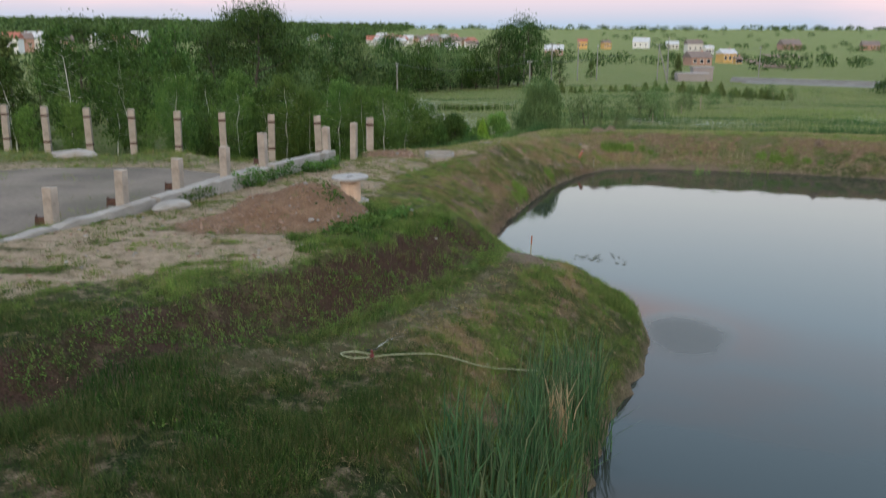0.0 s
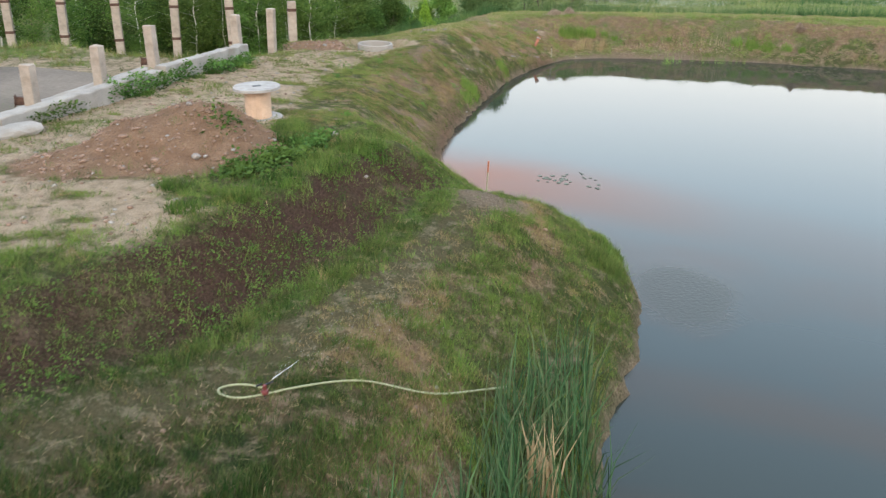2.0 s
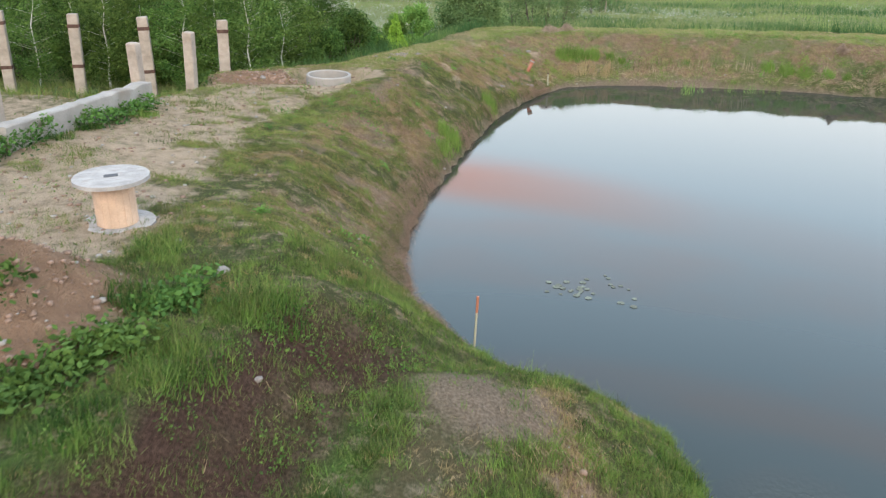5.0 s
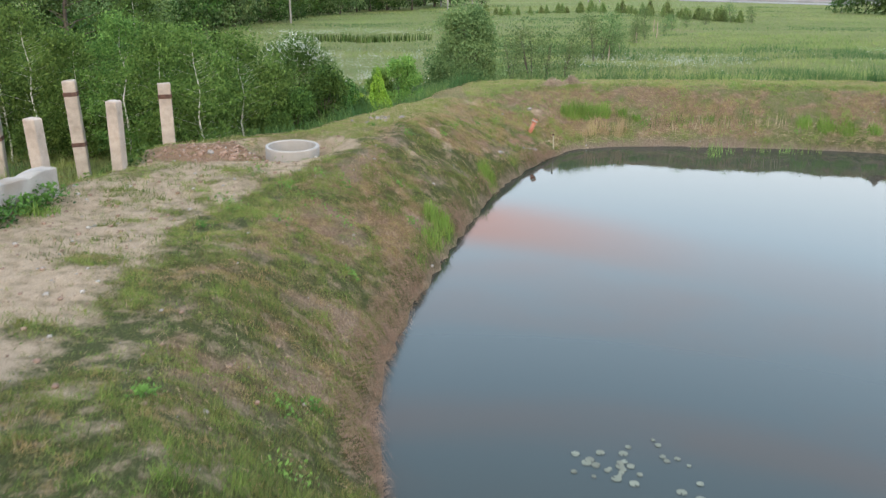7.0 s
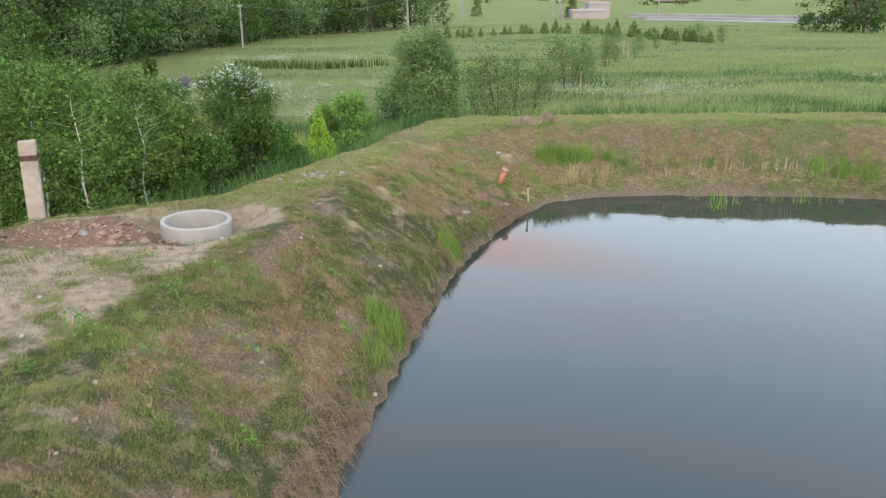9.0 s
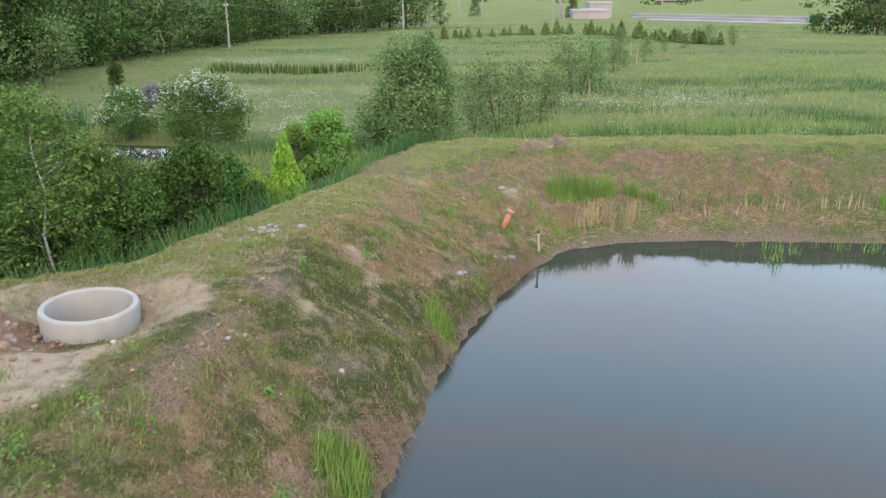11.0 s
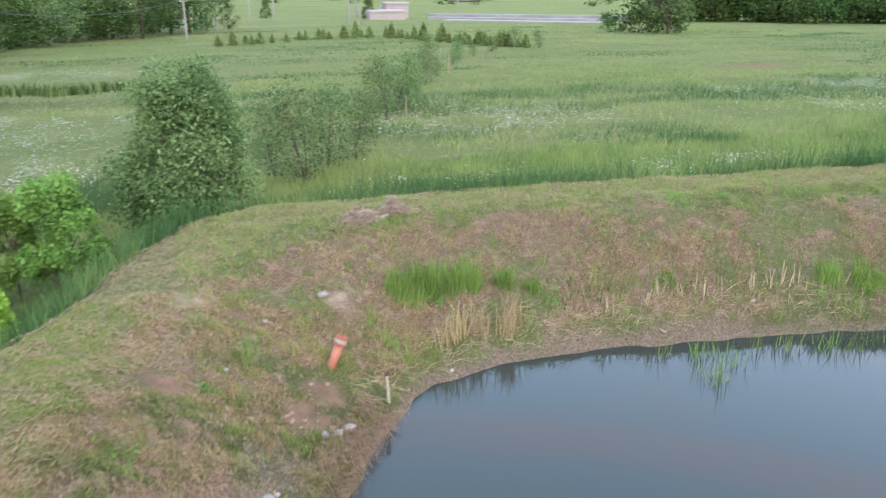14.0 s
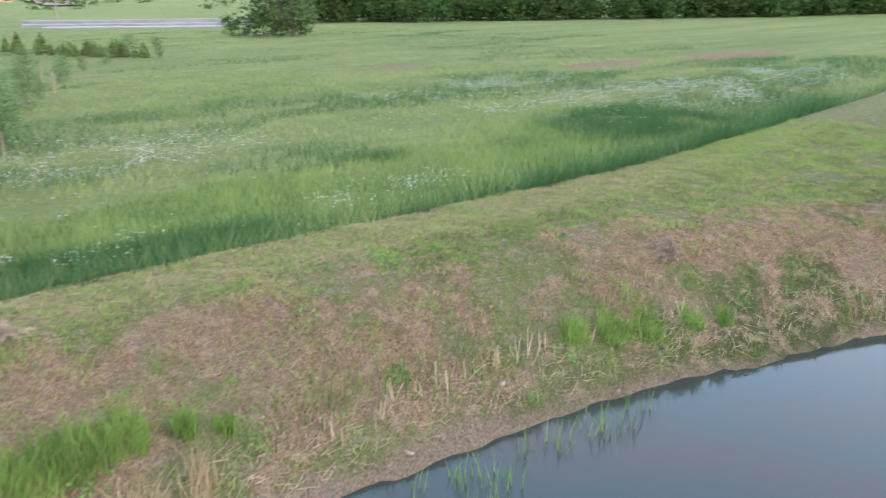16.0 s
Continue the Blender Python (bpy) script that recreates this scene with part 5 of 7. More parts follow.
def post(at, bottom, top, width, bands, tilt, turn, label, group):
    h = top - bottom
    thing = empty("concrete_post", pose(at[0], at[1], bottom, tilt[0], tilt[1], turn), label, "post", group)
    bm = box_bm(width, width, h, 0.018, (0, 0, h / 2))
    top_face = [v for v in bm.verts if v.co.z > h - 0.06]
    for v in top_face:
        v.co.z += random.uniform(-0.012, 0.012)
    part("shaft", bm, MAT_CONCRETE, thing)
    for z in bands:
        if 0.05 < z - bottom < h - 0.03:
            part("band", box_bm(width + 0.016, width + 0.016, 0.085, 0.004, (0, 0, z - bottom)), MAT_RUST, thing, "dark rusty steel band")
    return thing


random.seed(5)
for k in range(12):
    p = BACK + BACK_U * 1.92 * k
    g0 = ground(p.x, p.y)
    post((p.x, p.y), g0 - 0.4, 2.52 + 0.015 * k, 0.25, (2.27, 1.18 + 0.06 * (k % 3)), (random.uniform(-1, 1), random.uniform(-1.5, 1.5)), 12 + random.uniform(-3, 3),
         "square grey concrete post with two rusty bands", "tall posts of the back row")
for k, top in ((0, 2.58), (1, 2.64), (3, 2.86), (4, 2.72), (5, 2.70), (6, 2.72), (7, 2.68), (8, 2.62)):
    p = FRONT + ROW_U * 1.95 * k
    g0 = ground(p.x + 0.3, p.y)
    post((p.x, p.y), 0.9, top, 0.205, (), (random.uniform(-1, 1), random.uniform(-1.5, 1.5)), -16 + random.uniform(-3, 3),
         "short square concrete post set in the foundation wall", "short posts of the front row")


def wall_run(name, a, b, top_a, top_b, thick, low, seed, label, rough=0.05):
    """A length of cast foundation wall with a broken, uneven top."""
    a, b = Vector(a), Vector(b)
    d = b - a
    n = max(int(d.length / 0.16), 4)
    u = d.normalized()
    s = Vector((-u.y, u.x, 0)) * thick / 2
    bm = bmesh.new()
    rows = []
    for k in range(n + 1):
        p = a + d * k / n
        t = top_a + (top_b - top_a) * k / n + rough * (noise.noise(Vector((k * 0.33, seed, 0))) + 0.7 * noise.noise(Vector((k * 0.9, seed, 3))))
        t2 = t + rough * 0.5 * noise.noise(Vector((k * 0.5, seed, 9)))
        w = 1 + 0.06 * noise.noise(Vector((k * 0.4, seed, 5)))
        rows.append([bm.verts.new(v) for v in ((p.x - s.x * w, p.y - s.y * w, low), (p.x - s.x * w, p.y - s.y * w, t - 0.02), (p.x - s.x * 0.85, p.y - s.y * 0.85, t),
                                               (p.x + s.x * 0.85, p.y + s.y * 0.85, t2), (p.x + s.x, p.y + s.y, t2 - 0.02), (p.x + s.x, p.y + s.y, low))])
    for r, q in zip(rows, rows[1:]):
        for k in range(5):
            bm.faces.new((r[k], r[k + 1], q[k + 1], q[k]))
    bm.faces.new(rows[0])
    bm.faces.new(rows[-1][::-1])
    bmesh.ops.recalc_face_normals(bm, faces=bm.faces)
    return tagged(part(name, bm, MAT_WALL), label, "wall", kind="structure")


wall_run("wall_front_a", (-3.36, 23.65, 0), (-4.30, 19.32, 0), 1.94, 2.14, 0.26, 0.6, 1.0, "pale cast foundation wall with a crumbling top", 0.035)
wall_run("wall_front_b", (-4.36, 19.22, 0), (-5.75, 14.9, 0), 2.08, 2.10, 0.26, 0.6, 4.0, "pale cast foundation wall with a crumbling top", 0.04)
wall_run("wall_front_c", (-5.80, 14.8, 0), (-8.4, 6.5, 0), 2.08, 2.04, 0.24, 0.6, 7.0, "low weathered foundation wall half buried in earth", 0.05)
wall_run("wall_inner_a", (-5.05, 21.0, 0), (-7.4, 13.5, 0), 1.82, 1.70, 0.34, 0.5, 11.0, "inner concrete foundation beam with a flat top", 0.02)
wall_run("wall_inner_b", (-7.5, 13.4, 0), (-9.6, 6.5, 0), 1.62, 1.60, 0.34, 0.5, 15.0, "inner concrete foundation beam with a flat top", 0.02)
wall_run("wall_stub", (-3.1, 25.1, 0), (-2.55, 27.9, 0), 1.28, 1.30, 0.24, 0.3, 19.0, "sloping end of the foundation wall at the bank", 0.05)


def floor_slab():
    """The cast floor inside the foundation, cracked at its rim."""
    rim = [(-15.5, 15.5), (-14.0, 22.8), (-9.5, 23.6), (-6.6, 22.6), (-5.6, 21.2), (-8.4, 12.5), (-10.6, 6.0), (-18.0, 6.0)]
    rim = rounded(rim, 2)
    bm = bmesh.new()
    lo = [bm.verts.new((x, y, 1.05)) for x, y in rim]
    hi = [bm.verts.new((x + 0.25 * noise.noise(Vector((x, y, 2))), y + 0.25 * noise.noise(Vector((y, x, 5))), 1.40 + 0.02 * noise.noise(Vector((x * 0.6, y * 0.6, 1))))) for x, y in rim]
    bm.faces.new(hi)
    for k in range(len(rim)):
        j = (k + 1) % len(rim)
        bm.faces.new((lo[k], lo[j], hi[j], hi[k]))
    bmesh.ops.recalc_face_normals(bm, faces=bm.faces)
    tagged(part("floor_slab", bm, MAT_SLAB), "dusty pale concrete floor slab of the unfinished building", "floor", kind="structure")


floor_slab()


def bracket(x, y, z, turn):
    thing = empty("steel_bracket", pose(x, y, z, 0, 4, turn), "rusty steel beam end sticking out of the wall", "bracket", "steel brackets")
    part("beam", box_bm(0.20, 0.09, 0.14, 0.006, (0.05, 0, 0)), MAT_RUST, thing)
    part("plate", box_bm(0.02, 0.15, 0.20, 0.004, (-0.05, 0, 0)), MAT_RUST, thing)


for k in (3, 5, 6, 7):
    p = FRONT + ROW_U * 1.95 * k
    bracket(p.x - 0.22, p.y - 0.02, 2.10 if k == 3 else 2.06, 16)


def boulder(name, x, y, size, seed, label, category, mat=MAT_STONE, sink=0.3, turn=0.0, group=""):
    ob = part(name, lump_bm(size, seed), mat, smooth_faces=False)
    ob.matrix_world = pose(x, y, ground(x, y) + size[2] * (1 - 2 * sink) * 0.6, 0, 0, turn)
    return tagged(ob, label, category, group)


boulder("concrete_rubble", -12.6, 26.3, (0.80, 0.42, 0.20), 3, "lump of pale broken concrete lying on the plot", "rubble", MAT_WALL, 0.2, 15)
boulder("concrete_rubble", -5.35, 14.7, (0.50, 0.28, 0.11), 5, "broken concrete slab leaning at the wall", "rubble", MAT_WALL, 0.1, 60)
for k, (x, y, s) in enumerate(((-2.05, 12.5, 0.085), (-2.5, 12.9, 0.05), (-0.36, 14.65, 0.10), (-1.57, 26.74, 0.10), (-0.75, 26.9, 0.07), (2.1, 29.99, 0.11), (1.75, 29.95, 0.06),
                               (1.3, 29.55, 0.06), (4.4, 30.34, 0.09), (5.72, 34.14, 0.10), (5.45, 31.75, 0.10), (5.3, 31.6, 0.08), (5.15, 31.55, 0.07), (-3.0, 12.4, 0.05),
                               (-2.3, 13.4, 0.06), (-1.0, 15.6, 0.06), (0.2, 12.9, 0.05))):
    boulder("stone", x, y, (s * 0.8, s * 0.62, s * 0.5), 20 + k, "pale rounded field stone half sunk in earth", "stone", MAT_STONE, 0.25, 37 * k, "field stones")


gc = np.random.default_rng(257)
for k in range(74):
    x, y = ((-1.35 + gc.normal(0, 0.6), 26.75 + gc.normal(0, 0.28)), (-2.4 + gc.normal(0, 0.6), 13.2 + gc.normal(0, 0.6)))[k % 4 == 3]
    s = 0.022 + 0.055 * gc.random() ** 2.5
    boulder("earth_clod", x, y, (s, s * 0.8, s * 0.65), 50 + k, "lump of reddish dug earth on the spoil", "clod", MAT_CLOD, 0.2, 50 * k, "dug clods")


def pebbles():
    g = np.random.default_rng(251)

    def keep(x, y):
        q = zones(x, y)
        return np.clip(0.5 * q["sand"] * (q["out"] < 0) + 1.0 * q["heap"] + 0.9 * q["mud"] * (q["d"] > 0.03) * (y > 16) + 0.10 * q["dry"] * (q["out"] < 0) + 0.4 * q["scrape"], 0, 1)
    x, y = scatter(42000, -6.5, 16, 6, 34.5, keep, 252)
    x2, y2 = scatter(15000, -5, 0.5, 11.5, 28.5, lambda x, y: zones(x, y)["heap"], 253)
    x, y = np.r_[x, x2], np.r_[y, y2]
    base = np.array([v.co[:] for v in lump_bm((1, 1, 0.7), 2, 1, 0.3).verts])
    bm = lump_bm((1, 1, 0.7), 2, 1, 0.3)
    tri = np.array([[v.index for v in f.verts] for f in bm.faces])
    bm.free()
    n = len(x)
    s = 0.008 + 0.034 * g.random(n) ** 4
    a = g.uniform(0, 6.28, n)
    v = base[None] * s[:, None, None]
    rx = v[..., 0] * np.cos(a)[:, None] - v[..., 1] * np.sin(a)[:, None]
    ry = v[..., 0] * np.sin(a)[:, None] + v[..., 1] * np.cos(a)[:, None]
    z = height(x, y)
    v = np.stack([rx + x[:, None], ry + y[:, None], v[..., 2] + z[:, None] + 0.2 * s[:, None]], -1)
    f = (np.arange(n)[:, None, None] * len(base) + tri[None]).reshape(-1, 3)
    pale = g.random(n) < np.where(zones(x, y)["heap"] > 0.3, 0.06, 0.25)
    light = pale[np.repeat(np.arange(n), len(tri))]
    tagged(array_mesh("stone_chips", v.reshape(-1, 3), f[light], MAT_WALL), "pale stone chips strewn on the ground", "stones", kind="stuff")
    f = f[~light]
    tagged(array_mesh("pebbles", v.reshape(-1, 3), f, MAT_CLOD), "scattered pebbles and clods on sand and shore", "pebbles", kind="stuff")


pebbles()


# ---------------------------------------------------------------- things on the yard and the banks
def cable_drum(x, y):
    z = ground(x, y)
    thing = empty("cable_drum", pose(x, y, z + 0.01, 1.0, -1.2, 20), "empty wooden cable drum standing on its end", "cable drum")
    for name, z0, lab in (("lower_flange", 0.0, "grey weathered board flange"), ("upper_flange", 0.55, "grey weathered board flange with a square hole")):
        disc = empty(name, Matrix.Identity(4), lab)
        disc.parent = thing
        # boards cut to a round outline
        r, n = 0.41, 7
        w = 2 * r / n
        for k in range(n):
            y0, y1 = -r + k * w + 0.003, -r + (k + 1) * w - 0.003
            bm = bmesh.new()
            lo, hi = [], []
            steps = [y0 + (y1 - y0) * j / 4 for j in range(5)]
            outline = [(math.sqrt(max(r * r - v * v, 1e-6)), v) for v in steps] + [(-math.sqrt(max(r * r - v * v, 1e-6)), v) for v in steps[::-1]]
            for px, py in outline:
                lo.append(bm.verts.new((px, py, z0)))
                hi.append(bm.verts.new((px, py, z0 + 0.045)))
            bm.faces.new(hi)
            bm.faces.new(lo[::-1])
            for j in range(len(outline)):
                i = (j + 1) % len(outline)
                bm.faces.new((lo[j], lo[i], hi[i], hi[j]))
            part("board", bm, MAT_WOOD, disc)
        if z0 > 0:
            part("hub_hole", box_bm(0.15, 0.09, 0.006, 0, (0, 0, z0 + 0.047)), MAT_BLACK, disc, "dark hub hole")
    staves = 18
    for k in range(staves):
        a = 2 * math.pi * k / staves
        bm = box_bm(0.03, 2 * 0.215 * math.sin(math.pi / staves) + 0.001, 0.505, 0.004, (0.21, 0, 0.2975))
        bmesh.ops.rotate(bm, verts=bm.verts, cent=(0, 0, 0), matrix=Matrix.Rotation(a, 3, "Z"))
        part("stave", bm, MAT_PINE, thing)


cable_drum(-1.83, 16.35)


def well_ring(x, y, rim):
    thing = empty("well_ring", pose(x, y, rim - 0.75, 1.5, 1.0, 0), "pale grey precast concrete well ring half sunk in earth", "well ring")
    part("ring", lathe_bm([(0.455, 0.0), (0.525, 0.0), (0.525, 0.73), (0.517, 0.75), (0.463, 0.75), (0.455, 0.735), (0.455, 0.0)], 56), MAT_RING, thing, smooth_faces=False)
    part("lifting_hole", box_bm(0.03, 0.05, 0.05, 0.006, (-0.45, -0.05, 0.55)), MAT_BLACK, thing, "small dark lifting hole")


well_ring(-0.14, 27.5, 1.38)


def survey_stake(x, y):
    thing = empty("marker_stake", pose(x, y, 0.0, 1, 2, 0), "thin pale stake with a red painted tip", "stake")
    part("stick", box_bm(0.024, 0.024, 1.0, 0.003, (0, 0, 0.50)), MAT_STICK, thing)
    part("tip", box_bm(0.028, 0.028, 0.20, 0.003, (0, 0, 1.10)), MAT_ORANGE, thing, "red-orange painted tip")


survey_stake(2.15, 15.46)


def gauge_stick(x, y):
    thing = empty("water_stick", pose(x, y, -0.47, 2, -2, 0), "slim pale wooden stick standing at the waterline", "stick")
    tubes("shaft", [([(0, 0, 0), (0.01, 0, 0.4), (0, 0.01, 0.97)], (0.022, 0.02, 0.018))], MAT_STICK, thing)
    part("cap", box_bm(0.05, 0.04, 0.04, 0.005, (0, 0.01, 0.98)), MAT_RUST, thing, "brown stick end")


gauge_stick(6.08, 32.36)


def drain_pipe(x, y):
    thing = empty("drain_pipe", pose(x, y, 0.68, -4, 24, 0) @ Matrix.Scale(0.95, 4), "orange plastic drain pipe sticking out of the bank", "pipe")
    part("tube", lathe_bm([(0.05, -0.45), (0.055, -0.45), (0.055, 0.12), (0.045, 0.12), (0.045, -0.45)], 24), MAT_ORANGE, thing, smooth_faces=True)
    part("socket", lathe_bm([(0.055, 0.05), (0.075, 0.06), (0.075, 0.17), (0.062, 0.17), (0.062, 0.05)], 24), MAT_ORANGE, thing)
    part("seal", lathe_bm([(0.078, 0.09), (0.08, 0.10), (0.08, 0.125), (0.078, 0.135)], 24), MAT_WALL, thing, "pale sealing band")


drain_pipe(5.6, 32.82)


def garden_hose():
    pts = [(1.75, 8.62), (1.5, 8.44), (1.25, 8.24), (1.0, 8.08), (0.75, 8.03), (0.5, 8.03), (0.25, 8.0), (0.0, 7.92), (-0.2, 7.80), (-0.35, 7.72), (-0.52, 7.62), (-0.70, 7.57),
           (-0.85, 7.62), (-0.88, 7.73), (-0.76, 7.82), (-0.60, 7.83), (-0.46, 7.74)]
    curve = bpy.data.curves.new("garden_hose", "CURVE")
    curve.dimensions, curve.bevel_depth, curve.bevel_resolution, curve.resolution_u = "3D", 0.010, 3, 6
    sp = curve.splines.new("NURBS")
    sp.points.add(len(pts) - 1)
    for p, (x, y) in zip(sp.points, pts):
        p.co = (x, y, ground(x, y) + 0.045, 1)
    sp.use_endpoint_u, sp.order_u = True, 4
    curve.materials.append(MAT_HOSE)
    tagged(new("garden_hose", curve), "pale yellow-green garden hose looped on the grass", "hose")


garden_hose()


def sprinkler(x, y):
    z = ground(x, y)
    thing = empty("sprinkler", pose(x, y, z, 0, 0, 40) @ Matrix.Scale(0.6, 4), "red and black impact sprinkler on a spike", "sprinkler")
    part("spike", lathe_bm([(0.004, -0.12), (0.014, 0.02), (0.016, 0.12), (0.002, 0.12)], 12), MAT_BLACK, thing)
    part("base", lathe_bm([(0.0, 0.08), (0.05, 0.08), (0.055, 0.10), (0.05, 0.13), (0.02, 0.15), (0.0, 0.15)], 16), MAT_RED, thing)
    part("head", box_bm(0.05, 0.06, 0.08, 0.012, (0, 0, 0.19)), MAT_RED, thing)
    part("nozzle", box_bm(0.14, 0.026, 0.026, 0.006, (0.08, 0, 0.22)), MAT_BLACK, thing)
    part("hammer", box_bm(0.10, 0.018, 0.03, 0.005, (-0.07, 0.02, 0.24)), MAT_BLACK, thing)


sprinkler(-0.46, 7.66)


def sprinkler_jet(x, y, z):
    g = np.random.default_rng(265)
    paths = []
    for _ in range(4):
        a, l = 0.75 + g.normal(0, 0.06), g.uniform(0.18, 0.38)
        line = [(x + l * f * math.cos(a), y + l * f * math.sin(a), z + 0.32 * l * f - 0.12 * l * f * f + g.normal(0, 0.006)) for f in (0, 0.33, 0.66, 1.0)]
        paths.append((line, (0.0012, 0.0018, 0.0012, 0.0006)))
    tagged(tubes("water_jet", paths, MAT_SPRAY, sides=4), "thin white jet of water from the sprinkler", "water jet")


sprinkler_jet(-0.40, 7.73, ground(-0.46, 7.66) + 0.15)


def spray():
    """Fine droplets drifting from the sprinkler over the path."""
    g = np.random.default_rng(266)
    f = g.random(1600) ** 0.8
    a = 0.85 + g.normal(0, 0.16, len(f))
    x, y = -0.40 + 2.2 * f * np.cos(a), 7.73 + 2.2 * f * np.sin(a)
    z = height(x, y) + 0.16 + 0.55 * f * (1.15 - f) + g.normal(0, 1, len(f)) * (0.02 + 0.10 * f)
    tagged(leaf_cloud("water_spray", np.c_[x, y, z], 0.002, MAT_SPRAY, 267), "fine mist of droplets over the trodden path", "water spray", kind="stuff")


spray()


def brush_heap(x, y, r, seed, mat=MAT_TWIG):
    g = np.random.default_rng(seed)
    paths = []
    for _ in range(420):
        a, l = g.uniform(0, 6.28), g.uniform(0.10, 0.34) * r * 1.4
        cx, cy = x + g.normal(0, r * 0.4), y + g.normal(0, r * 0.3)
        cz = ground(cx, cy) + g.uniform(0.01, 0.30) * max(0.2, 1 - math.hypot(cx - x, cy - y) / r)
        dx, dy = l * math.cos(a) / 2, l * math.sin(a) / 2
        paths.append(([(cx - dx, cy - dy, cz), (cx, cy, cz + 0.03), (cx + dx, cy + dy, cz - 0.01)], (0.004, 0.005, 0.003)))
    tagged(tubes("hay_heap", paths, mat, sides=4), "small heap of raked dead grass and reeds", "hay heap", "heaps on the far bank", kind="stuff")


gs = np.random.default_rng(268)
for k in range(26):
    s = gs.uniform(0.022, 0.050)
    boulder("stone", 1.57 + gs.normal(0, 0.17), 29.95 + gs.normal(0, 0.15), (s, s * 0.8, s * 0.7), 90 + k, "pale field stone raked onto a small pile", "stone", MAT_STONE, 0.12, 41 * k, "stones of the pile")
brush_heap(6.75, 36.15, 0.42, 261)
brush_heap(7.35, 36.4, 0.36, 262)
brush_heap(15.47, 33.25, 0.22, 263)
boulder("log", 7.1, 36.2, (0.30, 0.035, 0.035), 77, "short grey bare branch on the raked heap", "branch", MAT_STICK, 0.0, 35)

# ---------------------------------------------------------------- trees and bushes
def tree(name, h, r, leaves, size, mat, seed, label, category="tree", bark=MAT_BARK, stems=1, base=0.25, trunk=0.10, clumps=40, spread=0.16, shape="round", group=""):
    """A tapered trunk or several stems with limbs, and a crown of leaf clumps with gaps."""
    g = np.random.default_rng(seed)
    thing = empty(name, Matrix.Identity(4), label, category, group)
    paths, ends = [], []
    for s in range(stems):
        lean = g.normal(0, 0.06 if stems == 1 else 0.22, 2) * h
        n = 7
        line = [(lean[0] * (k / (n - 1)) ** 1.4 + g.normal(0, 0.012 * h) * (k > 0), lean[1] * (k / (n - 1)) ** 1.4 + g.normal(0, 0.012 * h) * (k > 0), h * 0.93 * k / (n - 1) - 0.15) for k in range(n)]
        w = trunk * (1 if stems == 1 else 0.6)
        paths.append((line, [w * (1 - 0.88 * k / (n - 1)) for k in range(n)]))
        limbs = max(int(clumps / stems), 3)
        for k in range(limbs):
            f = base + (1 - base) * (k + g.random()) / limbs
            p = np.array([np.interp(f * (n - 1), range(n), [q[j] for q in line]) for j in range(3)])
            if shape == "cone":
                reach = r * (1.02 - (f - base) / (1 - base)) * g.uniform(0.7, 1.1)
                rise = -0.12 * reach
            elif shape == "slim":
                reach = r * math.sin(math.pi * min(max((f - base) / (1 - base) * 0.9 + 0.08, 0), 1)) ** 0.7 * g.uniform(0.5, 1.15)
                rise = 0.35 * reach
            else:
                reach = r * math.sin(math.pi * min(max((f - base) / (1 - base) * 0.82 + 0.14, 0), 1)) ** 0.6 * g.uniform(0.45, 1.12)
                rise = 0.30 * reach
            a = g.uniform(0, 6.28)
            e = p + np.array([reach * math.cos(a), reach * math.sin(a), rise])
            m = (p + e) / 2 + np.array([0, 0, 0.06 * reach])
            paths.append(([p, e], (w * (0.13 if shape == "slim" else 0.28) * (1 - f * 0.6), w * 0.04)))
            ends.append(e)
            if shape != "cone":
                ends.append(m * 0.45 + e * 0.55 + g.normal(0, 0.12 * r, 3))
        ends.append(np.array(line[-1]))
    trunk_ob = tubes("trunk", paths, bark, thing, 3 if size > 0.07 else 4)
    ends = np.array(ends)
    per = leaves // len(ends) + 1
    sd = spread * r * np.where(shape == "cone", 0.9, 1.0)
    c = np.repeat(ends, per, 0) + g.normal(0, 1, (len(ends) * per, 3)) * np.array([sd, sd, sd * (0.45 if shape == "cone" else 0.75)]) * np.repeat(g.uniform(0.45, 1.7, len(ends)), per)[:, None]
    c = c[c[:, 2] > 0.04 * h]
    rnd = np.clip(0.15 + 0.5 * np.repeat(g.random(len(ends)), per)[:len(c)] + g.normal(0, 0.2, len(c)), 0, 1)
    leaf_cloud("crown", c, size, mat, seed + 1, thing, rnd=rnd)
    return thing


def plant(proto, x, y, scale=1.0, turn=0.0, sink=0.0, stretch=1.0):
    m = pose(x, y, ground(x, y) - sink, 0, 0, turn) @ Matrix.Diagonal((scale, scale, scale * stretch, 1))
    return copy_thing(proto, m)


def settle(proto, x, y, scale=1.0, turn=0.0, stretch=1.0):
    proto.matrix_world = pose(x, y, ground(x, y), 0, 0, turn) @ Matrix.Diagonal((scale, scale, scale * stretch, 1))
    return proto


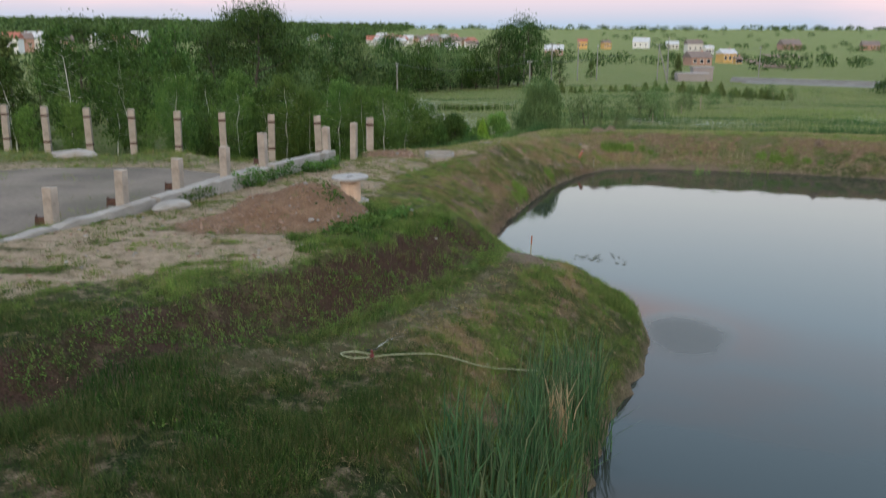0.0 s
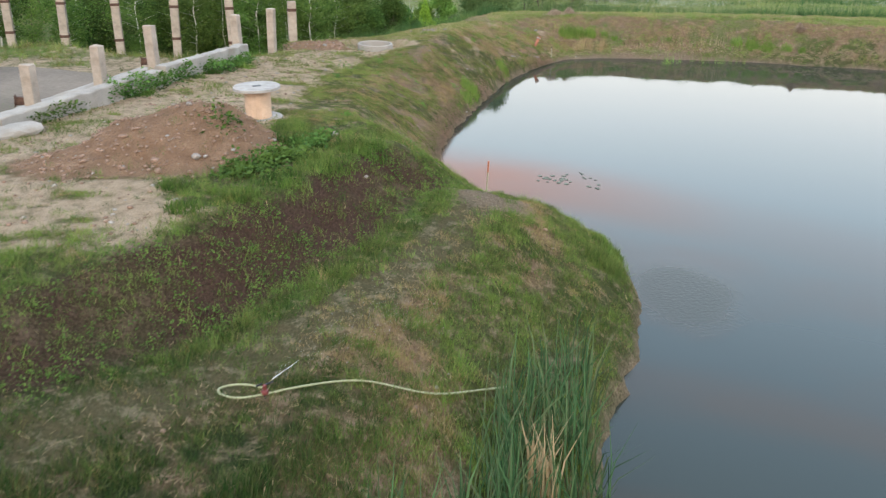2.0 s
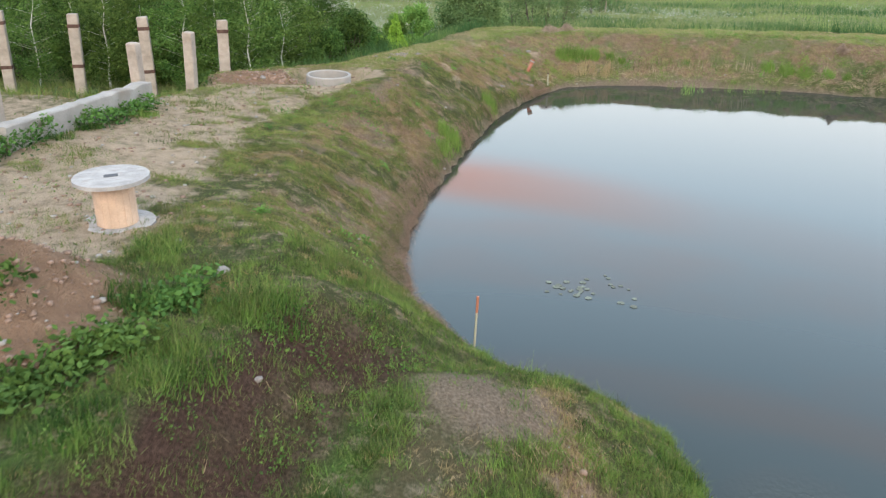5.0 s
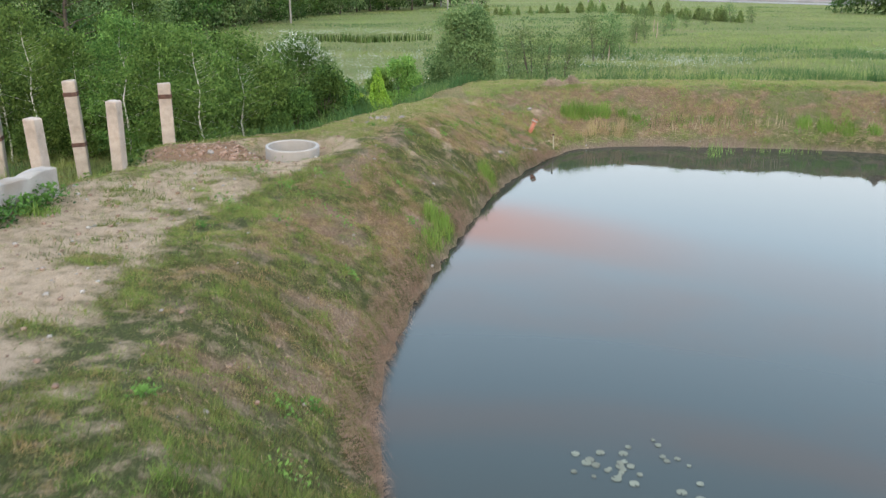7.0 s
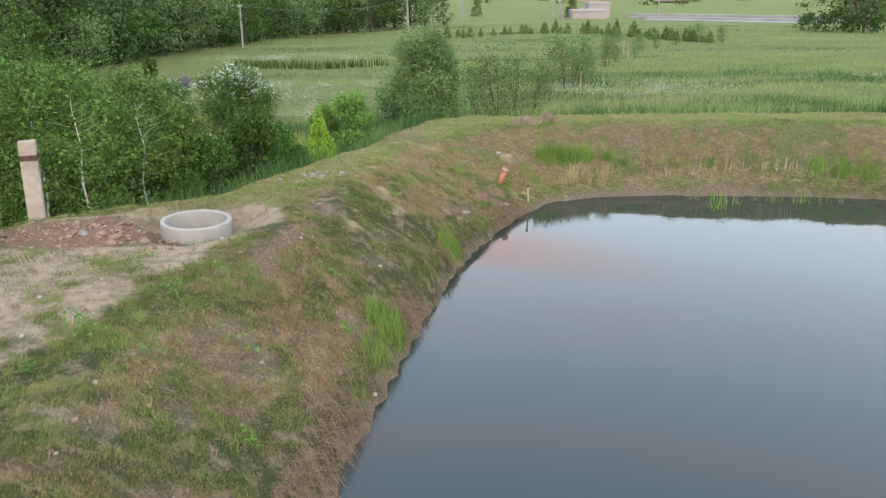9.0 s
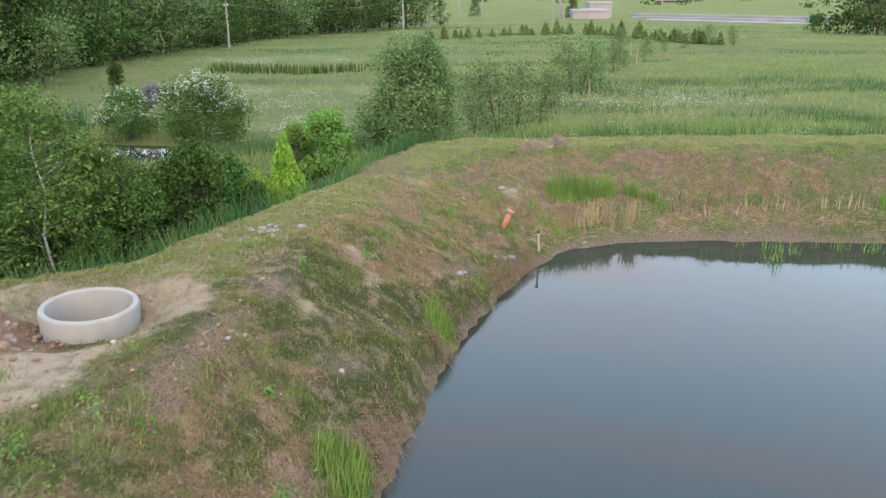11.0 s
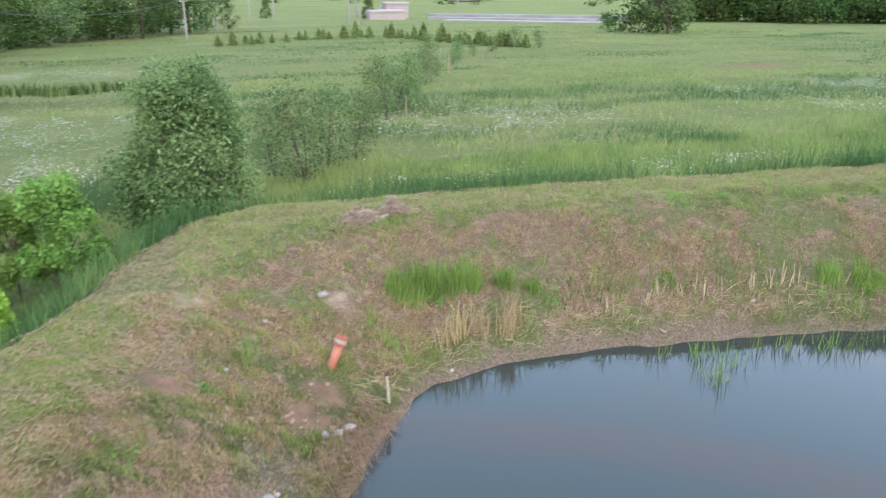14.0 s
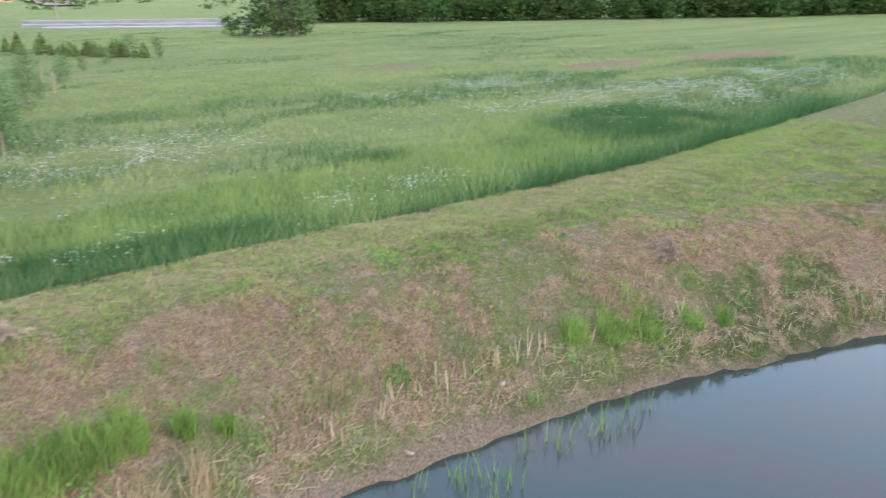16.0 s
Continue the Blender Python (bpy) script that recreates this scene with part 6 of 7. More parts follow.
def dense_bush(name, h, r, n, size, mat, seed, label, category="bush", group="", stems=5, low=0.04, lumps=46, fat=0.30, blossom=0, bark=MAT_BARK):
    """Stems from one root and a closed crown of leafy lumps with hollows between them."""
    g = np.random.default_rng(seed)
    thing = empty(name, Matrix.Identity(4), label, category, group)
    up = g.random(lumps) ** 0.85
    a = np.arange(lumps) * 2.4 + g.normal(0, 0.3, lumps)
    ring = np.sin(math.pi * np.clip(0.22 + 0.70 * up, 0, 1)) ** 0.55 * np.sqrt(g.uniform(0.12, 1.0, lumps))
    mid = np.c_[ring * r * (1 - fat * 0.8) * np.cos(a), ring * r * (1 - fat * 0.8) * np.sin(a), h * (low + 0.08 + (0.86 - low) * up)]
    paths = []
    for k in range(stems):
        w = 2 * math.pi * k / stems
        paths.append(([(0.05 * math.cos(w), 0.05 * math.sin(w), -0.15), (0.16 * r * math.cos(w), 0.16 * r * math.sin(w), h * 0.35), (0.30 * r * math.cos(w), 0.30 * r * math.sin(w), h * 0.66)],
                      (0.011 * h, 0.008 * h, 0.002 * h)))
    for k in range(lumps):
        e = mid[k]
        paths.append(([(e[0] * 0.25, e[1] * 0.25, e[2] * 0.62), tuple(e)], (0.003 * h, 0.001 * h)))
    tubes("trunk", paths, bark, thing, 4)
    big = fat * r * g.uniform(0.7, 1.35, lumps)
    k = g.choice(lumps, n, p=big ** 2 / (big ** 2).sum())
    d = g.normal(size=(n, 3))
    d /= np.linalg.norm(d, axis=1)[:, None]
    c = mid[k] + d * (big[k] * g.uniform(0.45, 1.12, n))[:, None] * np.array([1.0, 1.0, 1.15])
    tone = g.normal(0.45, 0.16, lumps)
    ok = c[:, 2] > low * h * 0.5
    c, k = c[ok], k[ok]
    leaf_cloud("crown", c, size, mat, seed + 1, thing, rnd=np.clip(tone[k] + g.normal(0, 0.2, len(c)), 0, 1))
    if blossom:
        top = np.argsort(-mid[:, 2] - 0.5 * g.random(lumps))[:int(lumps * 0.62)]
        heads = g.choice(top, blossom)
        e = g.normal(size=(blossom, 3))
        e[:, 2] = np.abs(e[:, 2])
        e /= np.linalg.norm(e, axis=1)[:, None]
        at = mid[heads] + e * (big[heads] * 1.08)[:, None]
        at = np.repeat(at, 9, 0) + g.normal(0, 0.045, (blossom * 9, 3))
        leaf_cloud("blossom", at, 0.022, MAT_BLOSSOM, seed + 2, thing, flat=0.5)
    return thing


# the bush at the bank's corner and its thinner neighbours
settle(dense_bush("willow_bush", 3.50, 1.36, 36000, 0.037, MAT_WILLOW, 301, "dense upright oval grey-green willow bush at the bank", stems=7, lumps=110, fat=0.24, low=-0.03), 4.5, 39.3)
thin = tree("thin_willow", 2.4, 0.80, 2000, 0.042, MAT_WILLOW, 303, "sparse upright young willow bush in tall grass", "bush", stems=4, base=0.10, trunk=0.04, clumps=30, spread=0.26, group="young willows")
settle(thin, 7.4, 43.8)
for x, y, s, t in ((8.3, 45.2, 0.95, 80), (9.2, 46.0, 0.8, 200), (6.9, 45.4, 0.8, 300), (12.0, 52.5, 0.95, 20), (12.7, 53.6, 1.0, 140), (13.6, 55.2, 0.8, 240), (20.0, 71.0, 0.8, 60), (19.0, 69.0, 0.5, 10), (10.4, 49.5, 0.45, 90)):
    plant(thin, x, y, s, t)
# blossoming hawthorn, lime-green thuja, maple saplings
settle(dense_bush("hawthorn", 2.35, 1.62, 16000, 0.040, MAT_HAWTHORN, 305, "spreading hawthorn bush covered in white blossom", lumps=60, fat=0.25, low=0.06, blossom=420), -1.75, 46.5, 1.0, 0, 0.86)
settle(dense_bush("hawthorn", 2.2, 1.3, 8000, 0.042, MAT_HAWTHORN, 306, "smaller hawthorn bush with scattered white blossom", lumps=34, fat=0.28, low=0.1, blossom=130), -4.3, 47.5, 0.88, 0, 0.74)


def dense_cone(name, h, r, n, size, mat, seed, label, group):
    """A clipped-looking conifer: a closed cone of small sprays with a ragged skin."""
    g = np.random.default_rng(seed)
    thing = empty(name, Matrix.Identity(4), label, "conifer", group)
    tubes("trunk", [([(0, 0, -0.1), (0.01, 0, h * 0.5), (0, 0.01, h * 0.93)], (0.035, 0.02, 0.006))], MAT_BARK, thing, 5)
    f = 1 - np.sqrt(g.random(n))
    a = g.uniform(0, 6.28, n)
    lumps = 0.65 + 0.7 * fbm(a * 1.6, f * 6, 0.8, seed)
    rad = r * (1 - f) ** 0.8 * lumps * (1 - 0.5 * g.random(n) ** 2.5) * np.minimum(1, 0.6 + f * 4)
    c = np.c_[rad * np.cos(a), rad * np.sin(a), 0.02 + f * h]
    # sprays are darker near the core and in hollows, paler on bulges
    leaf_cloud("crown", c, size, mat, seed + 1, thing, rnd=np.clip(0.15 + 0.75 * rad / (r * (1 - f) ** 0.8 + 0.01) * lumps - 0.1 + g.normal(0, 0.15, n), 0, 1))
    return thing


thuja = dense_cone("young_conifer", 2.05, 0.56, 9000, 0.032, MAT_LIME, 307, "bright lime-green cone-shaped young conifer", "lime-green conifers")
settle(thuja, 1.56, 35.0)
settle(dense_bush("lime_bush", 1.6, 0.52, 4200, 0.036, MAT_LIME, 308, "low rounded yellow-green bush beside the conifer", lumps=26, fat=0.34), 1.0, 34.2)
maple = dense_bush("maple_sapling", 2.4, 0.80, 5200, 0.050, MAT_WEED, 309, "young maple with broad fresh green leaves", "tree", "maple saplings", stems=2, lumps=40, fat=0.24, low=0.16)
settle(maple, 2.35, 38.0, 0.9)
plant(maple, 1.6, 38.6, 0.82, 100)
plant(maple, 2.9, 38.3, 0.45, 200)
# a slim sapling and a violet-flowering shrub beyond the pool
settle(dense_bush("slim_sapling", 2.1, 0.34, 1500, 0.045, MAT_DARKLEAF, 310, "slim dark sapling with a whitewashed trunk", "tree", stems=1, lumps=16, fat=0.5, low=0.3, bark=MAT_BIRCH), -6.6, 55.5)
settle(dense_bush("lilac_bush", 0.95, 0.55, 1500, 0.05, MAT_LILAC, 314, "low greyish-violet lilac bush in the meadow", lumps=14, fat=0.4), -5.2, 55.0)

# the thicket behind the bank: young birches, alders and willows
alder = tree("alder_bush", 2.7, 1.25, 7000, 0.054, MAT_SHRUB, 311, "thick dark green young alder bush", "bush", stems=5, base=0.04, trunk=0.06, clumps=80, spread=0.14, group="thicket behind the bank")
settle(alder, -0.75, 33.0, 0.74)
leafy = tree("leafy_bush", 2.7, 1.2, 10500, 0.036, MAT_BIRCHLEAF, 312, "young birch and willow scrub in fresh leaf", "bush", stems=6, base=0.05, trunk=0.05, clumps=90, spread=0.15, group="thicket behind the bank")
settle(leafy, -1.6, 33.6, 0.85)
for x, y, s, t in ((-2.8, 32.8, 1.0, 40), (-3.9, 31.6, 0.85, 55), (-2.0, 31.4, 0.62, 120), (-5.4, 31.6, 0.8, 210), (-4.6, 34.4, 1.05, 200), (-6.0, 33.0, 1.0, 15), (-7.6, 32.4, 0.9, 130), (-9.4, 32.6, 0.95, 260), (-2.4, 35.0, 0.8, 80)):
    plant(leafy, x, y, s, t)
for x, y, s, t in ((-0.2, 33.5, 0.76, 90), (-1.0, 32.0, 0.72, 260), (-0.35, 31.2, 0.62, 150), (-0.9, 30.1, 0.55, 40), (0.15, 34.4, 0.5, 310), (0.35, 32.6, 0.40, 20), (-0.6, 35.4, 0.45, 250), (-1.2, 30.6, 0.4, 10),
                   (-5.0, 37.6, 0.6, 10), (-6.8, 36.4, 1.05, 75), (-8.6, 35.6, 1.1, 160), (-9.8, 50.0, 0.9, 100), (-11.5, 46.0, 1.2, 180), (-10.5, 33.8, 0.8, 300),
                   (1.0, 37.4, 0.42, 70)):
    plant(alder, x, y, s, t)
plant(alder, 1.35, 34.3, 0.30, 120)
plant(alder, 2.0, 35.2, 0.26, 30)
shrub = dense_bush("leafy_shrub", 2.15, 0.80, 9000, 0.034, MAT_SHRUB, 316, "leafy dark green shrub at the bank's outer foot", "bush", "shrubs along the bank", lumps=38, fat=0.30)
settle(shrub, 0.25, 31.9)
for x, y, s, t in ((-0.35, 30.8, 0.85, 40), (0.6, 32.9, 0.86, 130), (0.0, 33.2, 0.82, 220), (-0.9, 32.3, 1.0, 300), (1.1, 33.1, 0.5, 10), (-0.6, 29.6, 0.5, 80), (-0.2, 34.6, 0.8, 170)):
    plant(shrub, x, y, s, t)
birch_a = tree("young_birch", 6.2, 1.2, 5000, 0.064, MAT_BIRCHLEAF, 321, "slender young birch with a white trunk", "tree", MAT_BIRCH, base=0.22, trunk=0.055, clumps=56, spread=0.17, shape="slim", group="birches of the wood")
birch_b = tree("young_birch", 5.2, 1.0, 4600, 0.058, MAT_BIRCHLEAF, 323, "slender young birch with a white trunk", "tree", MAT_BIRCH, base=0.15, trunk=0.05, clumps=50, spread=0.18, shape="slim", group="birches of the wood")
aspen = tree("young_aspen", 4.3, 1.15, 4400, 0.060, MAT_WEED, 325, "young leafy aspen on the edge of the wood", "tree", base=0.12, trunk=0.045, clumps=50, spread=0.17, shape="slim", group="aspens of the wood")
settle(birch_a, -17.2, 36.4)
settle(birch_b, -15.4, 36.8)
near_birch = tree("leafy_birch", 3.7, 0.85, 14000, 0.029, MAT_SAPLING, 327, "young birch in full leaf with a thin pale trunk", "tree", MAT_BIRCH, base=0.10, trunk=0.035, clumps=60, spread=0.18, shape="slim", group="birches at the bank")
settle(near_birch, -2.3, 29.4)
for x, y, s, t in ((-1.6, 30.6, 1.05, 20), (-3.1, 30.0, 0.92, 290), (-0.9, 31.2, 0.80, 100), (-4.1, 30.3, 0.95, 60), (-6.2, 30.6, 1.0, 10), (-8.2, 31.0, 1.05, 80), (-5.3, 30.9, 0.85, 140), (-10.6, 31.4, 1.0, 200)):
    plant(near_birch, x, y, s, t)
for x, y, s, t in ((-3.6, 31.8, 0.66, 30), (-7.0, 31.0, 0.6, 70), (-4.3, 32.6, 0.68, 310), (-12.6, 31.6, 0.7, 120)):
    plant(birch_b, x, y, s, t)
settle(aspen, -3.4, 34.2, 0.74)
rg = np.random.default_rng(331)
spots = [(-4.6, 36.2, 0.62), (-3.9, 34.6, 0.60), (-5.6, 37.2, 0.75), (-7.4, 34.6, 0.75), (-8.9, 37.6, 0.85), (-10.6, 35.4, 0.85), (-12.3, 37.0, 0.95), (-13.6, 35.6, 0.8), (-18.9, 35.8, 0.9), (-20.4, 37.4, 1.0),
         (-22.5, 36.0, 1.0), (-6.4, 40.2, 0.8), (-10.0, 40.4, 0.95), (-13.2, 40.6, 1.05), (-16.4, 40.6, 1.05), (-19.6, 41.4, 1.1), (-23.6, 40.4, 1.1), (-4.3, 33.6, 0.55), (-11.4, 33.6, 0.65), (-16.2, 34.2, 0.8), (-20.8, 33.4, 0.8), (-24.6, 34.6, 0.9)]
for k, (x, y, s) in enumerate(spots):
    plant((aspen, birch_b, birch_a, aspen)[k % 4], x, y, s * (0.80 + 0.2 * rg.random()), 360 * rg.random())

# taller wood behind, and the old broad tree
oak = tree("broad_tree", 9.6, 4.2, 24000, 0.095, MAT_DARKLEAF, 341, "large old broad-crowned dark green tree", "tree", base=0.16, trunk=0.30, clumps=170, spread=0.10)
settle(oak, -16.4, 68, 0.88)
wood_a = tree("wood_tree", 7.2, 2.4, 3700, 0.098, MAT_DARKLEAF, 343, "full dark green tree of the wood", "tree", base=0.05, trunk=0.16, clumps=42, spread=0.15, group="trees of the wood")
wood_b = tree("wood_tree", 6.6, 2.1, 3500, 0.092, MAT_BIRCHLEAF, 345, "leafy mid-green tree of the wood", "tree", base=0.05, trunk=0.14, clumps=40, spread=0.15, group="trees of the wood")
spruce = tree("spruce", 6.0, 1.5, 2600, 0.13, MAT_CONIFER, 347, "dark narrow spruce standing in the wood", "conifer", base=0.06, trunk=0.10, clumps=90, spread=0.15, shape="cone", group="spruces")
settle(wood_a, -12.0, 50)
settle(wood_b, -16.0, 48)
settle(spruce, -21.0, 38.8)
for k in range(38):
    y = 47 + 46 * rg.random()
    edge = float(np.interp(y, (46, 62, 80, 88, 96), (-14.0, -16.0, -16.5, -13.5, -10.5)))
    x = edge - 38 * rg.random() ** 1.3
    plant((wood_a, wood_b, wood_b, wood_a, birch_a)[k % 5], x, y, 0.62 + 0.33 * rg.random(), 360 * rg.random())
for x, y, s in ((-14.5, 72, 0.9), (-13.6, 78, 0.9), (-13.0, 84, 0.95), (-12.3, 90, 0.95), (-11.5, 97, 0.95), (-8.5, 104, 1.0), (-5.0, 110, 1.0), (-1.0, 116, 1.0), (2.5, 120, 0.95), (5.5, 117, 1.1), (-9.0, 112, 1.1),
                (8.5, 121, 1.35), (10.2, 118, 1.25), (7.5, 128, 1.2), (12.5, 124, 0.6), (15, 126, 0.5), (-3.5, 122, 1.0), (-15, 100, 1.1), (-18, 110, 1.2), (0.5, 124, 0.9)):
    plant((wood_a, wood_b)[int(10 * rg.random()) % 2], x, y, s, 360 * rg.random())
for x, y, s in ((-26, 45, 1.0), (-24, 62, 0.9), (38.5, 152, 0.8), (24.5, 160, 0.7)):
    plant(spruce, x, y, s, 360 * rg.random())

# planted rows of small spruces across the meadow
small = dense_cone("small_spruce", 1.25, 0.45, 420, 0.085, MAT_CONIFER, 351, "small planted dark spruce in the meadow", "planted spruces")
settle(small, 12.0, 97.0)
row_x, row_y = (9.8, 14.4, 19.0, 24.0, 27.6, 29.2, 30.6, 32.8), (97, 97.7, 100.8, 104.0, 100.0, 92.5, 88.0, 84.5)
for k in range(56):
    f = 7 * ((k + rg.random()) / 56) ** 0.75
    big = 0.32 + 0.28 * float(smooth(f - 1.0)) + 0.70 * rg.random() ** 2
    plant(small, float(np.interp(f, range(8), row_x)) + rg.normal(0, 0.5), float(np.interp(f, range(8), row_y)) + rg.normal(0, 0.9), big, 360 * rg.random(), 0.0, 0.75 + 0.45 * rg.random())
for x, y, s in ((13.2, 54.6, 0.5), (15.0, 58.5, 0.42), (16.8, 62.2, 0.5), (18.4, 65.4, 0.42), (21.8, 72.0, 0.55), (23.4, 75.0, 0.5), (25.4, 77.6, 0.4), (28.0, 80.6, 0.5), (31.5, 84.0, 0.7), (33.0, 83.2, 0.6)):
    plant(thin, x, y, s, 360 * rg.random())

# the clump and the long wood on the right
settle(tree("tree_clump", 8.5, 3.4, 4200, 0.16, MAT_WILLOW, 361, "clump of tall trees with bare lower trunks", "trees", stems=5, base=0.18, trunk=0.26, clumps=110, spread=0.12), 55.8, 100.2, 0.8)
long_wood = tree("wood_tree", 7.4, 2.5, 700, 0.28, MAT_DARKLEAF, 363, "full dark green tree of the long wood", "tree", base=0.05, trunk=0.16, clumps=30, spread=0.26, group="trees of the long wood")
settle(long_wood, 79, 134)
for k in range(90):
    f = k / 89
    x, y = 80 + 88 * f + rg.normal(0, 2), 135 - 68 * f + 7 * rg.random()
    plant(long_wood, x, y, 1.1 + 0.45 * rg.random(), 360 * rg.random())


under = tree("undergrowth_bush", 2.6, 1.9, 440, 0.22, MAT_DARKLEAF, 365, "dark bush under the trees of the wood", "bush", stems=3, base=0.05, trunk=0.06, clumps=24, spread=0.26, group="undergrowth of the wood")
settle(under, 80, 130)
for x, y, s in ((53.2, 101.5, 0.8), (51.6, 103.5, 0.6), (54.6, 100.6, 0.5), (57.2, 101.2, 0.7), (64, 126, 0.5), (74, 133, 0.8)):
    plant(under, x, y, s, 360 * rg.random())
# bushes that close the edge of the wood beyond the meadow
edge_bush = tree("edge_bush", 2.6, 1.9, 2300, 0.085, MAT_ALDER, 366, "dark bush along the edge of the wood", "bush", stems=3, base=0.05, trunk=0.06, clumps=36, spread=0.16, group="bushes of the wood's edge")
settle(edge_bush, -12.5, 54)
edge_willow = tree("edge_willow", 3.4, 2.0, 2600, 0.080, MAT_WILLOW, 367, "rounded grey-green willow at the edge of the wood", "bush", stems=4, base=0.05, trunk=0.07, clumps=40, spread=0.15, group="bushes of the wood's edge")
settle(edge_willow, -13.0, 66)
for k in range(44):
    f = (k + rg.random()) / 44
    x, y = np.interp(f, (0, 0.25, 0.45, 0.65, 0.85, 1), (-14.5, -14.0, -11.8, -6.8, -1.2, 11.0)), np.interp(f, (0, 0.25, 0.45, 0.65, 0.85, 1), (56, 76, 85, 97.5, 115, 128))
    plant((edge_bush, edge_willow)[k % 2], x - 2.6 * rg.random(), y + 2 * rg.random(), 0.55 + 1.3 * rg.random() ** 1.4, 360 * rg.random())
for k in range(80):
    f = k / 79
    plant(under, 80 + 88 * f + rg.normal(0, 2), 131 - 68 * f + rg.normal(0, 1.2), 0.9 + 0.5 * rg.random(), 360 * rg.random())


def far_woods():
    """Hedges and woods towards the horizon, in one mesh: crowns of leaf clumps that reach the ground."""
    g = np.random.default_rng(371)
    cs, ss = [], []

    def crown(x, y, s, n):
        p = g.normal(0, 1, (n, 3))
        p /= np.linalg.norm(p, axis=1)[:, None]
        p *= g.uniform(0.55, 1.05, (n, 1)) * np.array([s * 1.1, s * 1.1, s * 0.75])
        cs.append(p + np.array([x, y, ground(x, y) + s * 0.5]))
        ss.append(np.full(n, s * (0.17 if n > 50 else 0.27)))

    for _ in range(1500):
        r, a = 230 * math.exp(2.4 * g.random()), g.uniform(-0.75, 1.35)
        x, y = r * math.sin(a), r * math.cos(a)
        if fbm(np.array([x]), np.array([y]), 150, 95)[0] < 0.53:
            continue
        crown(x, y, g.uniform(1.2, 2.6) * (1 + r / 1500), 80)
    # the wooded ridge on the left, and the tree line along the horizon
    for _ in range(1500):
        r, a = g.uniform(700, 1500), g.uniform(-0.62, -0.10)
        crown(r * math.sin(a), r * math.cos(a), g.uniform(5, 9), 26)
    for _ in range(1300):
        r, a = g.uniform(1500, 2900), g.uniform(-0.66, -0.06)
        crown(r * math.sin(a), r * math.cos(a), g.uniform(7, 12), 24)
    for _ in range(300):
        r, a = g.uniform(1900, 2800), g.uniform(-0.25, 0.75)
        crown(r * math.sin(a), r * math.cos(a), g.uniform(5, 10), 40)
    c, s = np.concatenate(cs), np.concatenate(ss)
    tagged(leaf_cloud("far_woods", c, s, MAT_HEDGE, 372), "dark hedges and woods along the horizon", "woods", kind="stuff")


far_woods()


# ---------------------------------------------------------------- poles and wires
def power_pole(x, y, h, label, brace=0.0):
    z = ground(x, y)
    thing = empty("power_pole", pose(x, y, z, 0, random.uniform(-1, 1), random.uniform(0, 90)), label, "pole", "power poles")
    tubes("shaft", [([(0, 0, -0.5), (0, 0, h / 2), (0, 0, h)], (0.105, 0.09, 0.07))], MAT_POLE, thing, 8)
    if brace:
        tubes("brace", [([(brace, 0, -0.4), (brace * 0.5, 0, h * 0.45), (0.05, 0, h * 0.86)], (0.11, 0.10, 0.09))], MAT_POLE, thing, 8)
    part("cross_arm", box_bm(1.0, 0.08, 0.08, 0.01, (0, 0, h - 0.25)), MAT_POLE, thing)
    for dx in (-0.42, 0.0, 0.42):
        part("insulator", lathe_bm([(0.0, 0.0), (0.03, 0.0), (0.045, 0.05), (0.02, 0.12), (0.0, 0.12)], 8), MAT_WHITE, thing).location = (dx, 0, h - 0.2)
    return Vector((x, y, z + h - 0.1))


random.seed(9)
plain, braced = "slim pale concrete power pole in the meadow", "pale concrete power pole with a slanting brace"
tops = [power_pole(-33, 82, 4.2, plain), power_pole(-6.6, 93.6, 3.75, plain), power_pole(9.2, 108.7, 3.6, plain), power_pole(30.5, 132, 6.0, braced, 1.8), power_pole(52, 150, 6.0, plain)]
for x, y, h, b in ((-16, 131, 6, 1.8), (-11, 135, 6, 1.8), (-6, 128, 6, 0), (13.6, 125, 6, 0), (20, 145, 6.5, 1.8), (38, 158, 7.5, 1.8), (24, 150, 6, 0), (9.3, 121, 6, 0)):
    power_pole(x, y, h, braced if b else plain, b)
wires = []
for a, b in zip(tops, tops[1:]):
    for off in (-0.42, 0.0, 0.42):
        line = [a.lerp(b, k / 10) + Vector((0, off, -0.9 * 4 * (k / 10) * (1 - k / 10))) for k in range(11)]
        wires.append(([tuple(p) for p in line], [0.006] * 11))
tagged(tubes("power_line", wires, MAT_WIRE, sides=4), "thin sagging wires strung between the poles", "wires")


def fence_post(x, y, h):
    thing = empty("fence_post", pose(x, y, ground(x, y) - 0.2, random.uniform(-3, 3), random.uniform(-3, 3), 0), "thin weathered wooden fence post in the meadow", "fence post", "old fence")
    tubes("stake", [([(0, 0, 0), (0.01, 0, h * 0.6), (0, 0.01, h + 0.2)], (0.03, 0.028, 0.022))], MAT_TWIG, thing, 6)


for x, y, h in ((12.9, 53.2, 0.7), (15.0, 58.9, 0.55), (17.3, 63.4, 0.6), (19.8, 67.4, 1.0), (21.2, 72.6, 0.9)):
    fence_post(x, y, h)

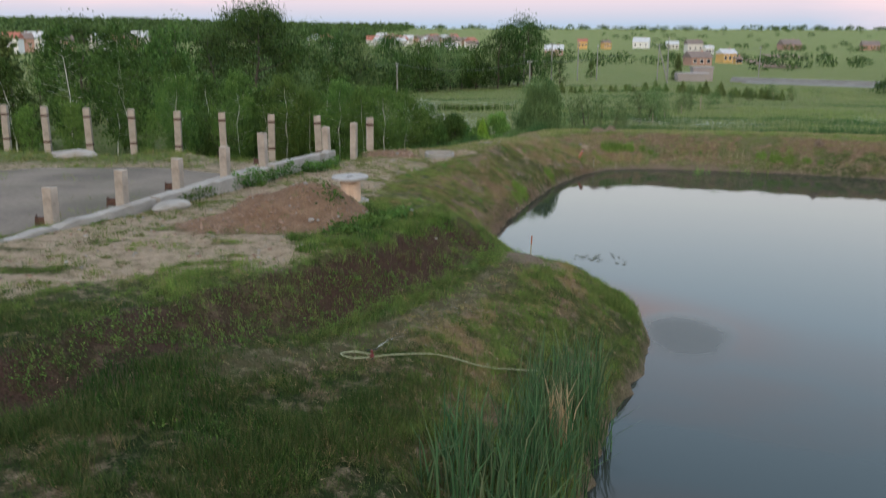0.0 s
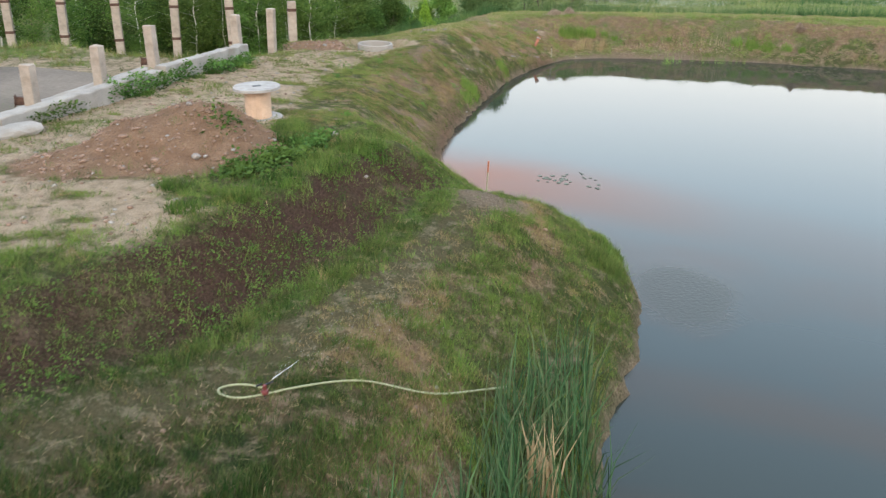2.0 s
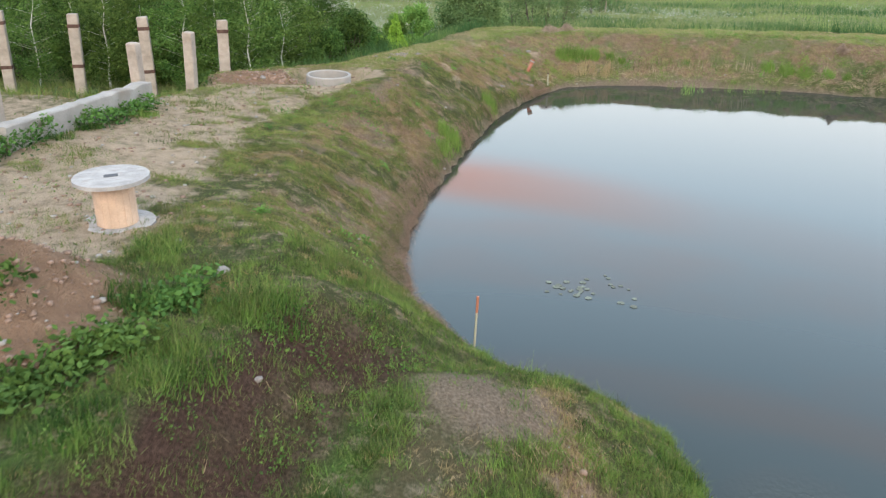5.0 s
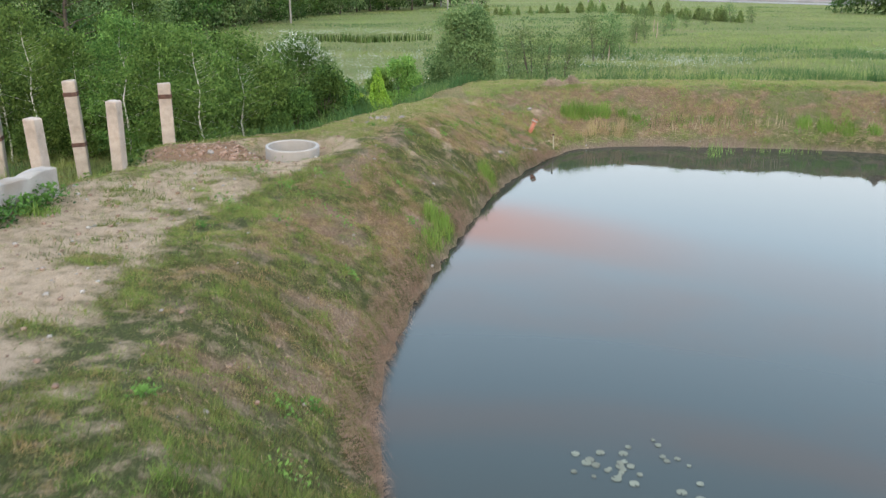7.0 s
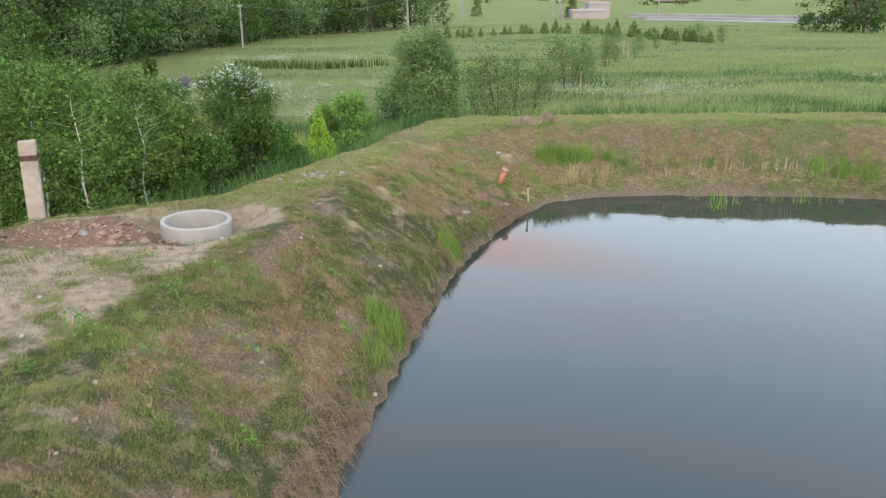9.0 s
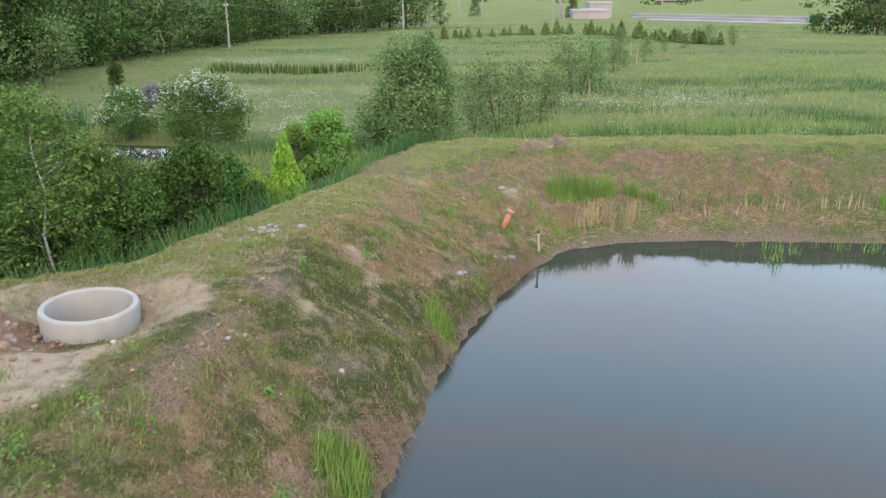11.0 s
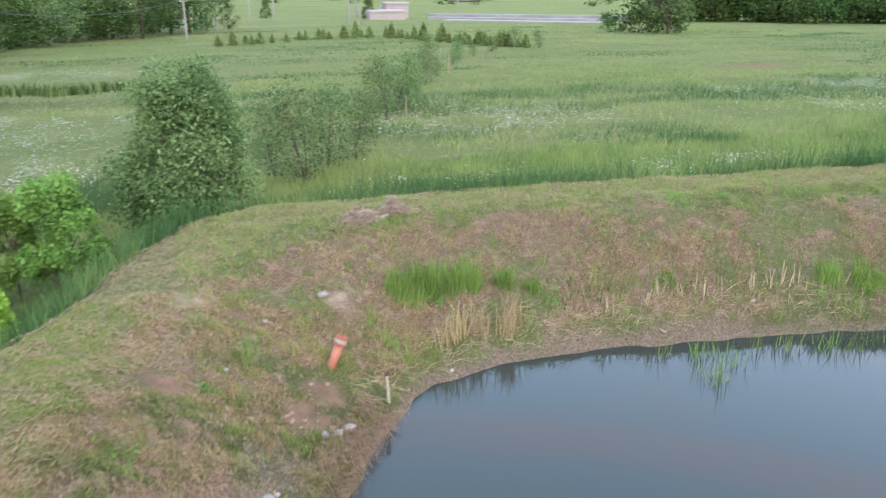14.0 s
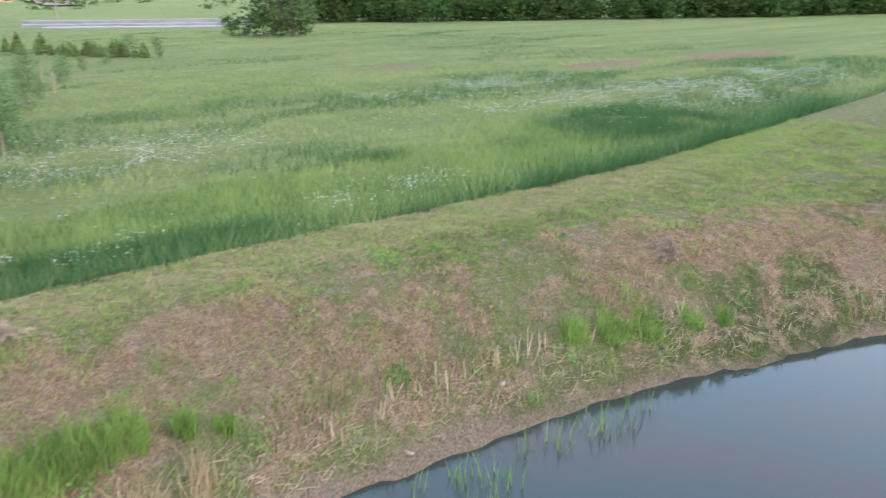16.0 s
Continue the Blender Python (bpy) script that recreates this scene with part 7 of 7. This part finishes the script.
# ---------------------------------------------------------------- houses
def house(x, y, w, d, h, roof, turn, wall_mat, roof_mat, label, windows=3, chimney=True, flat=False):
    z = ground(x, y)
    thing = empty("house", pose(x, y, z, 0, 0, turn), label, "house", "houses of the village")
    wall = part("wall", box_bm(w, d, h + 0.6, 0, (0, 0, h / 2 - 0.3)), wall_mat, thing)
    bm = bmesh.new()
    o = 0.35
    if flat:
        box_bm(w + 0.3, d + 0.3, 0.25, 0, (0, 0, h + 0.12), bm)
    else:
        pts = [(-w / 2 - o, -d / 2 - o, h), (w / 2 + o, -d / 2 - o, h), (w / 2 + o, d / 2 + o, h), (-w / 2 - o, d / 2 + o, h), (-w / 2 - o, 0, h + roof), (w / 2 + o, 0, h + roof)]
        v = [bm.verts.new(p) for p in pts]
        for f in ((0, 1, 5, 4), (2, 3, 4, 5), (1, 2, 5), (3, 0, 4), (3, 2, 1, 0)):
            bm.faces.new([v[k] for k in f])
    roof_ob = part("roof", bm, roof_mat, thing)
    if chimney and not flat:
        part("chimney", box_bm(0.5, 0.5, 1.2, 0, (w * 0.2, 0, h + roof * 0.9)), MAT_BRICK, roof_ob)
    for side in (-1, 1):
        for k in range(windows):
            win = part("window", box_bm(1.1, 0.10, 1.2, 0.02, ((k + 0.5) / windows * w - w / 2, side * d / 2, h * 0.55)), MAT_WHITE, thing)
            part("pane", box_bm(0.9, 0.14, 1.0, 0, ((k + 0.5) / windows * w - w / 2, side * d / 2, h * 0.55)), MAT_PANE, win)


def spot(bearing, far):
    """A place by its compass bearing and distance from the pond's near end."""
    a = radians(bearing)
    return 0.67 + far * math.sin(a), -2.6 + far * math.cos(a)


x, y = spot(14.6, 158)
house(x, y, 5.2, 4.5, 1.15, 1.0, -6, MAT_CHALK, MAT_CHALK, "low white utility building by the meadow", 0, False, True)
x, y = spot(15.2, 163)
house(x, y, 3.4, 4, 2.2, 1.0, -6, MAT_CHALK, MAT_CHALK, "pale upper block of the utility building", 0, False, True)
gh = np.random.default_rng(381)
near = [(14.9, 265, 6.5, 2.2, MAT_BRICK, MAT_ROOF), (16.6, 300, 5.2, 3.0, MAT_YELLOW, MAT_ROOF_PALE), (17.3, 292, 2.2, 1.6, MAT_YELLOW, MAT_ROOF), (14.6, 470, 8, 4.5, MAT_PLASTER, MAT_ROOF), (15.5, 450, 4.5, 3.0, MAT_WHITE, MAT_ROOF_PALE),
        (5.9, 350, 7, 2.4, MAT_BRICK, MAT_ROOF_PALE), (7.7, 520, 5.4, 4.2, MAT_YELLOW, MAT_ROOF_RED), (9.2, 520, 5.0, 3.6, MAT_YELLOW, MAT_ROOF), (11.4, 580, 10, 4.0, MAT_WHITE, MAT_ROOF_PALE), (20.2, 600, 12, 3.4, MAT_BRICK, MAT_ROOF),
        (24.6, 620, 10, 3.0, MAT_BRICK, MAT_ROOF), (13.3, 560, 7, 3.0, MAT_PLASTER, MAT_ROOF_PALE), (-0.8, 420, 5.5, 2.6, MAT_WHITE, MAT_ROOF_PALE), (0.6, 460, 6, 3.0, MAT_PLASTER, MAT_ROOF)]
for bearing, far, w, h, wm, rm in near:
    x, y = spot(bearing, far)
    house(x, y, w, w * 0.75, h, w * 0.28, gh.uniform(-25, 25), wm, rm, "detached village house with a pitched roof")
for k in range(30):
    x, y = spot(gh.uniform(-6.2, 0.6), gh.uniform(560, 760))
    w = gh.uniform(6.5, 9)
    house(x, y, w, w * 0.8, gh.uniform(3, 4.5), w * 0.35, gh.uniform(0, 90), (MAT_PLASTER, MAT_WHITE, MAT_PLASTER, MAT_BRICK)[k % 4], (MAT_ROOF, MAT_ROOF_RED, MAT_ROOF_PALE, MAT_ROOF)[k % 4],
          "small pale village house far off", 2)
for k, bearing in enumerate((-27.4, -26.8, -26.2, -27.0, -24.6, -22.6, -21.8, -20.8, -9.6, -8.9, -27.8, -20.3)):
    x, y = spot(bearing, 420 + 25 * (k % 4))
    w = gh.uniform(7, 9)
    house(x, y, w, w * 0.8, gh.uniform(5, 6.5), w * 0.38, gh.uniform(0, 90), (MAT_WHITE, MAT_BRICK, MAT_PLASTER)[k % 3], (MAT_ROOF_RED, MAT_ROOF, MAT_ROOF_PALE)[k % 3], "village house among trees on the hill", 2)


def ploughed(bearing, far, w, d, turn):
    """A strip of bare tilled earth on the hillside, laid on the ground."""
    cx, cy = spot(bearing, far)
    n = 10
    c, s = math.cos(radians(turn)), math.sin(radians(turn))
    U, V = np.meshgrid(np.linspace(-w / 2, w / 2, n), np.linspace(-d / 2, d / 2, n))
    u, v = U.ravel(), V.ravel()
    x, y = cx + u * c - v * s, cy + u * s + v * c
    i = (np.arange(n - 1)[:, None] * n + np.arange(n - 1)[None, :]).ravel()
    ob = array_mesh("tilled_strip", np.c_[x, y, height(x, y) + 0.35], np.c_[i, i + 1, i + 1 + n, i + n], MAT_PLOUGH)
    tagged(ob, "strip of bare brown tilled earth on the slope", "field", kind="structure")


ploughed(19.0, 300, 9, 95, -14)
ploughed(19.9, 420, 14, 60, -14)


def long_slab(name, a, b, wide, low, high, mat, label, category):
    a, b = Vector(a), Vector(b)
    d = b - a
    mid = (a + b) / 2
    z = ground(mid.x, mid.y)
    ob = part(name, box_bm(d.length, wide, high - low, 0.03), mat)
    ob.matrix_world = Matrix.Translation((mid.x, mid.y, z + (low + high) / 2)) @ Matrix.Rotation(math.atan2(d.y, d.x), 4, "Z")
    return tagged(ob, label, category)


long_slab("concrete_trough", (47, 149, 0), (72, 131, 0), 1.2, -0.3, 0.35, MAT_TARMAC, "long low pale concrete wall beyond the meadow", "wall")
long_slab("concrete_trough", (50, 158, 0), (84, 136, 0), 1.2, -0.3, 0.6, MAT_TARMAC, "long low pale concrete wall beyond the meadow", "wall")
long_slab("white_sheeting", (47.5, 143, 0), (66, 128.5, 0), 2.5, -0.1, 0.12, MAT_TARMAC, "long strip of white sheeting at the meadow's end", "sheeting")
